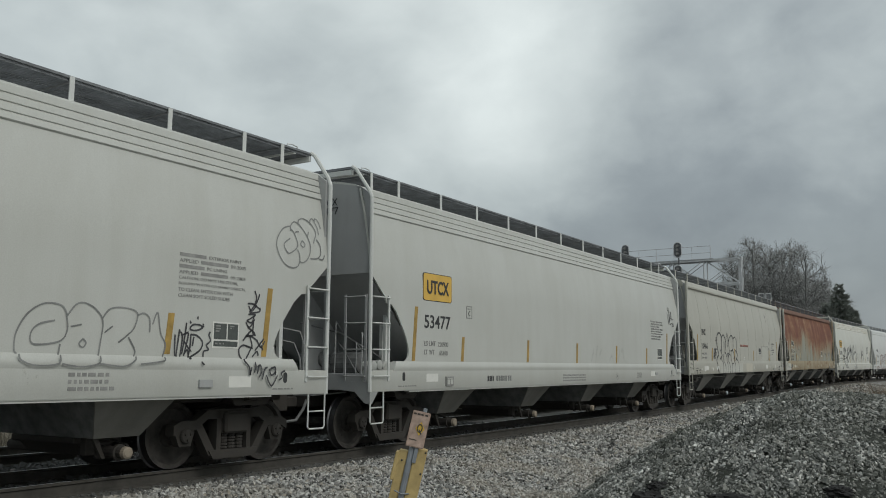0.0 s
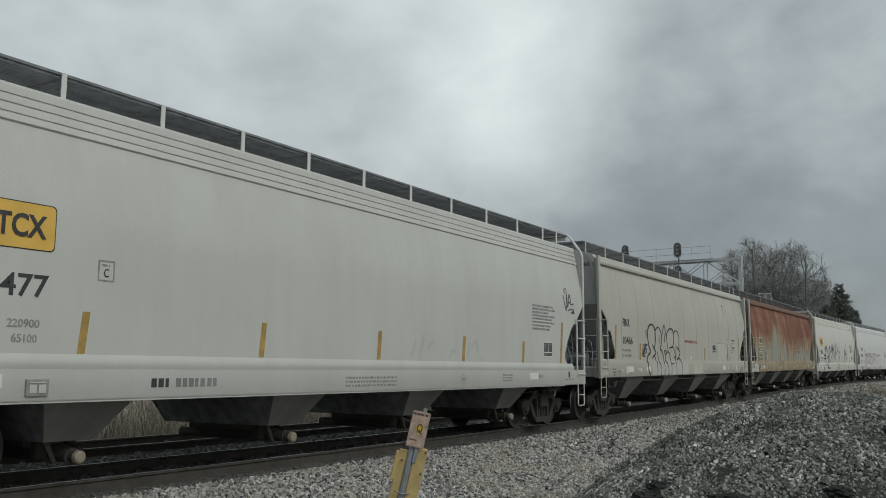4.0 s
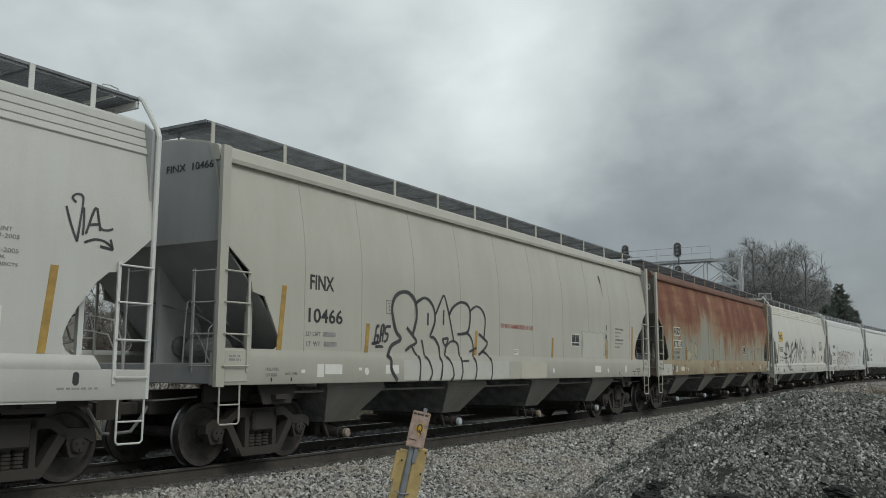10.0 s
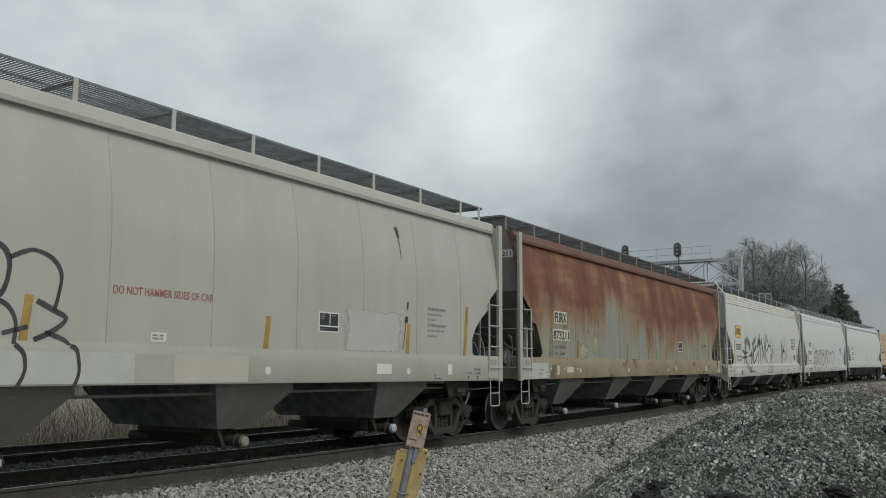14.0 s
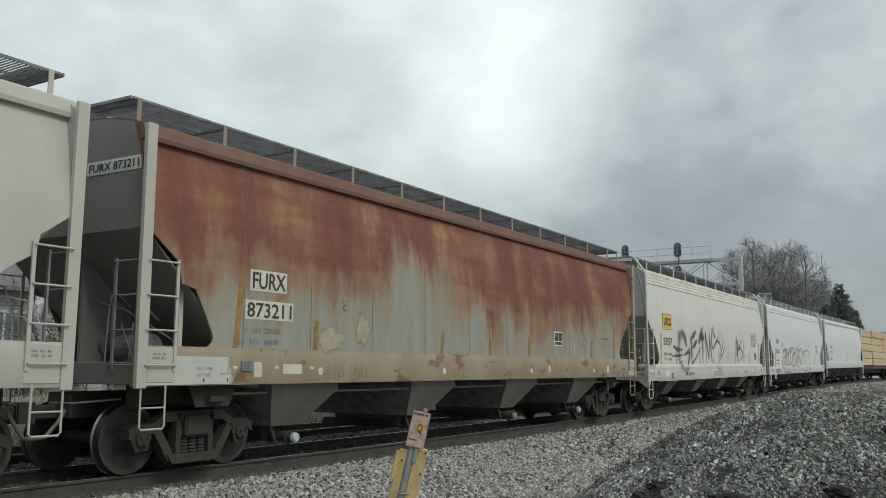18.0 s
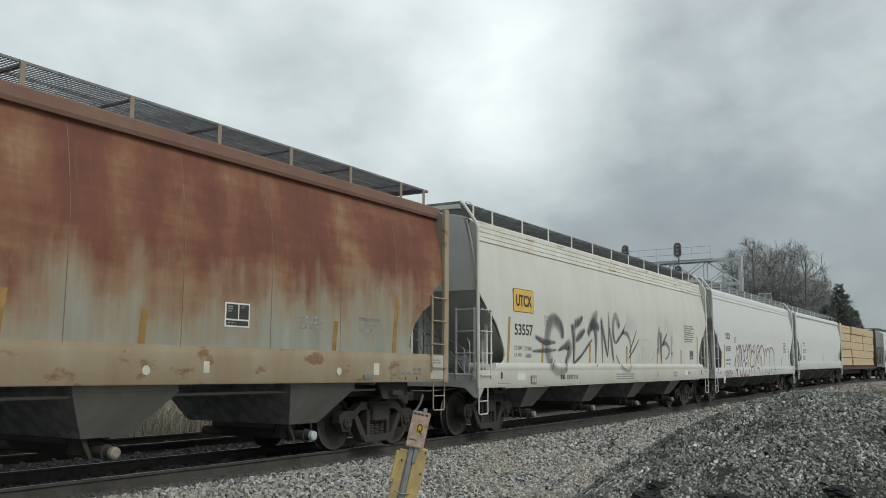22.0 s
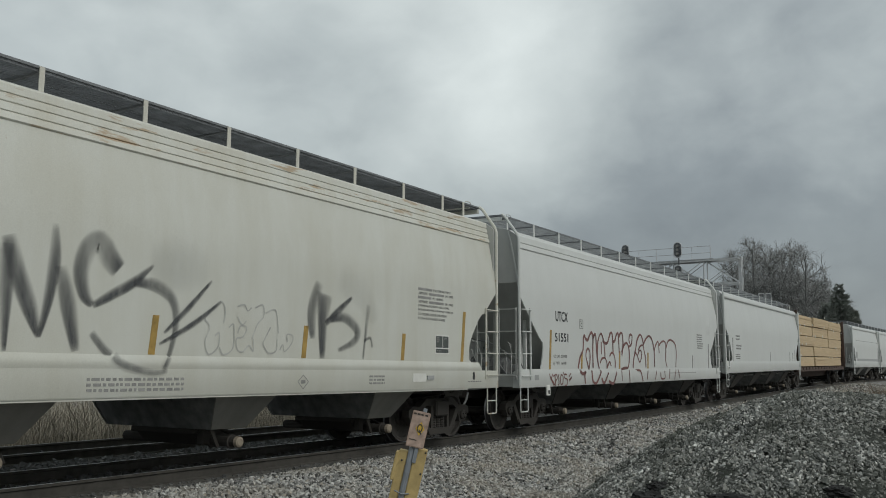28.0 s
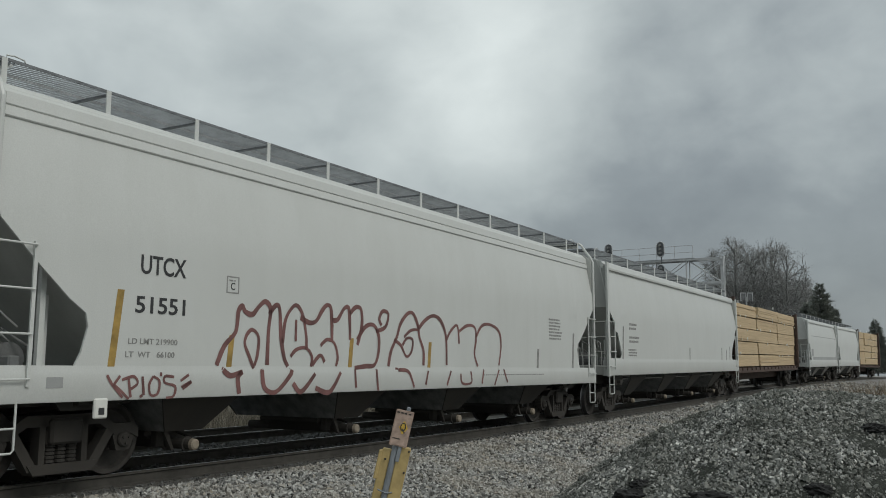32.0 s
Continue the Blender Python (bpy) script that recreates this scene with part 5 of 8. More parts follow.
SMOKY_B = [
    [(3.15, 2.70, 0.14, 0.35), (2.98, 2.25, 0.16, 0.70), (3.01, 1.82, 0.09, 0.85)],
    [(3.29, 2.53, 0.26, 0.55), (3.24, 2.17, 0.18, 0.90), (3.25, 1.52, 0.09, 0.95)],
    [(3.97, 2.52, 0.04, 0.90), (3.64, 2.29, 0.09, 0.90), (3.31, 2.06, 0.07, 0.90)],
    [(3.42, 2.13, 0.07, 0.90), (3.79, 2.18, 0.12, 0.70), (4.12, 1.99, 0.13, 0.60), (4.03, 1.80, 0.10, 0.60), (3.63, 1.65, 0.05, 0.70)],
    [(4.42, 2.43, 0.09, 0.20), (4.34, 1.86, 0.05, 0.60), (4.29, 1.52, 0.04, 0.60)],
    [(4.30, 1.82, 0.04, 0.60), (4.48, 1.88, 0.04, 0.60), (4.54, 1.72, 0.04, 0.60)],
]
SMOKY_B += [
    [(3.62, 2.83, 0.35, 0.08), (4.23, 2.60, 0.37, 0.08), (4.64, 2.16, 0.18, 0.12)],
]
CLOUD_TAG = [
    (0.022, [(0.81, 2.00), (0.90, 2.12), (1.08, 2.26), (1.17, 2.15), (1.15, 1.97)]),
    (0.022, [(0.81, 2.00), (0.90, 1.90), (0.83, 1.71), (0.90, 1.54), (1.06, 1.64), (1.08, 1.83), (1.00, 1.79)]),
    (0.022, [(1.09, 1.64), (1.17, 1.54), (1.34, 1.64), (1.34, 1.95), (1.25, 1.91)]),
    (0.022, [(1.40, 2.21), (1.53, 2.24), (1.60, 2.16), (1.67, 2.21)]),
    (0.022, [(1.41, 2.07), (1.50, 1.96), (1.58, 2.02)]),
    (0.022, [(1.42, 1.84), (1.47, 1.94), (1.59, 1.93), (1.53, 1.80), (1.40, 1.76), (1.43, 1.61), (1.54, 1.59)]),
    (0.022, [(1.54, 1.59), (1.65, 1.68), (1.73, 1.60), (1.73, 1.77)]),
]
CLOUD_TAG += [
    (0.022, [(1.75, 2.21), (1.90, 2.26), (1.92, 2.10), (1.80, 1.98), (1.70, 1.77)]),
    (0.022, [(1.96, 2.15), (2.14, 2.21), (2.20, 2.12), (2.24, 1.87)]),
    (0.022, [(2.07, 1.95), (1.96, 1.78), (1.93, 1.70), (2.05, 1.58), (2.20, 1.62), (2.22, 1.79)]),
    (0.022, [(2.28, 1.63), (2.34, 1.71), (2.38, 1.61), (2.52, 1.72), (2.56, 1.84), (2.43, 1.86), (2.44, 1.75)]),
]
GREY_BUBBLES = [
    (0.022, [(4.37, 1.94), (4.29, 2.05), (4.08, 2.06), (3.89, 1.94), (3.77, 1.73), (3.76, 1.55), (3.83, 1.43), (4.00, 1.38), (4.27, 1.40), (4.30, 1.62)]),
    (0.022, [(4.22, 1.88), (4.03, 1.83), (3.94, 1.73), (3.98, 1.61), (4.29, 1.65), (4.38, 1.78), (4.36, 1.94)]),
    (0.022, [(4.37, 1.94), (4.47, 2.07), (4.58, 2.10), (4.73, 2.04), (4.84, 1.90), (4.82, 1.64), (4.79, 1.41), (4.56, 1.37), (4.31, 1.40)]),
    (0.022, [(4.59, 1.69), (4.63, 1.64), (4.59, 1.59), (4.54, 1.63), (4.59, 1.69)]),
    (0.02, [(4.42, 1.82), (4.56, 1.85)]),
    (0.022, [(4.83, 1.93), (4.93, 2.05), (5.12, 2.08), (5.32, 2.03), (5.29, 1.85), (5.19, 1.75), (5.07, 1.66)]),
    (0.022, [(5.21, 1.73), (5.31, 1.58), (5.29, 1.45), (5.13, 1.38), (4.79, 1.41)]),
    (0.02, [(4.87, 1.77), (4.98, 1.85)]),
    (0.022, [(5.32, 1.99), (5.42, 2.03), (5.51, 1.97), (5.52, 1.80)]),
    (0.022, [(5.56, 1.90), (5.63, 2.05), (5.69, 1.80), (5.77, 1.66), (5.72, 1.45), (5.38, 1.41)]),
]
SMALL_BUBBLES = [
    (0.022, [(8.05, 3.50), (7.91, 3.45), (7.78, 3.31), (7.74, 3.16), (7.81, 3.01), (7.93, 2.90), (8.09, 2.87), (8.20, 2.91), (8.24, 3.01), (8.23, 3.10), (8.19, 3.16)]),
    (0.022, [(8.04, 3.31), (7.96, 3.26), (7.90, 3.20), (7.94, 3.12), (8.01, 3.08), (8.14, 3.15), (8.20, 3.22), (8.19, 3.30), (8.13, 3.41), (8.07, 3.46)]),
    (0.022, [(8.06, 3.43), (8.07, 3.51), (8.15, 3.58), (8.25, 3.56), (8.34, 3.49), (8.43, 3.39), (8.49, 3.27), (8.48, 3.14), (8.40, 3.02), (8.31, 2.97), (8.24, 2.98)]),
]
SMALL_BUBBLES += [
    (0.022, [(8.31, 3.31), (8.27, 3.25), (8.33, 3.21), (8.37, 3.26), (8.31, 3.31)]),
    (0.022, [(8.16, 3.41), (8.19, 3.43), (8.25, 3.44)]),
    (0.022, [(8.24, 3.54), (8.26, 3.62), (8.35, 3.66), (8.47, 3.64), (8.58, 3.57), (8.64, 3.47), (8.60, 3.37), (8.57, 3.30)]),
    (0.022, [(8.47, 3.47), (8.43, 3.37)]),
    (0.022, [(8.64, 3.37), (8.72, 3.29), (8.73, 3.15), (8.64, 3.07), (8.48, 3.05)]),
    (0.022, [(8.52, 3.59), (8.53, 3.66), (8.59, 3.69), (8.68, 3.57), (8.71, 3.45)]),
]
SMALL_BUBBLES += [
    (0.022, [(8.63, 3.65), (8.64, 3.70), (8.71, 3.68), (8.77, 3.56)]),
    (0.022, [(8.69, 3.07), (8.78, 3.07), (8.82, 3.14)]),
]
BLACK_SCRAWL = [
    (0.025, [(5.92, 1.79), (5.92, 1.64), (5.93, 1.52)]),
    (0.025, [(5.99, 1.86), (5.97, 1.71), (5.95, 1.51)]),
    (0.025, [(5.99, 1.84), (6.04, 1.76), (6.01, 1.51)]),
    (0.025, [(6.10, 1.95), (6.08, 1.78), (6.04, 1.54)]),
    (0.025, [(6.02, 1.78), (6.14, 1.83)]),
    (0.025, [(6.14, 1.82), (6.12, 1.71), (6.07, 1.52)]),
    (0.025, [(6.07, 1.71), (6.14, 1.63), (6.20, 1.58)]),
    (0.025, [(6.07, 1.54), (6.13, 1.60), (6.16, 1.48)]),
    (0.025, [(6.18, 1.81), (6.17, 1.63), (6.14, 1.48)]),
    (0.025, [(6.17, 1.80), (6.28, 1.79), (6.38, 1.71), (6.34, 1.60), (6.16, 1.50)]),
    (0.025, [(6.23, 1.77), (6.21, 1.65)]),
]
BLACK_SCRAWL += [
    (0.025, [(6.51, 1.85), (6.49, 1.80), (6.52, 1.73), (6.45, 1.67), (6.49, 1.61), (6.41, 1.59), (6.40, 1.52)]),
    (0.025, [(6.16, 1.89), (6.22, 1.93), (6.32, 1.93), (6.37, 1.90), (6.29, 1.86), (6.18, 1.86), (6.16, 1.89)]),
    (0.025, [(6.29, 2.04), (6.28, 2.00)]),
    (0.025, [(6.38, 1.95), (6.39, 1.90)]),
    (0.025, [(6.16, 1.98), (6.17, 1.94)]),
    (0.025, [(6.34, 1.45), (6.39, 1.41)]),
    (0.025, [(7.31, 2.46), (7.35, 2.36), (7.30, 2.24)]),
    (0.025, [(7.41, 2.42), (7.35, 2.29), (7.22, 2.16)]),
    (0.025, [(7.18, 2.27), (7.29, 2.27), (7.43, 2.20)]),
    (0.025, [(7.20, 2.24), (7.26, 2.17), (7.36, 2.26)]),
]
BLACK_SCRAWL += [
    (0.025, [(7.42, 2.23), (7.41, 2.17), (7.22, 2.14)]),
    (0.025, [(7.20, 2.12), (7.34, 2.12), (7.17, 2.03)]),
    (0.025, [(7.17, 2.03), (7.27, 2.01), (7.32, 2.12)]),
    (0.025, [(7.16, 2.01), (7.23, 1.94), (7.33, 2.06)]),
    (0.025, [(7.31, 2.04), (7.30, 1.87), (7.36, 1.83)]),
    (0.025, [(7.20, 1.94), (7.34, 1.85), (7.16, 1.81)]),
    (0.025, [(7.16, 1.81), (7.28, 1.91)]),
    (0.025, [(7.11, 1.75), (7.22, 1.83), (7.40, 1.76)]),
    (0.025, [(7.15, 1.69), (7.29, 1.67), (7.24, 1.83)]),
    (0.025, [(7.38, 1.77), (7.47, 1.67), (7.54, 1.76)]),
    (0.025, [(7.35, 1.62), (7.52, 1.79)]),
    (0.025, [(7.47, 1.70), (7.51, 1.63)]),
]
BLACK_SCRAWL += [
    (0.025, [(7.42, 1.55), (7.39, 1.61), (7.30, 1.53)]),
    (0.025, [(7.18, 1.50), (7.25, 1.61), (7.29, 1.67)]),
    (0.025, [(7.04, 1.64), (7.13, 1.69), (7.31, 1.65)]),
    (0.025, [(7.04, 1.64), (7.05, 1.56), (7.13, 1.46), (7.21, 1.39), (7.23, 1.28)]),
    (0.025, [(7.23, 1.28), (7.26, 1.39)]),
    (0.025, [(7.32, 1.46), (7.34, 1.39), (7.31, 1.31)]),
    (0.025, [(7.40, 1.42), (7.37, 1.30)]),
    (0.025, [(7.37, 1.39), (7.42, 1.42), (7.46, 1.35), (7.41, 1.25)]),
    (0.025, [(7.51, 1.37), (7.49, 1.28), (7.47, 1.22)]),
    (0.025, [(7.51, 1.37), (7.57, 1.39)]),
    (0.025, [(7.61, 1.37), (7.65, 1.28), (7.75, 1.33)]),
    (0.025, [(7.55, 1.28), (7.66, 1.13), (7.78, 1.28)]),
]
BLACK_SCRAWL += [
    (0.025, [(7.63, 1.37), (7.73, 1.39), (7.73, 1.28)]),
    (0.025, [(7.94, 1.35), (7.86, 1.31), (7.88, 1.25), (7.81, 1.21)]),
]
THIN_SCRAWL = [
    (0.03, [(7.82, 3.25), (7.77, 3.30), (7.82, 3.35), (7.89, 3.35), (7.91, 3.29), (7.87, 3.02), (7.84, 2.80)]),
    (0.03, [(7.69, 3.19), (7.75, 3.00), (7.84, 2.80)]),
    (0.03, [(7.92, 3.21), (7.92, 3.02), (7.91, 2.88)]),
    (0.03, [(7.95, 2.90), (8.08, 3.23), (8.14, 2.96)]),
    (0.03, [(7.98, 3.01), (8.13, 3.04)]),
    (0.03, [(8.10, 3.23), (8.14, 3.01), (8.23, 2.98), (8.32, 3.01)]),
    (0.03, [(7.94, 2.80), (8.07, 2.85), (8.19, 2.85), (8.28, 2.81), (8.33, 2.76)]),
    (0.03, [(8.33, 2.76), (8.15, 2.78)]),
    (0.03, [(8.33, 2.76), (8.29, 2.88)]),
]


def strokes(rows, st, grow=1.0, proud=0.006):
    """Sprays the strokes on the side, and where they run lower on the sill."""
    edge = st.sill_hi
    for width, pts in rows:
        bm = bmesh.new()
        runs = [[pts[0]]]
        for a, b in zip(pts, pts[1:]):
            if (a[1] < edge) != (b[1] < edge):
                t = (edge - a[1]) / (b[1] - a[1])
                m = (a[0] + t * (b[0] - a[0]), edge)
                runs[-1].append(m)
                runs.append([m])
            runs[-1].append(b)
        for r in runs:
            if len(r) > 1:
                low = min(p[1] for p in r) < edge - 0.01
                ribbon(bm, r, width * grow, proud, y=(1.645 if st.round else 1.612) if low else None)
        yield bm


def smoke(rows):
    """Soft strokes, each coat a little over the last; one that crosses on to the sill lies out there."""
    for k, pts in enumerate(rows):
        bm = bmesh.new()
        cut = next((i for i, p in enumerate(pts) if p[1] < 1.5), None)
        if cut and any(p[1] > 1.5 for p in pts[cut:]):
            back = next(i for i in range(cut, len(pts)) if pts[i][1] > 1.5)
            lo = [edge_point(pts[cut - 1], pts[cut])] + pts[cut:back] + [edge_point(pts[back - 1], pts[back])]
            smoky(bm, pts[:cut] + lo[:1], 0.004 + 0.001 * k)
            smoky(bm, lo, 0.003 + 0.001 * k, 1.645)
            smoky(bm, lo[-1:] + pts[back:], 0.004 + 0.001 * k)
        elif cut:
            m = edge_point(pts[cut - 1], pts[cut])
            smoky(bm, pts[:cut] + [m], 0.004 + 0.001 * k)
            smoky(bm, [m] + pts[cut:], 0.003 + 0.001 * k, 1.645)
        else:
            smoky(bm, pts, 0.004 + 0.001 * k)
        yield bm


def edge_point(a, b):
    t = (1.5 - a[1]) / (b[1] - a[1])
    return tuple(p + (q - p) * t for p, q in zip(a, b))


BRACKETS_A = [-8.38, -7.51] + [-5.99 + 1.50 * i for i in range(9)] + [7.4, 8.22]
BRACKETS_B = [-8.80 + 1.525 * i for i in range(12)] + [8.75]
CHUTES_A = (-5.50, -1.74, 1.90, 5.58)
CHUTES_B = (-5.60, -1.88, 1.88, 5.60)
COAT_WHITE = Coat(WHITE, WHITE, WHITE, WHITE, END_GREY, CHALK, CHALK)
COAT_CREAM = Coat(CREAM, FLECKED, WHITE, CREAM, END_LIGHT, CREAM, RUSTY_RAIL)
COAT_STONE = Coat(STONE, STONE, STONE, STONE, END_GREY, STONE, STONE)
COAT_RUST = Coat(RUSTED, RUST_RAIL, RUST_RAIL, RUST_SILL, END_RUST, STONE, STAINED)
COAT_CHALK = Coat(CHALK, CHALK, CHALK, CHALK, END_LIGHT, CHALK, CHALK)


def lift_slot(car, x):
    bm = bmesh.new()
    prism(bm, [(x + 0.042 * math.cos(a), 1.245 + 0.045 * math.sin(a) + (0.032 if math.sin(a) > 0 else -0.032)) for a in [2 * math.pi * k / 16 + 0.01 for k in range(16)]], "y", -1.624, -1.61)
    part("lift_slot", bm, BLACK, car)


def car_tagged_white():
    """The white car that leads."""
    c = covered_hopper("white covered hopper car with grey outline graffiti", BULGED, COAT_WHITE, 1.74, CHUTES_A, BRACKETS_A)
    spray(c, "grey sprayed bubble outlines", SPRAY_GREY, lambda: strokes(GREY_BUBBLES + SMALL_BUBBLES, BULGED, 0.95))
    spray(c, "black scrawled tag", SPRAY, lambda: strokes(BLACK_SCRAWL, BULGED))
    paint_notice(c, 5.94, 7.12, 2.26, 2.866)
    data_plate(c, 6.55, 7.035, 1.64, 1.99)
    strips(c, [(2.75, 0.49), (5.75, 0.52), (7.48, 0.98)], 1.54)
    small_print(4.42, 5.05, 1.08, 1.32, 3, FADED, c, 12, y=1.62)
    mark("sill_stain", 3.85, 4.1, 1.05, 1.38, PEEL, c, "tan stain on the sill", y=1.62)
    mark("sill_bracket", 6.325, 6.55, 1.12, 1.22, END_GREY, c, proud=0.03, y=1.62)
    sill_marks(c, BULGED, 1, [(6.86, 7.28, 1.112, 1.264)])
    lift_slot(c, 7.975)
    small_print(7.72, 8.29, 1.065, 1.105, 1, FADED, c, 13, y=1.62)


def car_yellow_panel(label, coat, centre, number, limit, weight, d=0.0):
    c = covered_hopper(label, BULGED, coat, centre, CHUTES_A, BRACKETS_A)
    yellow_panel(c, "UTCX", d - 7.33, d - 6.29, 2.63, 3.15)
    stencil(c, [(number, d - 7.27, 2.12, d - 6.34, 2.37, BLACK), ("LD LMT", d - 7.28, 1.80, d - 6.88, 1.89, FADED), (limit, d - 6.80, 1.79, d - 6.42, 1.88, FADED),
                ("LT  WT", d - 7.28, 1.64, d - 6.92, 1.73, FADED), (weight, d - 6.74, 1.63, d - 6.44, 1.72, FADED)])
    capacity_box(c, -5.67, -5.44, 2.37, 2.62)
    strips(c, [(-7.65, 0.98), (-5.89, 0.48), (-2.94, 0.49), (-0.09, 0.49), (2.76, 0.49), (5.39, 0.47), (7.44, 0.98)], 1.52)
    paint_notice(c, 5.93, 7.15, 2.255, 2.866)
    data_plate(c, 6.51, 7.005, 1.655, 2.01)
    sill_marks(c, BULGED, 2, [(-7.19, -6.78, 1.146, 1.291), (5.755, 6.18, 1.144, 1.293)])
    for x in (-7.93, 7.93):
        lift_slot(c, x)
    small_print(7.70, 8.28, 1.115, 1.155, 1, FADED, c, 27, y=1.62)
    spray(c, "stencilled diamond mark", FADED, lambda: [line([(2.795 - 0.12, 1.17), (2.795, 1.27)], 0.012, 0.004, y=1.62), line([(2.795, 1.27), (2.795 + 0.12, 1.17)], 0.012, 0.004, y=1.62),
                                                        line([(2.795 + 0.12, 1.17), (2.795, 1.06)], 0.012, 0.004, y=1.62), line([(2.795, 1.06), (2.795 - 0.12, 1.17)], 0.012, 0.004, y=1.62), line([(2.795 - 0.05, 1.165), (2.795 + 0.05, 1.17)], 0.05, 0.004, y=1.62)])
    small_print(4.46, 4.92, 1.10, 1.27, 3, FADED, c, 24, y=1.62)
    mark("sill_handle", 6.21, 6.43, 1.182, 1.254, END_GREY, c, proud=0.02, y=1.62)
    for x0, x1 in ((-4.83, -4.75), (-4.72, -4.64), (-4.61, -4.56), (-4.44, -4.36), (-4.33, -4.26), (-4.23, -4.15), (-4.12, -4.07), (-4.03, -3.96), (-3.91, -3.84), (-3.81, -3.75)):
        mark("stencil_bar", x0, x1, 1.125, 1.235, BLACK if x1 < -4.5 else SPRAY_GREY, c, y=1.62)
    p = mark("sill_bracket", -6.515, -6.25, 1.06, 1.235, FADED, c, "grey card holder on the sill", proud=0.03, y=1.62)
    for x0, x1, z0, z1 in ((-6.48, -6.395, 1.09, 1.18), (-6.37, -6.285, 1.09, 1.18), (-6.48, -6.285, 1.195, 1.21)):
        mark("card_slot", x0, x1, z0, z1, WHITE, p, y=1.652)
    small_print(-0.95, 0.5, 1.06, 1.25, 3, FADED, c, 22, y=1.62)
    small_print(-8.1, -7.5, 1.06, 1.10, 1, FADED, c, 23, y=1.62)
    words("UTCX", 0.40, 4.21, 0.85, 4.34, BLACK, c, face="end", at=-BULGED.half + 0.018)
    words(number, 0.38, 4.05, 0.87, 4.18, BLACK, c, face="end", at=-BULGED.half + 0.018)
    return c


def car_warm_grey():
    c = covered_hopper("dusty warm grey covered hopper car with black outline graffiti", SQUARE, COAT_STONE, 39.7, CHUTES_B, BRACKETS_B, False, pale=(-1.88, 5.60))
    stencil(c, [("FINX", -7.075, 2.585, -6.495, 2.81, BLACK), ("10466", -7.10, 2.075, -6.26, 2.297, BLACK), ("LD LMT", -7.15, 1.872, -6.80, 1.937, FADED), ("LT  WT", -7.14, 1.718, -6.81, 1.787, FADED)])
    mark("stencil_bar", -6.74, -6.43, 1.87, 1.94, FADED, c)
    mark("stencil_bar", -6.715, -6.40, 1.716, 1.79, FADED, c)
    spray(c, "black sprayed bubble letters and a small tag", SPRAY, lambda: strokes(BLACK_BUBBLES, SQUARE))
    words("DO NOT HAMMER SIDES OF CAR", -0.78, 2.24, 0.81, 2.338, RED_TEXT, c, bold=0.003)
    strips(c, [(-7.80, 0.95), (-5.66, 0.48), (-1.95, 0.5), (1.80, 0.47), (5.40, 0.52), (7.41, 0.96)], 1.64)
    data_plate(c, 3.01, 3.51, 1.93, 2.247, BLACK)
    capacity_box(c, -5.04, -4.84, 2.31, 2.55)
    small_print(4.60, 5.26, 1.90, 2.19, 4, FADED, c, 31)
    lining_notice(c, 6.12, 6.79, 1.93, 2.53)
    sill_marks(c, SQUARE, 3, [(-6.88, -6.72, 1.247, 1.445), (-6.685, -6.255, 1.288, 1.441), (-5.82, -5.73, 1.345, 1.391), (-5.05, -4.645, 1.29, 1.437), (4.54, 4.97, 1.284, 1.454), (6.83, 6.97, 1.274, 1.466), (-7.25, -7.16, 1.31, 1.36)])
    mark("side_sticker", -0.19, 0.05, 1.68, 1.797, STICKER, c, "small white sticker with print")
    small_print(-0.17, 0.03, 1.70, 1.78, 2, FADED, c, 34, y=1.605)
    for x in (-5.597, 1.90, 5.49):
        round_mark(c, x, 1.33, STICKER)
    mark("sill_bracket", 6.37, 6.58, 1.206, 1.289, END_GREY, c, proud=0.02, y=1.612)
    lift_marks(c)
    words("FINX  10466", 0.40, 4.16, 1.34, 4.27, BLACK, c, face="end", at=-SQUARE.half + 0.018)
    touch_up(c, -4.49, -0.42, 1.17, 1.53, 1.0, 1.0)
    touch_up(c, -0.42, 0.20, 1.17, 1.53, 1.0, 1.0, SOILED)
    touch_up(c, 0.20, 1.51, 1.17, 1.53, 1.0, 1.0, TOUCH_TAN)
    side_patch(c, 3.5, 5.4, 1.66, 2.40, TOUCH_PALE, "paler touched-up patch of the side")
    seams(c, SEAM)
    spray(c, "dark scuff mark", SPRAY, lambda: (line([(5.19, 3.89), (5.23, 3.80), (5.25, 3.70)], 0.09), line([(5.46, 2.56), (5.45, 2.42)], 0.05), line([(5.44, 2.30), (5.40, 2.18)], 0.09)))
    spray(c, "thin rusty run below a scuff", SCRATCH, lambda: (line([(5.25, 3.70), (5.27, 3.52), (5.28, 3.32)], 0.02), line([(5.40, 2.18), (5.36, 1.9), (5.31, 1.70)], 0.025)))


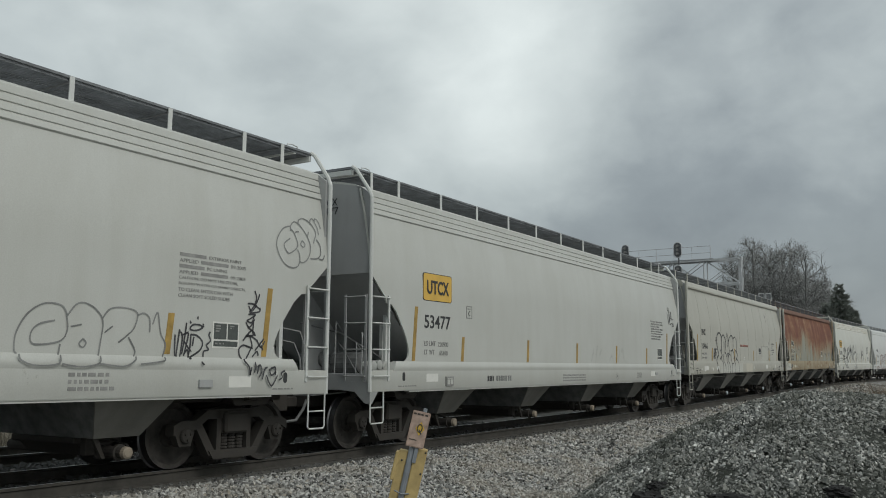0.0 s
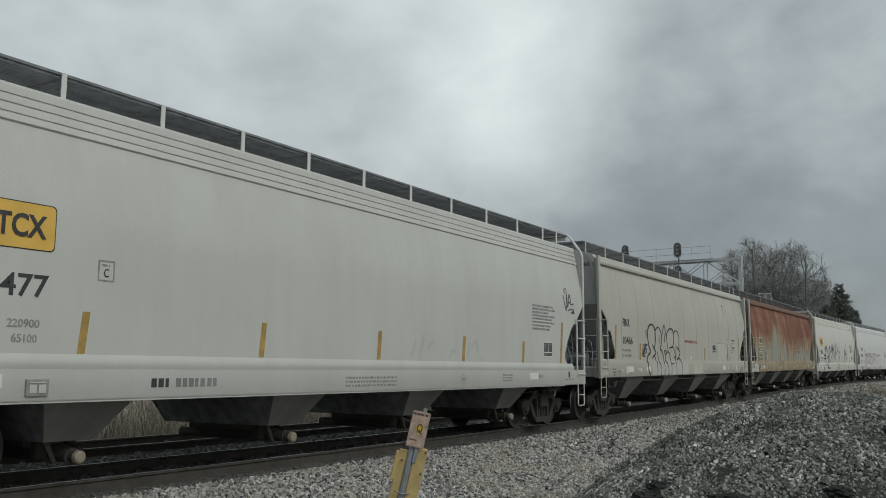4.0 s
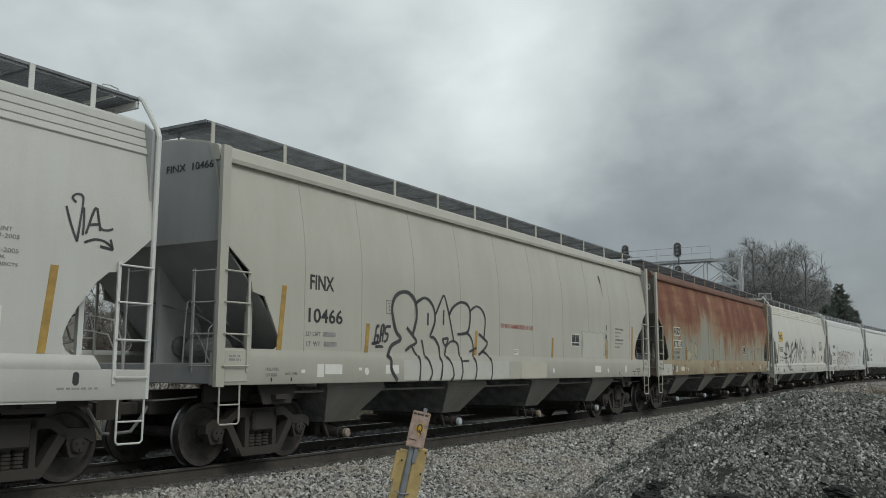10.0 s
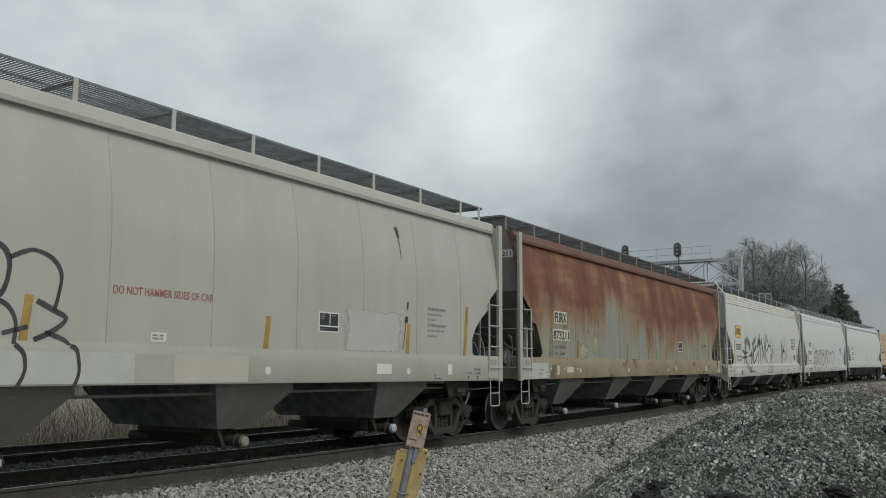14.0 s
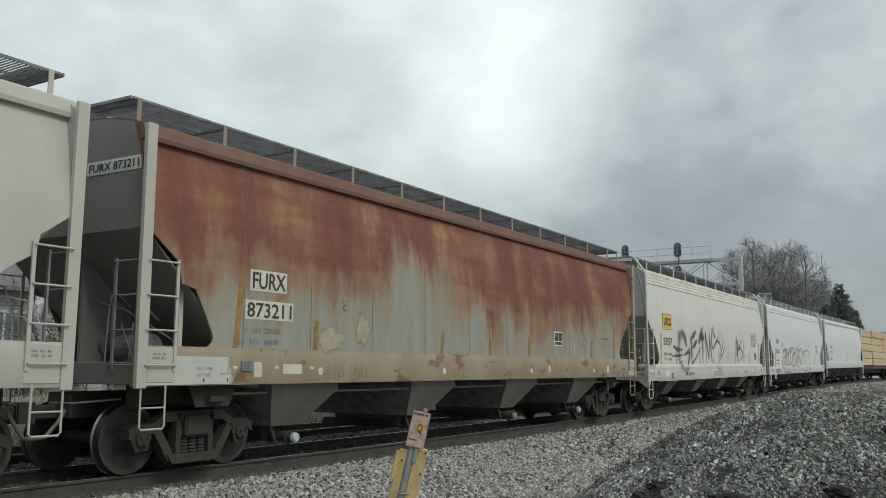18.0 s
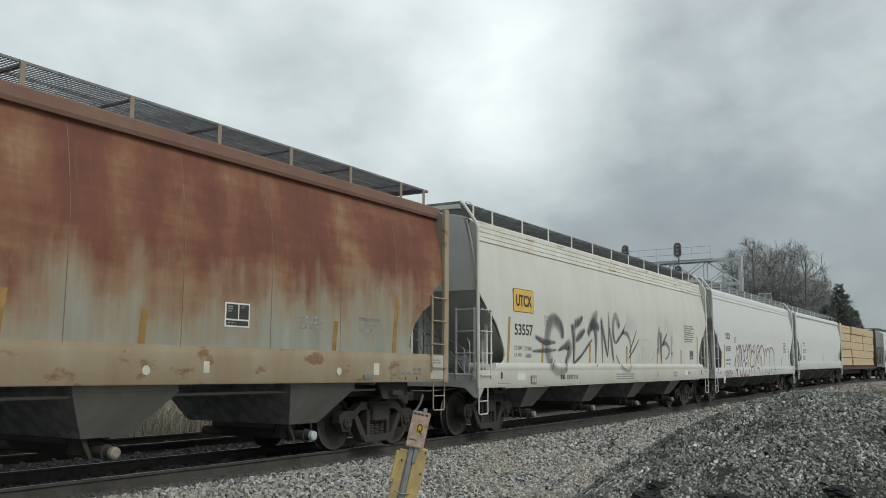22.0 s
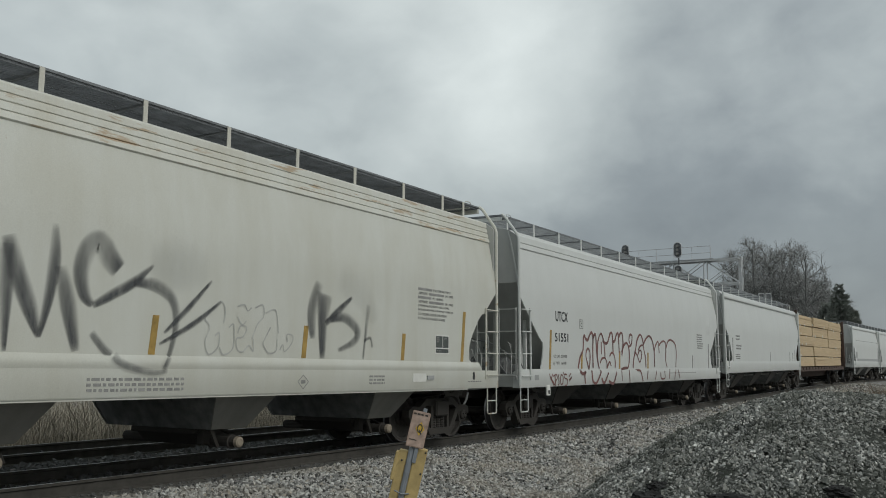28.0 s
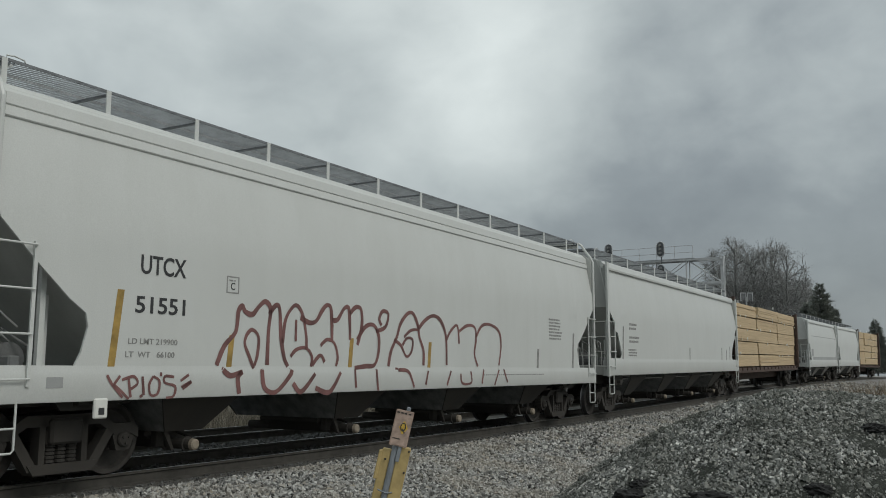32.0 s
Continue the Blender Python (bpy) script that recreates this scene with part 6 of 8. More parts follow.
def car_rusted():
    c = covered_hopper("rust-stained grey covered hopper car with white number patches", SQUARE, COAT_RUST, 58.53, CHUTES_B, BRACKETS_B, False, pale=(-5.60, -1.88, 5.60))
    for x0, x1, z0, z1 in ((-7.085, -6.315, 2.462, 2.762), (-7.165, -6.16, 2.06, 2.328)):
        mark("number_patch", x0, x1, z0, z1, PATCH, c, "white patch behind the lettering")
    for t, x0, z0, x1, z1 in (("FURX", -7.035, 2.495, -6.35, 2.728), ("873211", -7.13, 2.09, -6.205, 2.295)):
        words(t, x0, z0, x1, z1, BLACK, c, proud=0.0125, bold=0.007)
    stencil(c, [("LD LMT 220400", -7.23, 1.868, -6.43, 1.945, SPRAY_GREY), ("LT  WT   65600", -7.255, 1.703, -6.47, 1.785, SPRAY_GREY)])
    strips(c, [(-7.385, 0.94), (-5.69, 0.45), (-1.95, 0.44), (-0.04, 0.54), (1.83, 0.43), (5.55, 0.47), (7.18, 0.95)], 1.65, OCHRE)
    capacity_box(c, -5.03, -4.81, 2.24, 2.50)
    data_plate(c, 3.25, 3.72, 1.925, 2.26, BLACK)
    small_print(4.80, 5.40, 1.95, 2.18, 3, FADED, c, 41)
    words("EXTERIOR PAINT", 6.25, 2.155, 6.83, 2.215, FADED, c, bold=0.008)
    small_print(6.25, 6.75, 1.96, 2.13, 2, FADED, c, 42)
    sill_marks(c, SQUARE, 4, [(-7.37, -7.29, 1.366, 1.405), (-6.965, -6.807, 1.248, 1.461), (-6.53, -6.46, 1.367, 1.408), (-6.36, -5.945, 1.292, 1.433), (-5.75, -5.67, 1.36, 1.402), (6.65, 6.805, 1.275, 1.467), (2.9, 3.0, 1.3, 1.45)], PATCH)
    for x in (-5.50, -1.83, 1.97, 5.73):
        round_mark(c, x, 1.33, PATCH)
    lift_marks(c)
    mark("sill_bracket", -7.23, -6.995, 1.335, 1.474, SOOT_SHADE, c, proud=0.02, y=1.612)
    mark("sill_bracket", 6.37, 6.61, 1.196, 1.281, SOOT_SHADE, c, proud=0.02, y=1.612)
    for x0, z0, w, h, seed in ((-5.66, 1.58, 0.78, 0.46, 2), (-4.68, 1.68, 0.50, 0.66, 5)):
        bm = bmesh.new()
        pts = []
        for k in range(18):
            a = 2 * math.pi * k / 18
            r = 1 + 0.35 * noise.noise(Vector((math.cos(a) * 1.3, math.sin(a) * 1.3, seed)))
            pts.append((x0 + w / 2 + w / 2 * r * math.cos(a), z0 + h / 2 + h / 2 * r * math.sin(a)))
        uv = bm.loops.layers.uv.verify()
        mid = bm.verts.new((x0 + w / 2, -side_y(z0 + h / 2) - 0.006, z0 + h / 2))
        rim = [bm.verts.new((a, -side_y(b) - 0.006, b)) for a, b in pts]
        for k in range(18):
            f = bm.faces.new((mid, rim[k], rim[(k + 1) % 18]))
            for lp, u in zip(f.loops, (1.0, 0.0, 0.0)):
                lp[uv].uv = (u, 0)
        part("peeled_patch", bm, PEEL, c, "pale patch of peeled paint")
    seams(c, WELD_RUST)
    scratch(c, "JESUS SAVES", -5.40, 1.22, 0.105, 0.20)
    touch_up(c, -8.85, -7.30, 1.165, 1.525, 1.0, 0.0)
    for ob in c.children:
        if ob.name.split(".")[0] in ("corner_post", "ladder", "stirrup_step") and ob.data.vertices[0].co.x > 0:
            ob.material_slots[0].material = RUST_SILL
    p = mark("end_patch", 0, 0.01, 3.8, 3.81, STICKER, c, proud=0.0)
    p.data = p.data.copy()
    bm = bmesh.new()
    box(bm, -SQUARE.half + 0.012, -SQUARE.half + 0.03, -1.42, -0.36, 3.88, 4.06)
    bm.to_mesh(p.data)
    bm.free()
    words("FURX 873211", 0.41, 3.915, 1.38, 4.025, BLACK, c, face="end", at=-SQUARE.half + 0.008)


def car_maroon():
    # hopper sides take the bogies' dark brown, well below CHUTE
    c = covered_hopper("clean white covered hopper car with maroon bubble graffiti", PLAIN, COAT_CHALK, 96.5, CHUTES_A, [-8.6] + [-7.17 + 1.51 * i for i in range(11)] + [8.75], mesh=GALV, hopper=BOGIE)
    stencil(c, [("UTCX", -6.875, 2.52, -6.13, 2.765, BLACK), ("51551", -6.93, 2.03, -6.12, 2.24, BLACK), ("LD LMT 219900", -7.015, 1.645, -6.23, 1.718, FADED), ("LT  WT   66100", -7.05, 1.483, -6.27, 1.556, FADED)])
    capacity_box(c, -5.375, -5.13, 2.39, 2.63)
    spray(c, "maroon sprayed small tag on the sill", SPRAY_RED, lambda: strokes(MAROON_TAG, PLAIN))
    spray(c, "maroon sprayed bubble letters", SPRAY_RED, lambda: strokes(MAROON_BUBBLES, PLAIN, 1.3))
    strips(c, [(-7.30, 0.93), (-5.33, 0.44), (-2.52, 0.48), (0.0, 0.48)], 1.37)
    strips(c, [(5.0, 0.45), (7.2, 0.9)], 1.37, FADED)
    small_print(5.75, 6.6, 2.05, 2.6, 7, FADED, c, 51)
    mark("sill_socket", -8.11, -7.90, 1.13, 1.25, END_GREY, c, y=1.612)
    small_print(2.3, 5.4, 1.2, 1.24, 1, FADED, c, 52, y=1.61)
    bm = bmesh.new()
    box(bm, -7.47, -7.28, -1.63, -1.58, 0.765, 1.0, 0.015)
    part("jacking_eye", bm, STICKER, c, "white jacking pad below the sill")
    mark("jacking_hole", -7.415, -7.335, 0.81, 0.89, BLACK, c, proud=0.004, y=1.63)
    words("UTCX", 0.52, 4.27, 0.96, 4.395, BLACK, c, face="end", at=-PLAIN.half + 0.018)
    words("51551", 0.50, 4.11, 0.98, 4.235, BLACK, c, face="end", at=-PLAIN.half + 0.018)


def car_plain_white():
    # dark brown hopper sides here too, in the bogie colour
    c = covered_hopper("plain white covered hopper car with faded stencils", SQUARE, COAT_CHALK, 115.45, CHUTES_B, BRACKETS_B, mesh=GALV, hopper=BOGIE)
    small_print(-7.0, -6.1, 2.5, 2.75, 2, FADED, c, 61)
    small_print(-7.0, -6.0, 2.1, 2.35, 2, FADED, c, 62)
    small_print(-7.1, -6.2, 1.7, 1.95, 3, FADED, c, 63)
    strips(c, [(-7.7, 0.98), (0.2, 0.45), (5.6, 0.5), (6.5, 0.45), (7.2, 0.6)], 1.63, FADED)


def car_short(label, centre, half, patch):
    st = SHORT._replace(half=half, key="short%d" % int(half * 10))
    c = covered_hopper(label, st, COAT_CHALK, centre, (-2.2, 2.2), [-half + 0.5 + i * (2 * half - 1) / 7 for i in range(8)], False)
    if patch:
        mark("painted_patch", -half + 1.7, half - 0.3, 1.66, 3.35, END_GREY, c, "large grey painted-out patch")
        mark("painted_patch", -half + 1.2, -half + 2.0, 1.9, 2.4, END_GREY, c)
    return c


# ---- centre-beam car with lumber ----
def lumber():
    m, n, l, b = material("wrapped_sawn_lumber", 0.7)
    f = noise_node(n, l, 1.0, 4, 0.6, (0.6, 3, 22))
    g = noise_node(n, l, 1.3, 4, 0.6)
    c = mix_node(n, l, ramp_node(n, l, g, [(0.3, (0, 0, 0)), (0.8, (0.6,) * 3)]), ramp_node(n, l, f, [(0.3, (0.45, 0.335, 0.20)), (0.7, (0.62, 0.48, 0.30))]), (0.54, 0.43, 0.28))
    l.new(c, b.inputs["Base Color"])
    return m


LUMBER = lumber()
GIRDER = plain("dark_brown_car_frame", (0.075, 0.05, 0.04), 0.8, 0.0, 0.3, 4.0)


def bundle(bm, x0, x1, y0, y1, z0, z1, rnd):
    """A packet of boards: one block whose layers are parted by grooves and stand out unevenly."""
    n, lo, hi = 6, [], []
    for k in range(n):
        a, b = z0 + (z1 - z0) * k / n, z0 + (z1 - z0) * (k + 1) / n - 0.008
        j = rnd.uniform(-0.025, 0.025)
        lo += [(y0 + j, a), (y0 + j, b), (y0 + 0.012, b + 0.001), (y0 + 0.012, b + 0.007)]
        hi += [(y1 - j, a), (y1 - j, b), (y1 - 0.012, b + 0.001), (y1 - 0.012, b + 0.007)]
    prism(bm, lo[:-2] + hi[:-2][::-1], "x", x0, x1)


def lumber_car(centre, half):
    car = new("lumber_car")
    tagged(car, "brown centre-beam flat car stacked with yellow sawn lumber", "freight car", "cars of the train")
    rnd = random.Random(int(centre))
    bm = bmesh.new()
    box(bm, -half, half, -1.45, 1.45, 1.02, 1.26, 0.01)
    box(bm, -half + 2.2, half - 2.2, -0.5, 0.5, 0.62, 1.04, 0.02)
    for x in [-half + 0.6 + i * (2 * half - 1.2) / 16 for i in range(17)]:
        box(bm, x - 0.05, x + 0.05, -1.5, 1.5, 1.14, 1.30)
    part("deck", bm, GIRDER, car)
    for e in (-1, 1):
        bm = bmesh.new()
        x = e * (half - 0.10)
        box(bm, x - 0.09, x + 0.09, -1.5, 1.5, 1.2, 4.55, 0.02)
        for y in (-1.5, -0.5, 0.5, 1.5):
            box(bm, x - 0.13, x + 0.13, y - 0.06, y + 0.06, 1.2, 4.6)
        part("bulkhead", bm, GIRDER, car)
        bm = bmesh.new()
        st = SQUARE._replace(half=half)
        coupler(bm, st, e)
        part("coupler", bm, BOGIE, car)
    bm = bmesh.new()
    box(bm, -half + 0.2, half - 0.2, -0.04, 0.04, 1.25, 4.5)
    part("centre_beam", bm, GIRDER, car)
    packs = 3
    span = (2 * half - 0.6) / packs
    for row in range(5):
        z0 = 1.30 + row * 0.625
        for i in range(packs):
            for s in (-1, 1):
                bm = bmesh.new()
                x0 = -half + 0.3 + i * span + rnd.uniform(0, 0.08)
                y0, y1 = (0.10, 1.38 + rnd.uniform(-0.08, 0.05))
                bundle(bm, x0, x0 + span - rnd.uniform(0.05, 0.14), *((s * y1, s * y0) if s < 0 else (y0, y1)), z0 + rnd.uniform(0.012, 0.04), z0 + 0.60 + rnd.uniform(0.0, 0.02), rnd)
                part("lumber_packet", bm, LUMBER, car, "packet of yellow sawn boards")
    for i in range(30):
        x, z = rnd.uniform(-half + 0.5, half - 0.5), 1.3 + 0.625 * rnd.choice((1, 2, 3, 4, 4, 5)) + rnd.uniform(-0.12, 0.1)
        bm = bmesh.new()
        box(bm, x, x + rnd.uniform(0.06, 0.22), -1.445, -1.42, z, z + rnd.uniform(0.05, 0.14))
        part("packet_tag", bm, STICKER, car, "torn white wrap")
    wheels = bogie(car, -half + 1.6) + bogie(car, half - 1.6)
    CARS.append((car, wheels, centre, half - 1.6))


car_tagged_white()
c = car_yellow_panel("white covered hopper car with a yellow panel", COAT_WHITE, 20.70, "53477", "220900", "65100", 0.04)
spray(c, "thin black scrawled tag", SPRAY, lambda: strokes(THIN_SCRAWL, BULGED))
spray(c, "faint grey scuffs of a rubbed-off tag", SMOKE, lambda: smoke(SCUFFS))
car_warm_grey()
car_rusted()
w = car_yellow_panel("rust-flecked white covered hopper car with sprayed grey letters", COAT_CREAM, 77.65, "53557", "221100", "64900", 0.01)
for letter in (SMOKY_G, SMOKY_E, SMOKY_T, SMOKY_M, SMOKY_S, SMOKY_B):
    spray(w, "wide smoky grey sprayed letter", SMOKE, lambda: smoke(letter))
for ob in w.children:
    if ob.name.split(".")[0] in ("corner_post", "ladder", "stirrup_step") and ob.data.vertices[0].co.x > 0:
        ob.material_slots[0].material = FLECKED
spray(w, "faint grey outline tag", GHOST, lambda: strokes(CLOUD_TAG, BULGED))
car_maroon()
car_plain_white()
lumber_car(133.9, 9.45)
car_short("white covered hopper car with a painted-out grey patch", 154.3, 6.9, True)
car_short("short plain white covered hopper car", 167.6, 5.7, False)
lumber_car(180.0, 5.9)


# ---- ground ----
FW, RT = Vector((0.8425, 0.5387, 0)), Vector((0.5387, -0.8425, 0))


def spot(depth, side):
    """A place on the plan by its depth before the camera and its distance to the side."""
    return EYE.xy.to_3d() + FW * depth + RT * side


RIDGE = (spot(9.4, 3.75), spot(10.6, 7.2))


def mound(x, y):
    """Height of the dumped heap over the ground round it."""
    p, a, b = Vector((x, y, 0)), RIDGE[0], RIDGE[1]
    t = min(1, max(0, (p - a).dot(b - a) / (b - a).length_squared))
    d = (p - a.lerp(b, t)).length
    top = 1.70 - 0.18 * t
    n = noise.noise(Vector((x * 0.9, y * 0.9, 0.3))) * 0.16 + noise.noise(Vector((x * 2.6, y * 2.6, 5.3))) * 0.06
    return max(0.0, top - 0.60 * max(0.0, math.sqrt(d * d + 0.16) - 0.4) + n * min(1, d + 0.3))


def ground_z(x, y):
    c = along(x)
    d = c.y - y
    rise = c.z
    if d > 0:
        if d < 1.9:
            z = -0.185
        else:
            z = -0.185 - 0.11 * (min(d, 5.2) - 1.9)
            rise *= max(0.0, 1 - max(0, d - 3) / 60)
    else:
        e = -d
        z = -0.185 if e < 5.6 else -0.185 - 0.30 * min(1.6, e - 5.6) / 1.6 + 0.9 * min(1.0, max(0, e - 8.0) / 6)
    if abs(d) > 2.3 and not (-7 < d < 0):
        z += 0.035 * noise.noise(Vector((x * 0.6, y * 0.6, 0)))
    return z + rise + mound(x, y)


def ballast_material(name, light, dark, tan):
    m, n, l, b = material(name, 0.95)
    geo = n.new("ShaderNodeNewGeometry")
    c = ramp_node(n, l, geo.outputs["Random Per Island"], [(0.0, dark), (0.47, tuple((p + q) / 2 for p, q in zip(light, dark))), (0.85, light), (1.0, tan)])
    f = noise_node(n, l, 30, 4)
    c = mix_node(n, l, 0.5, c, ramp_node(n, l, f, [(0.3, (0.55,) * 3), (0.7, (1, 1, 1))]), "MULTIPLY")
    g = noise_node(n, l, 0.8, 4)
    c = mix_node(n, l, ramp_node(n, l, g, [(0.45, (0, 0, 0)), (0.65, (0.45,) * 3)]), c, tan)
    l.new(c, b.inputs["Base Color"])
    return m


def spoil_material():
    """Broken stone of mixed greys, dusted in patches with dark greenish dirt."""
    m, n, l, b = material("dirty_dumped_stone", 0.9)
    geo = n.new("ShaderNodeNewGeometry")
    c = ramp_node(n, l, geo.outputs["Random Per Island"], [(0.0, (0.07, 0.073, 0.068)), (0.35, (0.18, 0.186, 0.172)), (0.6, (0.29, 0.297, 0.283)),
                                                          (0.8, (0.42, 0.415, 0.375)), (0.93, (0.56, 0.565, 0.54)), (1.0, (0.76, 0.76, 0.72))])
    f = noise_node(n, l, 45, 4)
    c = mix_node(n, l, 0.5, c, ramp_node(n, l, f, [(0.3, (0.55,) * 3), (0.7, (1, 1, 1))]), "MULTIPLY")
    g = noise_node(n, l, 1.3, 5, 0.65)
    c = mix_node(n, l, ramp_node(n, l, g, [(0.42, (0, 0, 0)), (0.64, (0.72,) * 3)]), c, (0.062, 0.066, 0.052))
    l.new(c, b.inputs["Base Color"])
    return m


def ground_material():
    m, n, l, b = material("gravelly_soil", 0.95)
    f = noise_node(n, l, 14, 8, 0.7)
    v = n.new("ShaderNodeTexVoronoi")
    tc = n.new("ShaderNodeTexCoord")
    l.new(tc.outputs["Object"], v.inputs["Vector"])
    v.inputs["Scale"].default_value = 16
    c = mix_node(n, l, 0.6, ramp_node(n, l, f, [(0.3, (0.10, 0.095, 0.085)), (0.7, (0.32, 0.31, 0.28))]), v.outputs["Color"], "OVERLAY")
    hue = n.new("ShaderNodeHueSaturation")
    hue.inputs["Saturation"].default_value = 0.18
    l.new(c, hue.inputs["Color"])
    g = noise_node(n, l, 0.35, 4)
    c = mix_node(n, l, ramp_node(n, l, g, [(0.45, (0, 0, 0)), (0.7, (0.6,) * 3)]), hue.outputs[0], (0.22, 0.19, 0.14))
    l.new(c, b.inputs["Base Color"])
    bump_node(n, l, b, v.outputs["Distance"], 0.9, 0.04)
    return m


SOIL = ground_material()
BALLAST = ballast_material("crushed_limestone", (0.56, 0.558, 0.53), (0.036, 0.036, 0.034), (0.33, 0.295, 0.24))
OILY = ballast_material("oily_track_stone", (0.125, 0.127, 0.122), (0.080, 0.082, 0.082), (0.11, 0.107, 0.10))
HEAP = plain("gritty_dark_soil", (0.026, 0.029, 0.023), 0.95, 0.0, 0.8, 40.0, 1.0)
DIRT = plain("black_wet_dirt", (0.085, 0.081, 0.071), 0.95, 0.0, 0.5, 6.0, 0.6)
SPOIL = spoil_material()


def axis(stops):
    """Sample positions with a step for each stretch: (to, step)."""
    at, out = stops[0], [stops[0]]
    for to, step in stops[1:]:
        while at < to - 1e-6:
            at = min(to, at + step)
            out.append(at)
    return out


def ground():
    xs = axis([-1500, (-200, 260), (-20, 30), (2, 2), (24, 0.3), (60, 2), (240, 10), (600, 60), (3000, 600)])
    ys = axis([-1500, (-200, 260), (-40, 40), (-14, 2), (-2, 0.3), (10, 0.8), (40, 5), (200, 40), (3000, 700)])
    vs = [(x, y, ground_z(x, y)) for x in xs for y in ys]
    k = len(ys)
    fs = [(i * k + j, (i + 1) * k + j, (i + 1) * k + j + 1, i * k + j + 1) for i in range(len(xs) - 1) for j in range(k - 1)]
    me = bpy.data.meshes.new("ground")
    me.from_pydata(vs, [], fs)
    me.materials.append(SOIL)
    me.materials.append(DIRT)
    me.materials.append(HEAP)
    def kind(x, y):
        if mound(x, y) > 0.10:
            return 2
        d = along(x).y - y
        return 1 if 1.2 < d < (4.5 if x < 9 else 7.0) and 4.2 < x < 31 else 0
    me.polygons.foreach_set("material_index", [kind(*vs[f[0]][:2]) for f in fs])
    smooth(me)
    tagged(new("ground", me), "grey gravelly soil beside the railway", "ground", kind="structure")


ground()


def stones(name, places, sizes, mat, label, category, seed, small=False):
    """Many broken stones in one mesh, each an uneven eight-cornered block."""
    rng = np.random.default_rng(seed)
    cube = np.array([(a, b, c) for a in (-1, 1) for b in (-1, 1) for c in (-1, 1)]) * 0.62
    tri = np.array([(0, 1, 3), (0, 3, 2), (4, 6, 7), (4, 7, 5), (0, 4, 5), (0, 5, 1), (2, 3, 7), (2, 7, 6), (0, 2, 6), (0, 6, 4), (1, 5, 7), (1, 7, 3)])
    if small:
        cube = np.array([(1, 0, 0), (-1, 0, 0), (0, 1, 0), (0, -1, 0), (0, 0, 1), (0, 0, -1)]) * 0.95
        tri = np.array([(0, 2, 4), (2, 1, 4), (1, 3, 4), (3, 0, 4), (2, 0, 5), (1, 2, 5), (3, 1, 5), (0, 3, 5)])
    n, nv, nt = len(places), len(cube), len(tri)
    v = (cube[None] + rng.uniform(-0.42, 0.42, (n, nv, 3)) * (0.75 if small else 1.0)) * rng.uniform(0.55, 1.2, (n, 1, 3))
    q = rng.normal(size=(n, 4))
    q /= np.linalg.norm(q, axis=1, keepdims=True)
    w, x, y, z = q.T
    rot = np.stack([1 - 2 * (y * y + z * z), 2 * (x * y - z * w), 2 * (x * z + y * w), 2 * (x * y + z * w), 1 - 2 * (x * x + z * z), 2 * (y * z - x * w),
                    2 * (x * z - y * w), 2 * (y * z + x * w), 1 - 2 * (x * x + y * y)], 1).reshape(n, 3, 3)
    v = np.einsum("nij,nkj->nki", rot, v) * np.asarray(sizes)[:, None, None] * 0.72 + np.asarray(places)[:, None]
    f = (tri[None] + nv * np.arange(n)[:, None, None]).reshape(-1)
    me = bpy.data.meshes.new(name)
    me.vertices.add(n * nv)
    me.vertices.foreach_set("co", v.astype(np.float32).ravel())
    me.loops.add(len(f))
    me.loops.foreach_set("vertex_index", f.astype(np.int32))
    me.polygons.add(n * nt)
    me.polygons.foreach_set("loop_start", np.arange(0, n * nt * 3, 3, dtype=np.int32))
    me.materials.append(mat)
    me.update(calc_edges=True)
    me.validate()
    me.shade_flat()
    return tagged(new(name, me), label, category, kind="stuff")


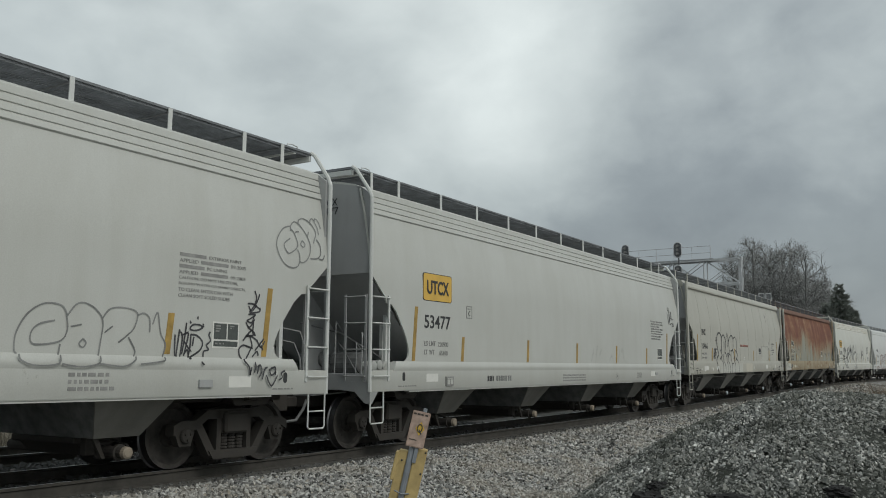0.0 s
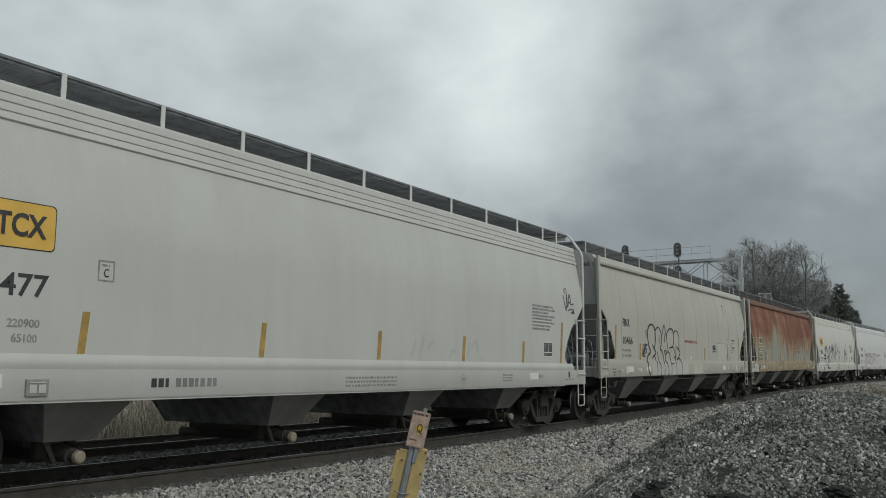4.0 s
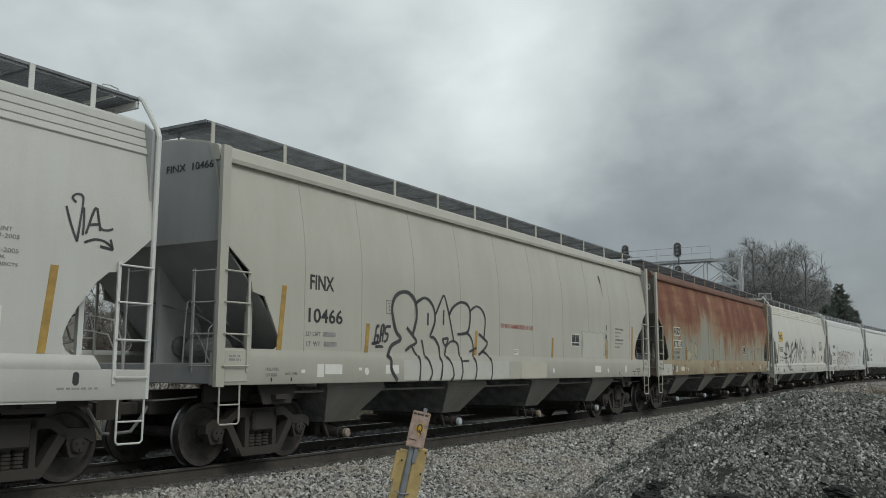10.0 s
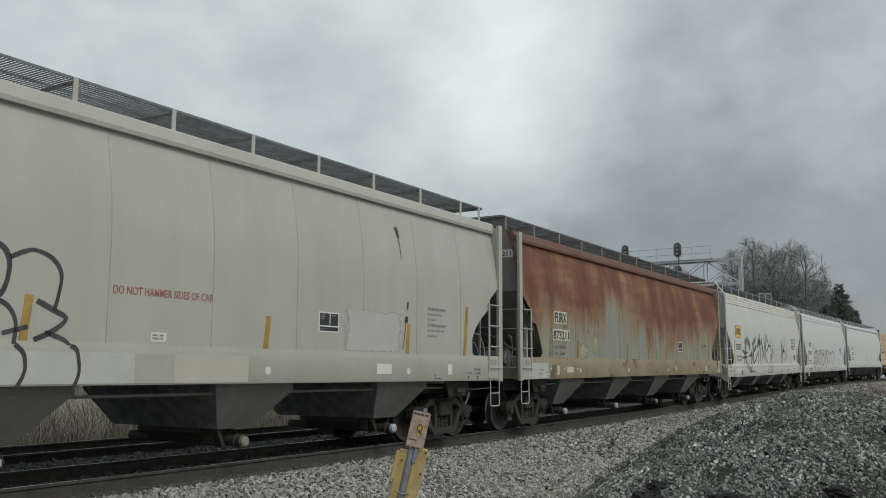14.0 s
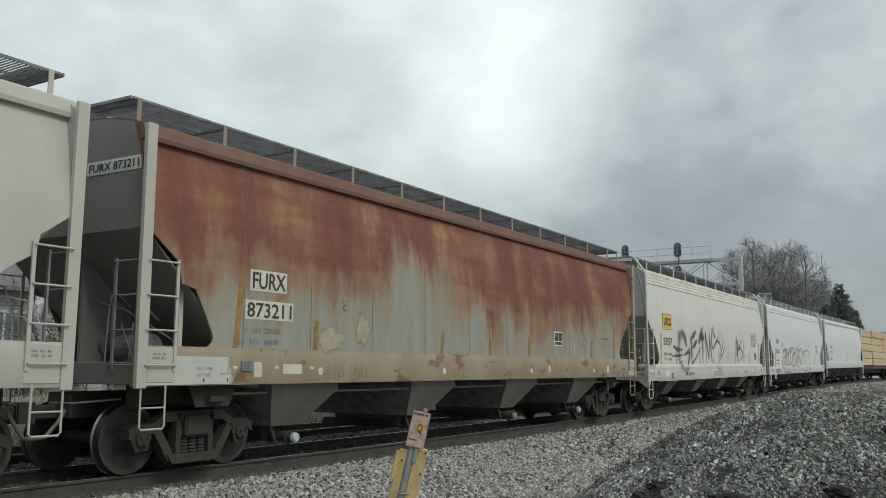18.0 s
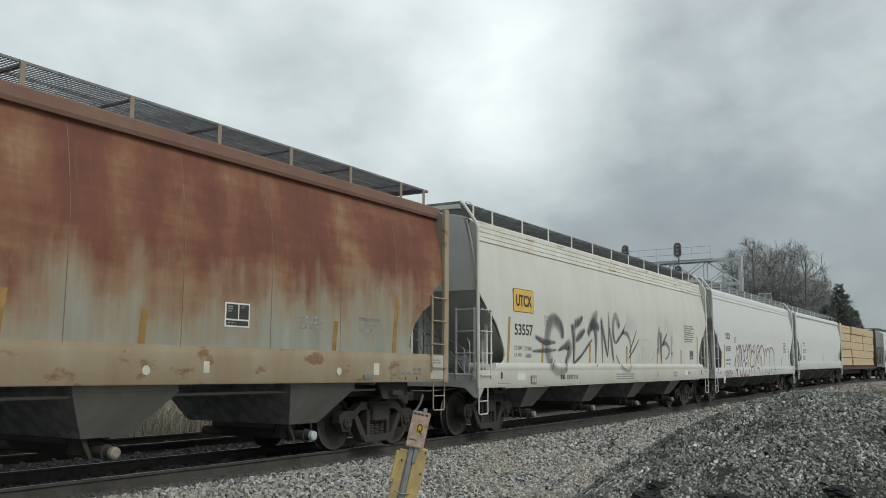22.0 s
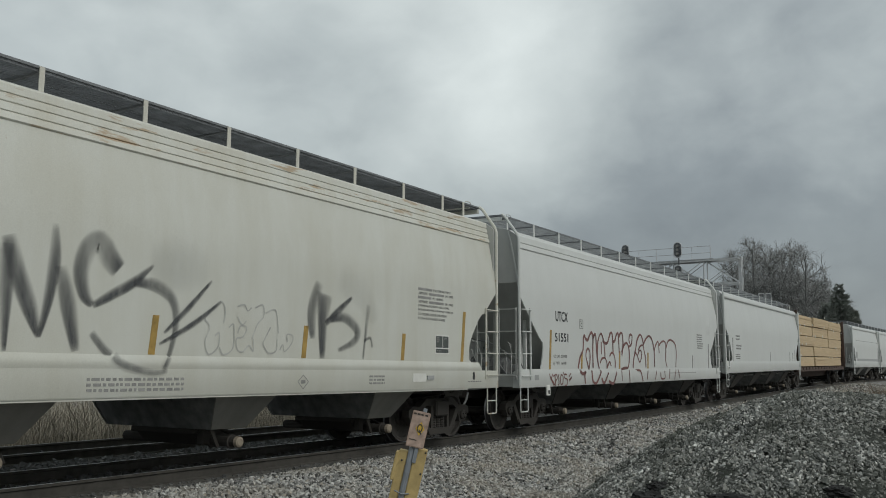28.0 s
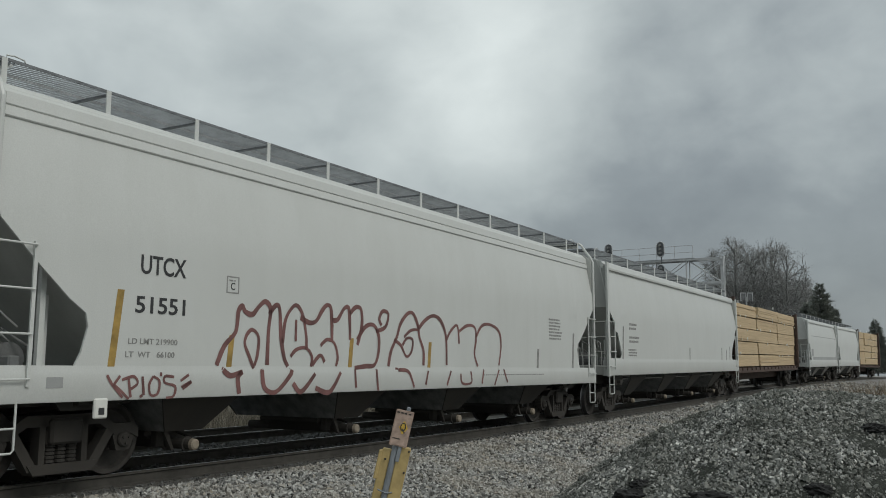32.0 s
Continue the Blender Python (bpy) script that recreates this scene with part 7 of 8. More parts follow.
def scatter():
    rng = np.random.default_rng(5)
    pts, size = [], []

    def strew(x0, x1, d0, d1, per, s0, s1):
        for _ in range(int((x1 - x0) * abs(d1 - d0) * per)):
            x, d = rng.uniform(x0, x1), rng.uniform(d0, d1)
            y = along(x).y - d
            if mound(x, y) > 0.12:
                continue
            s = rng.uniform(s0, s1)
            if abs(abs(d) - 0.75) < 0.10 or -4.6 < d < -4.25 or -3.1 < d < -2.75:
                continue
            pts.append((x, y, ground_z(x, y) + s * rng.uniform(0.0, 0.35)))
            size.append(s)

    strew(4, 17, 1.30, 4.4, 760, 0.030, 0.070)
    strew(9, 17, 4.4, 7.0, 600, 0.028, 0.060)
    strew(17, 32, 1.30, 7.0, 230, 0.045, 0.09)
    strew(32, 80, 1.30, 7.5, 36, 0.08, 0.15)
    stones("ballast", pts, size, BALLAST, "pale grey crushed stone ballast along the track", "gravel", 7, True)
    pts, size = [], []
    strew(2, 22, -6.4, 0.84, 120, 0.045, 0.09)
    strew(2, 30, 0.85, 1.40, 170, 0.02, 0.05)
    stones("track_stone", pts, size, OILY, "dark oil-stained stone between the rails", "gravel", 9)
    pts, size = [], []
    for _ in range(190000):
        at = spot(rng.uniform(5.2, 12.0), rng.uniform(0.6, 7.6))
        x, y = at.x, at.y
        h = mound(x, y)
        bare = noise.noise(Vector((x * 1.1, y * 1.1, 9.0))) + 0.25 * noise.noise(Vector((x * 4, y * 4, 2.0)))
        bare += 0.7 * max(0.0, min(1.0, (RT.dot(at - EYE) - 3.6) / 1.4)) * max(0.0, min(1.0, 10.0 - FW.dot(at - EYE)))
        if h < 0.03 or (h < 0.25 and rng.uniform() < 0.4) or rng.uniform() < 0.9 * (bare - 0.24):
            continue
        s = rng.choice([0.014, 0.019, 0.025, 0.034], p=[0.28, 0.38, 0.27, 0.07]) * rng.uniform(0.8, 1.25)
        pts.append((x, y, ground_z(x, y) + s * rng.uniform(-0.15, 0.30)))
        size.append(s)
    stones("spoil_heap", pts, size, SPOIL, "dark heap of dumped stone and dirt", "gravel heap", 8)


scatter()

# ---- tracks ----
RAIL = plain("rusty_rail_web", (0.057, 0.053, 0.046), 0.9, 0.0, 0.3, 5.0, 0.2)
HEAD = plain("worn_bright_railhead", (0.35, 0.36, 0.37), 0.28, 1.0, 0.15)
TIE = plain("weathered_creosoted_wood", (0.12, 0.102, 0.086), 0.9, 0.0, 0.4, 7.0, 0.4)


def sweep(name, prof, off, dz, mat, parent=None):
    """A rolled section laid along the track at a distance from its centre line."""
    us = axis([-40, (0, 4), (40, 2), (120, 4), (400, 10)])
    bm = bmesh.new()
    rings = []
    for u in us:
        p, q = along(u - 0.5), along(u + 0.5)
        c, d = along(u), (q - p).normalized()
        s = Vector((d.y, -d.x, 0))
        rings.append([bm.verts.new(c + s * (off + a) + Vector((0, 0, b + dz))) for a, b in prof])
    n = len(prof)
    for a, b in zip(rings, rings[1:]):
        for k in range(n):
            bm.faces.new((a[k], a[(k + 1) % n], b[(k + 1) % n], b[k]))
    bm.faces.new(rings[0])
    bm.faces.new(rings[-1][::-1])
    ob = new(name, finish(name, bm, mat))
    ob.parent = parent
    return ob


WEB = [(-0.07, -0.175), (0.07, -0.175), (0.07, -0.163), (0.012, -0.145), (0.010, -0.045), (0.034, -0.034), (0.034, -0.006), (0.026, -0.002), (-0.026, -0.002), (-0.034, -0.006), (-0.034, -0.034), (-0.010, -0.045), (-0.012, -0.145), (-0.07, -0.163)]
CROWN = [(-0.016, -0.004), (0.016, -0.004), (0.014, 0.0), (-0.014, 0.0)]


def railway(centre, label):
    tr = new("railway_track")
    tagged(tr, label, "railway track", kind="structure")
    for off in (-0.7525, 0.7525):
        r = sweep("rail", WEB, centre + off, 0, RAIL, tr)
        sweep("railhead", CROWN, centre + off, 0, HEAD, r)
    bm = bmesh.new()
    box(bm, -0.115, 0.115, -1.3, 1.3, -0.36, -0.178, 0.01)
    me = finish("tie", bm, TIE)
    u = -10.0
    while u < 70:
        c = along(u)
        d = along(u + 0.5) - along(u - 0.5)
        o = new("tie", me)
        o.parent = tr
        o.matrix_basis = Matrix.Translation((c.x, c.y - centre, c.z + 0.004)) @ pose(0, 0, 0, 0, 0, math.degrees(math.atan2(d.y, d.x)) + random.uniform(-1, 1))
        u += 0.53


bed = sweep("track_bed", [(-0.80, -0.172), (1.32, -0.172), (1.42, -0.30), (-0.80, -0.30)], 0.0, 0, DIRT)
tagged(bed, "black oily bed between the rails", "track bed", kind="structure")
bed = sweep("track_bed", [(-2.9, -0.176), (2.6, -0.176), (2.6, -0.30), (-2.9, -0.30)], -3.45, 0, DIRT)
tagged(bed, "dark dirty bed under the second track", "track bed", kind="structure")
railway(0.0, "rusty rails on wooden ties under the train")
railway(-3.66, "second rusty track behind the train")

# ---- dry weeds behind the tracks ----
GRASS = plain("dead_tan_grass", (0.27, 0.245, 0.195), 0.9, 0.0, 0.7, 1.6)
BRUSH = plain("dead_brown_brush", (0.17, 0.13, 0.09), 0.9, 0.0, 0.45, 1.2)


def weeds(name, count, x0, x1, e0, e1, h0, h1, mat, label, seed):
    rng = np.random.default_rng(seed)
    vs, fs = [], []
    for _ in range(count):
        x, e = rng.uniform(x0, x1), rng.uniform(e0, e1)
        y = along(x).y + e
        z = ground_z(x, y) - 0.03
        h = rng.uniform(h0, h1)
        a, lean = rng.uniform(0, 2 * math.pi), rng.uniform(0.05, 1.3) * h
        w = rng.uniform(0.004, 0.010)
        c, s = math.cos(a), math.sin(a)
        i = len(vs)
        for t in (0.0, 0.5, 1.0):
            px, py, pz = x + c * lean * t * t, y + s * lean * t * t, z + h * t * (1 - 0.15 * t)
            ww = w * (1 - 0.75 * t)
            vs += [(px - s * ww, py + c * ww, pz), (px + s * ww, py - c * ww, pz)]
        fs += [(i, i + 1, i + 3, i + 2), (i + 2, i + 3, i + 5, i + 4)]
    me = bpy.data.meshes.new(name)
    me.from_pydata(vs, [], fs)
    me.materials.append(mat)
    tagged(new(name, me), label, "weeds", kind="stuff")


weeds("dry_grass", 34000, 3, 40, 6.0, 11, 0.35, 1.5, GRASS, "tall dead tan grass behind the tracks", 3)
weeds("dry_brush", 6500, 23.5, 31, -11.5, -7.75, 0.8, 1.95, BRUSH, "brown dead brush beyond the stone heap", 4)

# ---- yellow marker post ----
POST = plain("weathered_yellow_paint", (0.43, 0.32, 0.135), 0.7, 0.0, 0.25, 8.0, 0.2)
CONDUIT = plain("grey_conduit", (0.20, 0.22, 0.24), 0.5, 0.0, 0.2)
SIGN = plain("stained_pinkish_sign_plate", (0.36, 0.265, 0.215), 0.6, 0.0, 0.5, 14.0)
SIGN_YELLOW = plain("worn_sign_yellow", (0.55, 0.36, 0.05), 0.6, 0.0, 0.35, 30.0)


def marker_post():
    """Leaning yellow plank post with a conduit and a small stained sign plate."""
    root = new("marker_post")
    tagged(root, "leaning yellow marker post with a small stained sign", "post")
    base = spot(6.0, -0.515)
    base.z = ground_z(base.x, base.y)
    root.matrix_basis = Matrix.Translation(base) @ pose(0, 0, 0, 0, 0, -57.4) @ pose(0, 0, 0, 0, 12.5, 0)
    h = (0.839 - base.z) / math.cos(radians(12.5))
    h += 0.026
    bm = bmesh.new()
    box(bm, 0.034, 0.118, -0.045, 0.045, -0.1, h, 0.006)
    part("plank", bm, POST, root)
    bm = bmesh.new()
    box(bm, -0.066, -0.006, -0.03, 0.05, -0.1, h - 0.035, 0.006)
    box(bm, -0.086, -0.060, -0.035, 0.045, h - 0.24, h - 0.05, 0.006)
    part("side_plank", bm, POST, root)
    bm = bmesh.new()
    tube(bm, [(0.014, -0.03, -0.1), (0.014, -0.03, h + 0.02)], 0.021, 10)
    for z in (h - 0.31, h - 0.62):
        tube(bm, [(-0.04, -0.05, z + 0.012), (0.014, -0.056, z), (0.06, -0.05, z + 0.012)], 0.005, 5)
    part("conduit", bm, CONDUIT, root)
    for x, z in ((-0.035, 0.10), (0.108, 0.02), (0.105, 0.16), (0.09, 0.40)):
        bm = bmesh.new()
        lathe(bm, [(-0.052, 0.003), (-0.050, 0.007), (-0.028, 0.007)], "y", (x, 0, h - z), 8)
        part("bolt", bm, BOGIE, root)
    bm = bmesh.new()
    box(bm, -0.034, 0.086, -0.066, -0.058, h, h + 0.238, 0.006)
    part("sign_plate", bm, SIGN, root, "stained pinkish sign plate")
    bm = bmesh.new()
    box(bm, 0.030, 0.056, -0.057, -0.045, h - 0.1, h + 0.262, 0.003)
    part("sign_stake", bm, CONDUIT, root)
    cx, cz = 0.036, h + 0.125
    bm = bmesh.new()
    for p in ((0, 0.046), (-0.031, 0), (0, -0.046), (0.031, 0)):
        bm.verts.new((cx + p[0], -0.0675, cz + p[1]))
    bm.faces.new(bm.verts)
    part("emblem_field", bm, SIGN_YELLOW, root, "worn yellow diamond")
    bm = bmesh.new()
    ring = [(cx - 0.002 + 0.016 * math.cos(a), -0.069, cz + 0.004 + 0.025 * math.sin(a)) for a in [2 * math.pi * i / 14 for i in range(15)]]
    tube(bm, ring, 0.0035, 5)
    tube(bm, [(cx - 0.004, -0.069, cz - 0.006), (cx + 0.014, -0.069, cz - 0.034)], 0.0035, 5)
    part("sign_emblem", bm, BLACK, root, "dark loop-shaped emblem")
    for i, x in enumerate((-0.026, 0.0, 0.022, 0.05)):
        bm = bmesh.new()
        box(bm, x, x + 0.018, -0.0685, -0.065, h + 0.212, h + 0.222)
        part("sign_text", bm, BOGIE, root)
    bm = bmesh.new()
    box(bm, -0.02, 0.03, -0.0685, -0.065, h + 0.045, h + 0.051)
    part("sign_text", bm, BOGIE, root)


marker_post()

# ---- signal bridge ----
STEEL = plain("galvanised_bridge_steel", (0.46, 0.47, 0.48), 0.6, 0.15, 0.2, 2.0)
DARK_HOOD = plain("grey_black_signal_housing", (0.11, 0.115, 0.12), 0.6)
LENS = plain("dull_signal_lens", (0.22, 0.22, 0.21), 0.2)


def signal_bridge():
    root = new("signal_bridge")
    tagged(root, "galvanised lattice signal bridge with dark signal heads", "signal bridge")
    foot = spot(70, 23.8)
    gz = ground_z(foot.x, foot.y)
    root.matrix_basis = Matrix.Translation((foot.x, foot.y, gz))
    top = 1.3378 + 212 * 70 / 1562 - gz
    bm = bmesh.new()
    for x in (-0.2, 0.2):
        box(bm, x - 0.06, x + 0.06, -0.12, 0.12, 0, top)
    for k in range(10):
        z = top * k / 10
        tube(bm, [(-0.2, 0, z), (0.2, 0, z + top / 10)], 0.03, 5)
    part("mast", bm, STEEL, root)
    lo, hi, n, bay = top - 2.15, top - 0.2, 5, 2.8
    bm = bmesh.new()
    for x in (-0.5, 0.5):
        for z in (lo, hi):
            box(bm, x - 0.07, x + 0.07, 0, n * bay, z - 0.08, z + 0.08)
    part("chord", bm, STEEL, root)
    for x in (-0.5, 0.5):
        bm = bmesh.new()
        for k in range(n):
            y = k * bay
            tube(bm, [(x, y, lo), (x, y + bay, hi)], 0.03, 5)
            tube(bm, [(x, y, hi), (x, y + bay, lo)], 0.03, 5)
            tube(bm, [(x, y + bay, lo), (x, y + bay, hi)], 0.05, 5)
        part("lattice", bm, STEEL, root)
    bm = bmesh.new()
    for k in range(n + 1):
        tube(bm, [(-0.5, k * bay, hi), (0.5, k * bay, hi)], 0.04, 5)
    box(bm, -0.6, 0.6, 2.0, n * bay, hi + 0.09, hi + 0.13)
    part("walkway", bm, STEEL, root)
    bm = bmesh.new()
    for k in range(int((n * bay - 2) / 1.5) + 1):
        y = 2.2 + k * 1.5
        tube(bm, [(-0.6, y, hi + 0.1), (-0.6, y, hi + 1.15)], 0.022, 5)
    for z in (0.6, 1.15):
        tube(bm, [(-0.6, 2.2, hi + z), (-0.6, n * bay, hi + z)], 0.022, 5)
    part("handrail", bm, STEEL, root)
    for y, z in ((4.8, hi + 0.95), (4.8, hi - 0.95), (9.3, hi + 1.05)):
        bm = bmesh.new()
        pts = [(y + 0.32 * math.cos(a), z + (0.32 * math.sin(a) + (0.30 if math.sin(a) > 0 else -0.30))) for a in [2 * math.pi * i / 20 + 0.01 for i in range(20)]]
        prism(bm, pts, "x", -0.86, -0.80)
        box(bm, -0.80, -0.55, y - 0.16, y + 0.16, z - 0.5, z + 0.5, 0.02)
        tube(bm, [(-0.6, y, z), (-0.6, y, z - 1.2)], 0.05, 6)
        head = part("signal_head", bm, DARK_HOOD, root, "dark oval signal head")
        bm = bmesh.new()
        tube(bm, [(-0.865, a, b) for a, b in pts + pts[:1]], 0.04, 5)
        part("pale_rim", bm, STEEL, head, "pale rim of the signal head")
        for k in (-0.32, 0.0, 0.32):
            bm = bmesh.new()
            lathe(bm, [(-1.05, 0.115), (-0.86, 0.12)], "x", (0, y, z + k), 12)
            part("signal_hood", bm, DARK_HOOD, head)
            bm = bmesh.new()
            lathe(bm, [(-1.06, 0.02), (-1.06, 0.10), (-1.055, 0.10)], "x", (0, y, z + k), 12)
            part("signal_lens", bm, LENS, head)


signal_bridge()


def relay_mast():
    """A thin mast farther on with two framed equipment boxes at its head."""
    root = new("signal_mast")
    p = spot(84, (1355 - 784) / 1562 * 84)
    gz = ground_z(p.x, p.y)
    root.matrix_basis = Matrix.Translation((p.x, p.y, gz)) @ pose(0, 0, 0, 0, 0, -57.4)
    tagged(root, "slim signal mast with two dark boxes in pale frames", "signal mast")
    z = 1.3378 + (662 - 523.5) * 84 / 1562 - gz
    bm = bmesh.new()
    tube(bm, [(0, 0, 0), (0, 0, z)], 0.07, 8)
    part("mast", bm, STEEL, root)
    for x in (-0.33, 0.33):
        bm = bmesh.new()
        box(bm, x - 0.22, x + 0.22, -0.15, 0.15, z - 0.32, z + 0.34, 0.03)
        b = part("equipment_box", bm, DARK_HOOD, root)
        for x0, x1, z0, z1 in ((-0.27, -0.215, -0.42, 0.40), (0.215, 0.27, -0.42, 0.40), (-0.215, 0.215, 0.335, 0.40)):
            bm = bmesh.new()
            box(bm, x + x0, x + x1, -0.2, -0.1, z + z0, z + z1)
            part("frame_bar", bm, STEEL, b)


relay_mast()

# ---- trees ----
# far bark and twigs are greyed and lightened to carry the distance haze
BARK = plain("hazed_grey_bark", (0.165, 0.167, 0.162), 0.9, 0.0, 0.3, 2.0)
TWIG = plain("hazed_winter_twigs", (0.33, 0.334, 0.33), 0.9, 0.0, 0.3, 0.5)
BUSH = plain("dark_brown_twigs", (0.13, 0.115, 0.095), 0.9, 0.0, 0.35, 0.8)
# needle colour raised for haze as well
NEEDLE = plain("hazed_evergreen_needles", (0.215, 0.23, 0.205), 0.9, 0.0, 0.5, 0.7)


def limb(bm, p, d, length, r, level, depth, rnd, tips):
    """One limb with its branches; places along the thin ones are kept for the twigs."""
    n = 4 if level < 3 else 3
    pts, q, v = [p], p, d.normalized()
    for k in range(n):
        v = (v + Vector((rnd.uniform(-1, 1), rnd.uniform(-1, 1), rnd.uniform(-0.45, 0.55))) * 0.20).normalized()
        q = q + v * length / n
        pts.append(q)
        if level >= depth - 1:
            tips.append((pts[-2], q, v))
    tube(bm, pts, r, 5 if level < 2 else 3, r * 0.55)
    if level >= depth:
        return
    for k in range((5, 4, 4, 4)[level]):
        i = rnd.randint(1, n)
        a = rnd.uniform(0, 2 * math.pi)
        side = Vector((math.cos(a), math.sin(a), rnd.uniform(-0.1, 0.7)))
        limb(bm, pts[i], v * 0.75 + side * rnd.uniform(0.4, 0.9), length * rnd.uniform(0.52, 0.72), max(0.014, r * 0.55), level + 1, depth, rnd, tips)


def twigs(name, tips, count, l0, l1, w, mat, parent, rnd):
    """Fine sprays of twigs, each a thin three-sided sliver."""
    vs, fs = [], []
    for _ in range(count):
        a, b, v = tips[rnd.randrange(len(tips))]
        p = a.lerp(b, rnd.random())
        d = (v * 0.4 + Vector((rnd.uniform(-1, 1), rnd.uniform(-1, 1), rnd.uniform(-0.7, 0.8)))).normalized()
        e = p + d * rnd.uniform(l0, l1)
        s = d.orthogonal().normalized() * w
        t = d.cross(s)
        i = len(vs)
        vs += [p + s, p - s * 0.5 + t * 0.87, p - s * 0.5 - t * 0.87, e]
        fs += [(i, i + 1, i + 3), (i + 1, i + 2, i + 3), (i + 2, i, i + 3)]
    me = bpy.data.meshes.new(name)
    me.from_pydata(vs, [], fs)
    me.materials.append(mat)
    part(name, me, mat, parent)


def bare_tree(x, y, height, wide, seed):
    """A tree whose steep limbs part low, fork again and again and end in fine upright twigs."""
    rnd = random.Random(seed)
    root = new("bare_tree")
    tagged(root, "bare grey deciduous tree with fine winter twigs", "tree", "bare trees behind the train")
    root.matrix_basis = pose(x, y, ground_z(x, y) - 0.1)
    runs, mid = [], height * 0.56

    def outside(p):
        """Whether p has left the lobed dome of the crown."""
        q = Vector((p.x / wide, p.y / wide, (p.z - mid) / (height - mid) if p.z > mid else 0.75 * (p.z - mid) / mid))
        rho = q.length
        return rho > 1.0 + 0.17 * noise.noise(q / max(rho, 0.01) * 2.4 + Vector((seed * 3.1, 0, 0)))

    def grow(p, d, length, r, level):
        n = (8, 6, 5, 3)[level]
        pts, q, v, side = [p], p, d.normalized(), rnd.uniform(0, 6.28)
        for k in range(n):
            sway = (0.07, 0.14, 0.20, 0.26)[level]
            v = (v + Vector((rnd.uniform(-1, 1), rnd.uniform(-1, 1), rnd.uniform(-1, 1))) * sway + Vector((v.x * 0.06, v.y * 0.06, 0.0))).normalized()
            q = q + v * length / n
            pts.append(q)
            if k and outside(q):
                break
        n = len(pts) - 1
        runs.append((level, pts, r))
        if level == 3:
            return
        kids = (11, 8, 6)[level]
        for k in range(kids):
            t = 0.22 + 0.78 * (k + rnd.uniform(0, 0.9)) / kids
            i = min(n - 1, int(t * n))
            at = pts[i].lerp(pts[i + 1], min(1.0, t * n - i))
            way = (pts[i + 1] - pts[i]).normalized()
            side += 2.4 + rnd.uniform(-0.5, 0.5)
            u = way.orthogonal().normalized()
            out = u * math.cos(side) + way.cross(u) * math.sin(side)
            a = radians(rnd.uniform(26, 55))
            grow(at, way * math.cos(a) + out * math.sin(a), length * rnd.uniform(0.42, 0.62) * (1.12 - 0.5 * t), max(0.010, r * 0.46), level + 1)

    stems = 7
    for k in range(stems):
        a, lean = 2 * math.pi * k / stems + rnd.uniform(-0.4, 0.4), (0.08, 0.5, 0.3, 0.62, 0.2, 0.45, 0.38)[k] + rnd.uniform(-0.06, 0.1)
        grow(Vector((0.4 * math.cos(a), 0.4 * math.sin(a), height * 0.10)), Vector((math.cos(a) * lean, math.sin(a) * lean, 1)), height * 0.98, height * 0.0115, 0)

    bm, fine = bmesh.new(), []
    tube(bm, [(0, 0, 0), (0.05, 0, height * 0.06), (0, 0.05, height * 0.13)], height * 0.030, 8, height * 0.022)
    vs, fs = [], []
    for level, pts, r in runs:
        if level < 2:
            tube(bm, pts, r, 5 - level, r * 0.35)
            continue
        i0 = len(vs)
        for k, p in enumerate(pts):
            d = (pts[min(k + 1, len(pts) - 1)] - pts[max(k - 1, 0)]).normalized()
            a = d.orthogonal().normalized()
            b = d.cross(a)
            rr = max(0.004, r * (1 - 0.85 * k / (len(pts) - 1)))
            vs += [p + a * rr, p + (b * 0.87 - a * 0.5) * rr, p - (b * 0.87 + a * 0.5) * rr]
        for k in range(len(pts) - 1):
            for c in range(3):
                i, j = i0 + 3 * k + c, i0 + 3 * k + (c + 1) % 3
                fs.append((i, j, j + 3, i + 3))
        if level == 3:
            fine += [(pts[k], pts[k + 1], (pts[k + 1] - pts[k]).normalized()) for k in range(len(pts) - 1)]
    part("trunk", bm, BARK, root)
    me = bpy.data.meshes.new("branchwork")
    me.from_pydata(vs, [], fs)
    me.materials.append(BARK)
    tagged(part("branchwork", me, BARK, root), kind="stuff")
    twigs("crown", fine, 20000, 0.25, 0.80, 0.0055, TWIG, root, rnd)


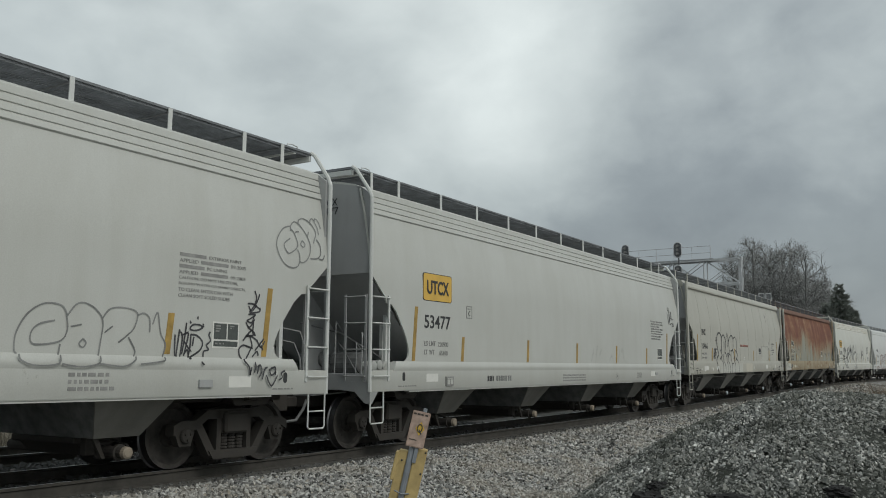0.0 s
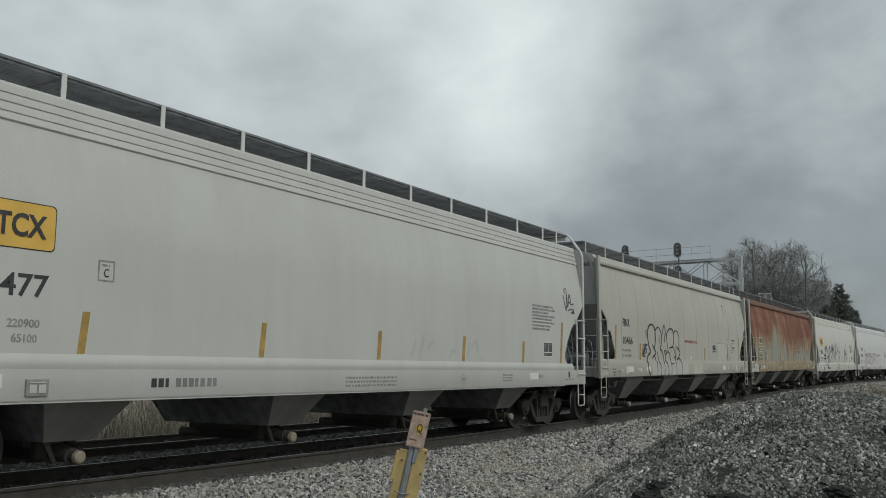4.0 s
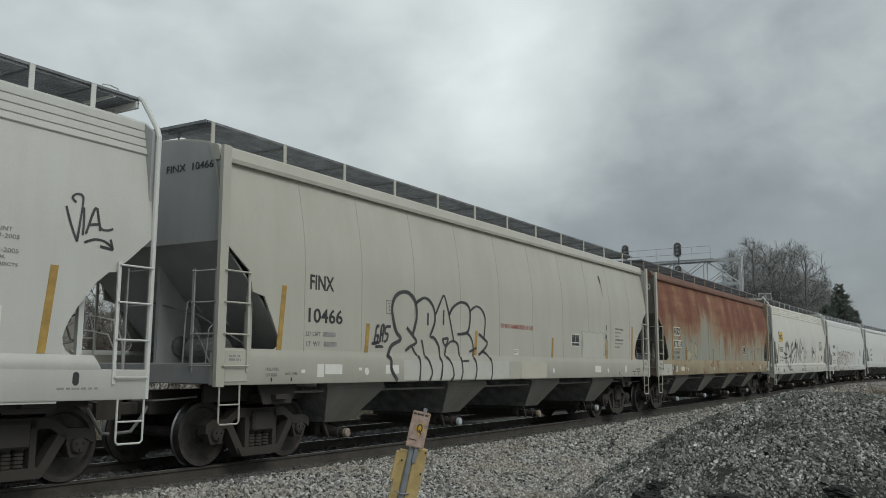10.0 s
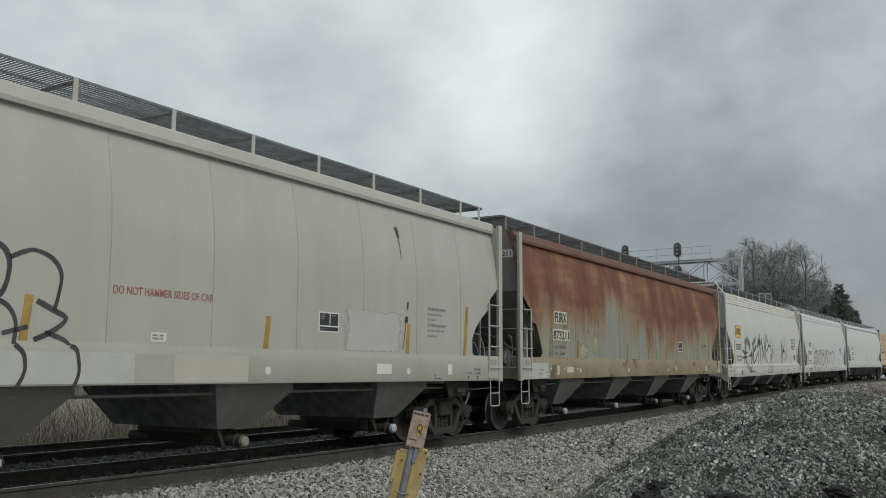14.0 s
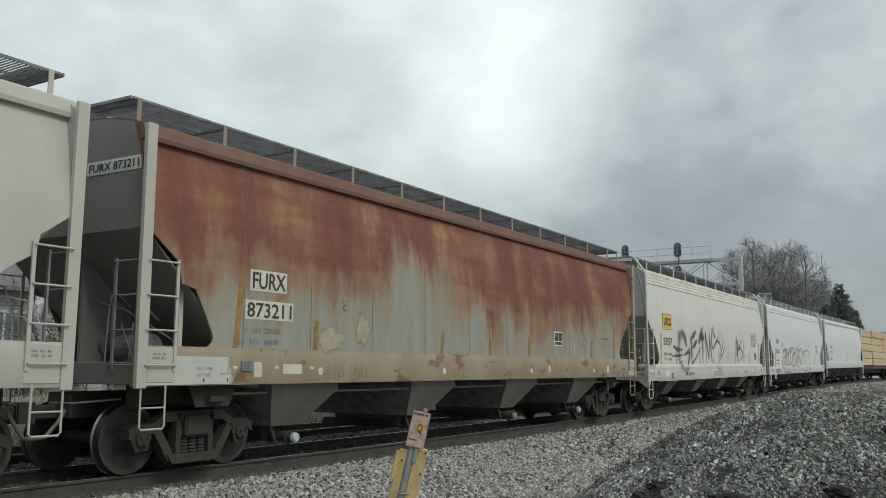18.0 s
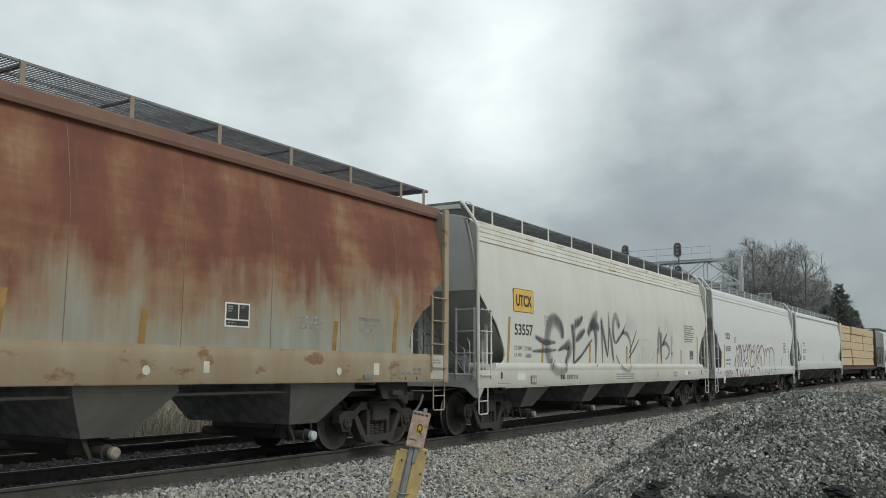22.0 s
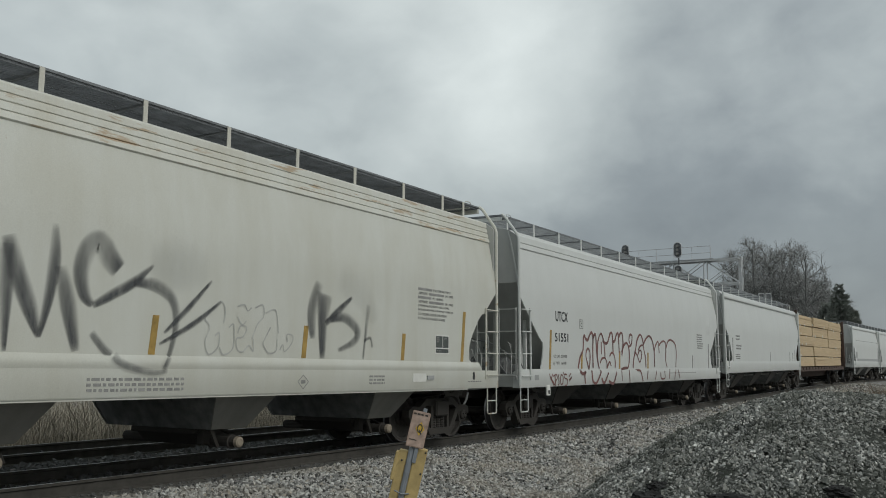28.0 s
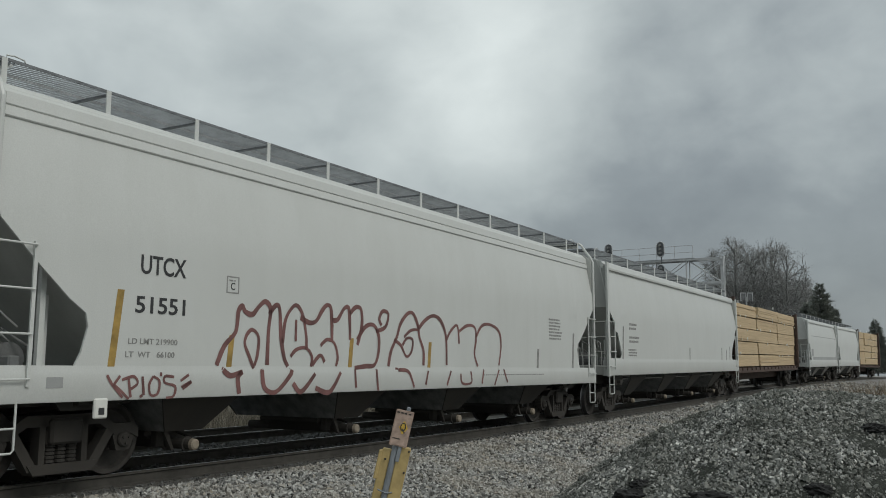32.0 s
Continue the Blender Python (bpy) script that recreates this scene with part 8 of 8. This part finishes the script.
def evergreen(x, y, height, wide, seed):
    """A conifer: a dense cone of upswept boughs, each a fan of needle sprays, ragged at the rim."""
    rnd = random.Random(seed)
    root = new("evergreen_tree")
    tagged(root, "grey-green conifer with ragged boughs, paled for distance haze", "tree", "conifers behind the train")
    root.matrix_basis = pose(x, y, ground_z(x, y) - 0.1)
    bm = bmesh.new()
    tube(bm, [(0, 0, 0), (0.05, 0, height * 0.5), (0, 0, height * 0.94)], height * 0.014, 6, 0.02)
    part("trunk", bm, BARK, root)
    vs, fs = [], []
    for k in range(2000):
        t = 1 - math.sqrt(rnd.uniform(0.0002, 0.88))
        a = rnd.uniform(0, 2 * math.pi)
        lobe = 1 + 0.16 * noise.noise(Vector((math.cos(a) * 1.5, math.sin(a) * 1.5, t * 3 + seed)))
        reach = wide * (1 - t) ** 0.80 * rnd.uniform(0.55, 1.08) * lobe + 0.10
        o = Vector((math.cos(a), math.sin(a), rnd.uniform(0.15, 0.75)))
        s = Vector((-math.sin(a), math.cos(a), 0))
        for q in range(16):
            u = rnd.uniform(0.25, 1.0) ** 0.6
            c = Vector((0, 0, height * t)) + o * reach * u - Vector((0, 0, 0.12 * reach * u))
            d = (o * 0.8 + s * rnd.uniform(-0.9, 0.9) + Vector((0, 0, rnd.uniform(-0.35, 0.6)))).normalized()
            w, ln = rnd.uniform(0.04, 0.09), rnd.uniform(0.20, 0.55)
            g = d.orthogonal().normalized() * w
            i = len(vs)
            vs += [c - g, c + d * ln, c + g, c + g.cross(d) * 0.8]
            fs += [(i, i + 1, i + 2), (i, i + 3, i + 1)]
    me = bpy.data.meshes.new("crown")
    me.from_pydata(vs, [], fs)
    me.materials.append(NEEDLE)
    part("crown", me, NEEDLE, root)


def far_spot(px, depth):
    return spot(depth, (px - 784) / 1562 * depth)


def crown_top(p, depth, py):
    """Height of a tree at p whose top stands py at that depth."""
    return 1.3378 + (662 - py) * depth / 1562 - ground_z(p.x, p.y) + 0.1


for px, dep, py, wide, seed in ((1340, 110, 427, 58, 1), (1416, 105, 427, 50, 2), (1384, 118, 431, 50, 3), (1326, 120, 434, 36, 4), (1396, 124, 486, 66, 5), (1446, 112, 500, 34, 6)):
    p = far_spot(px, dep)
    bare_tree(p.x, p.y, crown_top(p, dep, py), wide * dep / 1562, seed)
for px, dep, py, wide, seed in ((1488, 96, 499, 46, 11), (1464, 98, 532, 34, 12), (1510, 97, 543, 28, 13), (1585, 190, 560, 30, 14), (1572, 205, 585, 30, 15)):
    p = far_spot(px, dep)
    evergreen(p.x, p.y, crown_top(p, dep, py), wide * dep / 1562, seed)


# ---- house and thicket behind the tracks, seen through the gaps of the train ----
SIDING = plain("grey_house_siding", (0.20, 0.21, 0.21), 0.7, 0.0, 0.1, 2.0)
SHINGLE = plain("grey_roof_shingles", (0.14, 0.14, 0.15), 0.9, 0.0, 0.3, 6.0, 0.4)
PANE = plain("blue_grey_window_glass", (0.10, 0.15, 0.19), 0.08, 0.0, 0.1)
TRIM = plain("pale_window_trim", (0.42, 0.43, 0.42), 0.6, 0.0, 0.05)


def house():
    root = new("house")
    tagged(root, "grey one-storey house with wide blue-grey windows", "house")
    root.matrix_basis = pose(12.2, 25.0, ground_z(12.2, 25.0))
    bm = bmesh.new()
    box(bm, -10.5, 10.5, 0, 7, 0, 4.3)
    part("wall", bm, SIDING, root)
    bm = bmesh.new()
    prism(bm, [(-0.6, 4.25), (3.5, 6.2), (7.6, 4.25), (7.6, 4.4), (3.5, 6.4), (-0.6, 4.4)], "x", -10.9, 10.9)
    part("roof", bm, SHINGLE, root)
    for x in (-8.6, -5.4, -2.2, 1.0, 4.2, 9.1):
        bm = bmesh.new()
        for a, b, c, d in ((-1.15, 1.15, 1.2, 1.3), (-1.15, 1.15, 3.3, 3.42), (-1.15, -1.03, 1.3, 3.3), (1.03, 1.15, 1.3, 3.3), (-0.05, 0.05, 1.3, 3.3)):
            box(bm, x + a, x + b, -0.09, -0.02, c, d)
        f = part("window", bm, TRIM, root)
        for a, b in ((-1.03, -0.05), (0.05, 1.03)):
            bm = bmesh.new()
            box(bm, x + a, x + b, -0.05, -0.025, 1.3, 3.3)
            part("pane", bm, PANE, f)
    bm = bmesh.new()
    box(bm, 6.0, 7.0, -0.06, -0.02, 0.1, 2.2)
    part("door", bm, TRIM, root, "white door")


def thicket(x, y, height, seed):
    rnd = random.Random(seed)
    root = new("leafless_bush")
    tagged(root, "leafless brown bush behind the tracks", "bush", "bushes behind the tracks")
    root.matrix_basis = pose(x, y, ground_z(x, y) - 0.05)
    bm, tips = bmesh.new(), []
    for k in range(7):
        a = rnd.uniform(0, 2 * math.pi)
        limb(bm, Vector((0.3 * math.cos(a), 0.3 * math.sin(a), 0)), Vector((math.cos(a) * 0.5, math.sin(a) * 0.5, 1)), height * 0.5, 0.03, 2, 3, rnd, tips)
    part("stems", bm, BUSH, root)
    twigs("crown", tips, 2200, 0.3, 0.9, 0.008, BUSH, root, rnd)


house()
for i in range(6):
    thicket(12.0 + 1.75 * i, 17.5 + 1.5 * math.sin(i * 2.1), 2.3 + 0.4 * math.sin(i * 1.7), 90 + i)
for i in range(7):
    thicket(18.3 + 1.0 * i, 16.2 + 1.2 * math.sin(i * 2.7), 5.4 + 0.5 * math.sin(i * 1.9), 120 + i)
for i in range(-1, 15):
    thicket(26.5 + i * 3.4 + 1.2 * math.sin(i * 2.3), 15.5 + 2.5 * math.sin(i * 1.3) + i * 0.15, 4.2 + 1.3 * math.sin(i * 3.1), 60 + i)


# ---- near-black lumps on the heap, in place of its shaded hollows ----
# shade of the hollows, put in as a nearly black colour
SHADE_LUMP = plain("shaded_patch_black", (0.016, 0.016, 0.016), 1.0, 0.0, 0.4, 9.0, 0.6)


def lump(side, fall, size, seed):
    """A lump that stands for a shaded patch, where the sight line with this sideways and downward slope meets the heap.
    """
    d = 5.0
    while d < 14 and ground_z(*spot(d, side * d).xy) < EYE.z - fall * d:
        d += 0.02
    p = spot(d, side * d)
    bm = bmesh.new()
    bmesh.ops.create_icosphere(bm, subdivisions=4, radius=size)
    for v in bm.verts:
        k = 1 + 0.45 * noise.noise(v.co * 2.2 / size + Vector((seed, 0, 0))) + 0.22 * noise.noise(v.co * 6 / size) + 0.12 * noise.noise(v.co * 14 / size)
        v.co = Vector((v.co.x * k, v.co.y * k, v.co.z * k * 0.45))
    ob = new("shade_lump", finish("shade_lump", bm, SHADE_LUMP))
    ob.matrix_basis = pose(p.x, p.y, ground_z(p.x, p.y) + 0.03 * size, 0, 0, 70 * seed)
    tagged(ob, "near-black lump standing for a shaded patch of the stone heap", "dirt clod", "clods on the heap")


for side, fall, size, seed in ((0.240, 0.122, 0.11, 1), (0.228, 0.137, 0.17, 2), (0.318, 0.140, 0.19, 3), (0.290, 0.143, 0.12, 6), (0.437, 0.128, 0.11, 4), (0.503, 0.060, 0.12, 8)):
    lump(side, fall, size, seed)


# ---- what moves ----
def car_pose(u, arm):
    a, b = along(u - arm), along(u + arm)
    d = b - a
    m = (a + b) / 2
    return pose(m.x, m.y, m.z, 0, -math.degrees(math.atan2(d.z, d.xy.length)), math.degrees(math.atan2(d.y, d.x)))


def motions():
    for car, wheels, centre, arm in CARS:
        walk(car, [(t, car_pose(centre - travelled(t), arm)) for t in range(33)])
        step = 0.25
        for k, wheel in enumerate(wheels):
            at = wheel.matrix_basis.translation.copy()
            walk(wheel, [(i * step, pose(at.x, at.y, at.z, 0, -math.degrees(travelled(i * step) / 0.457) + 20 * k, 0)) for i in range(int(32 / step) + 1)])


motions()
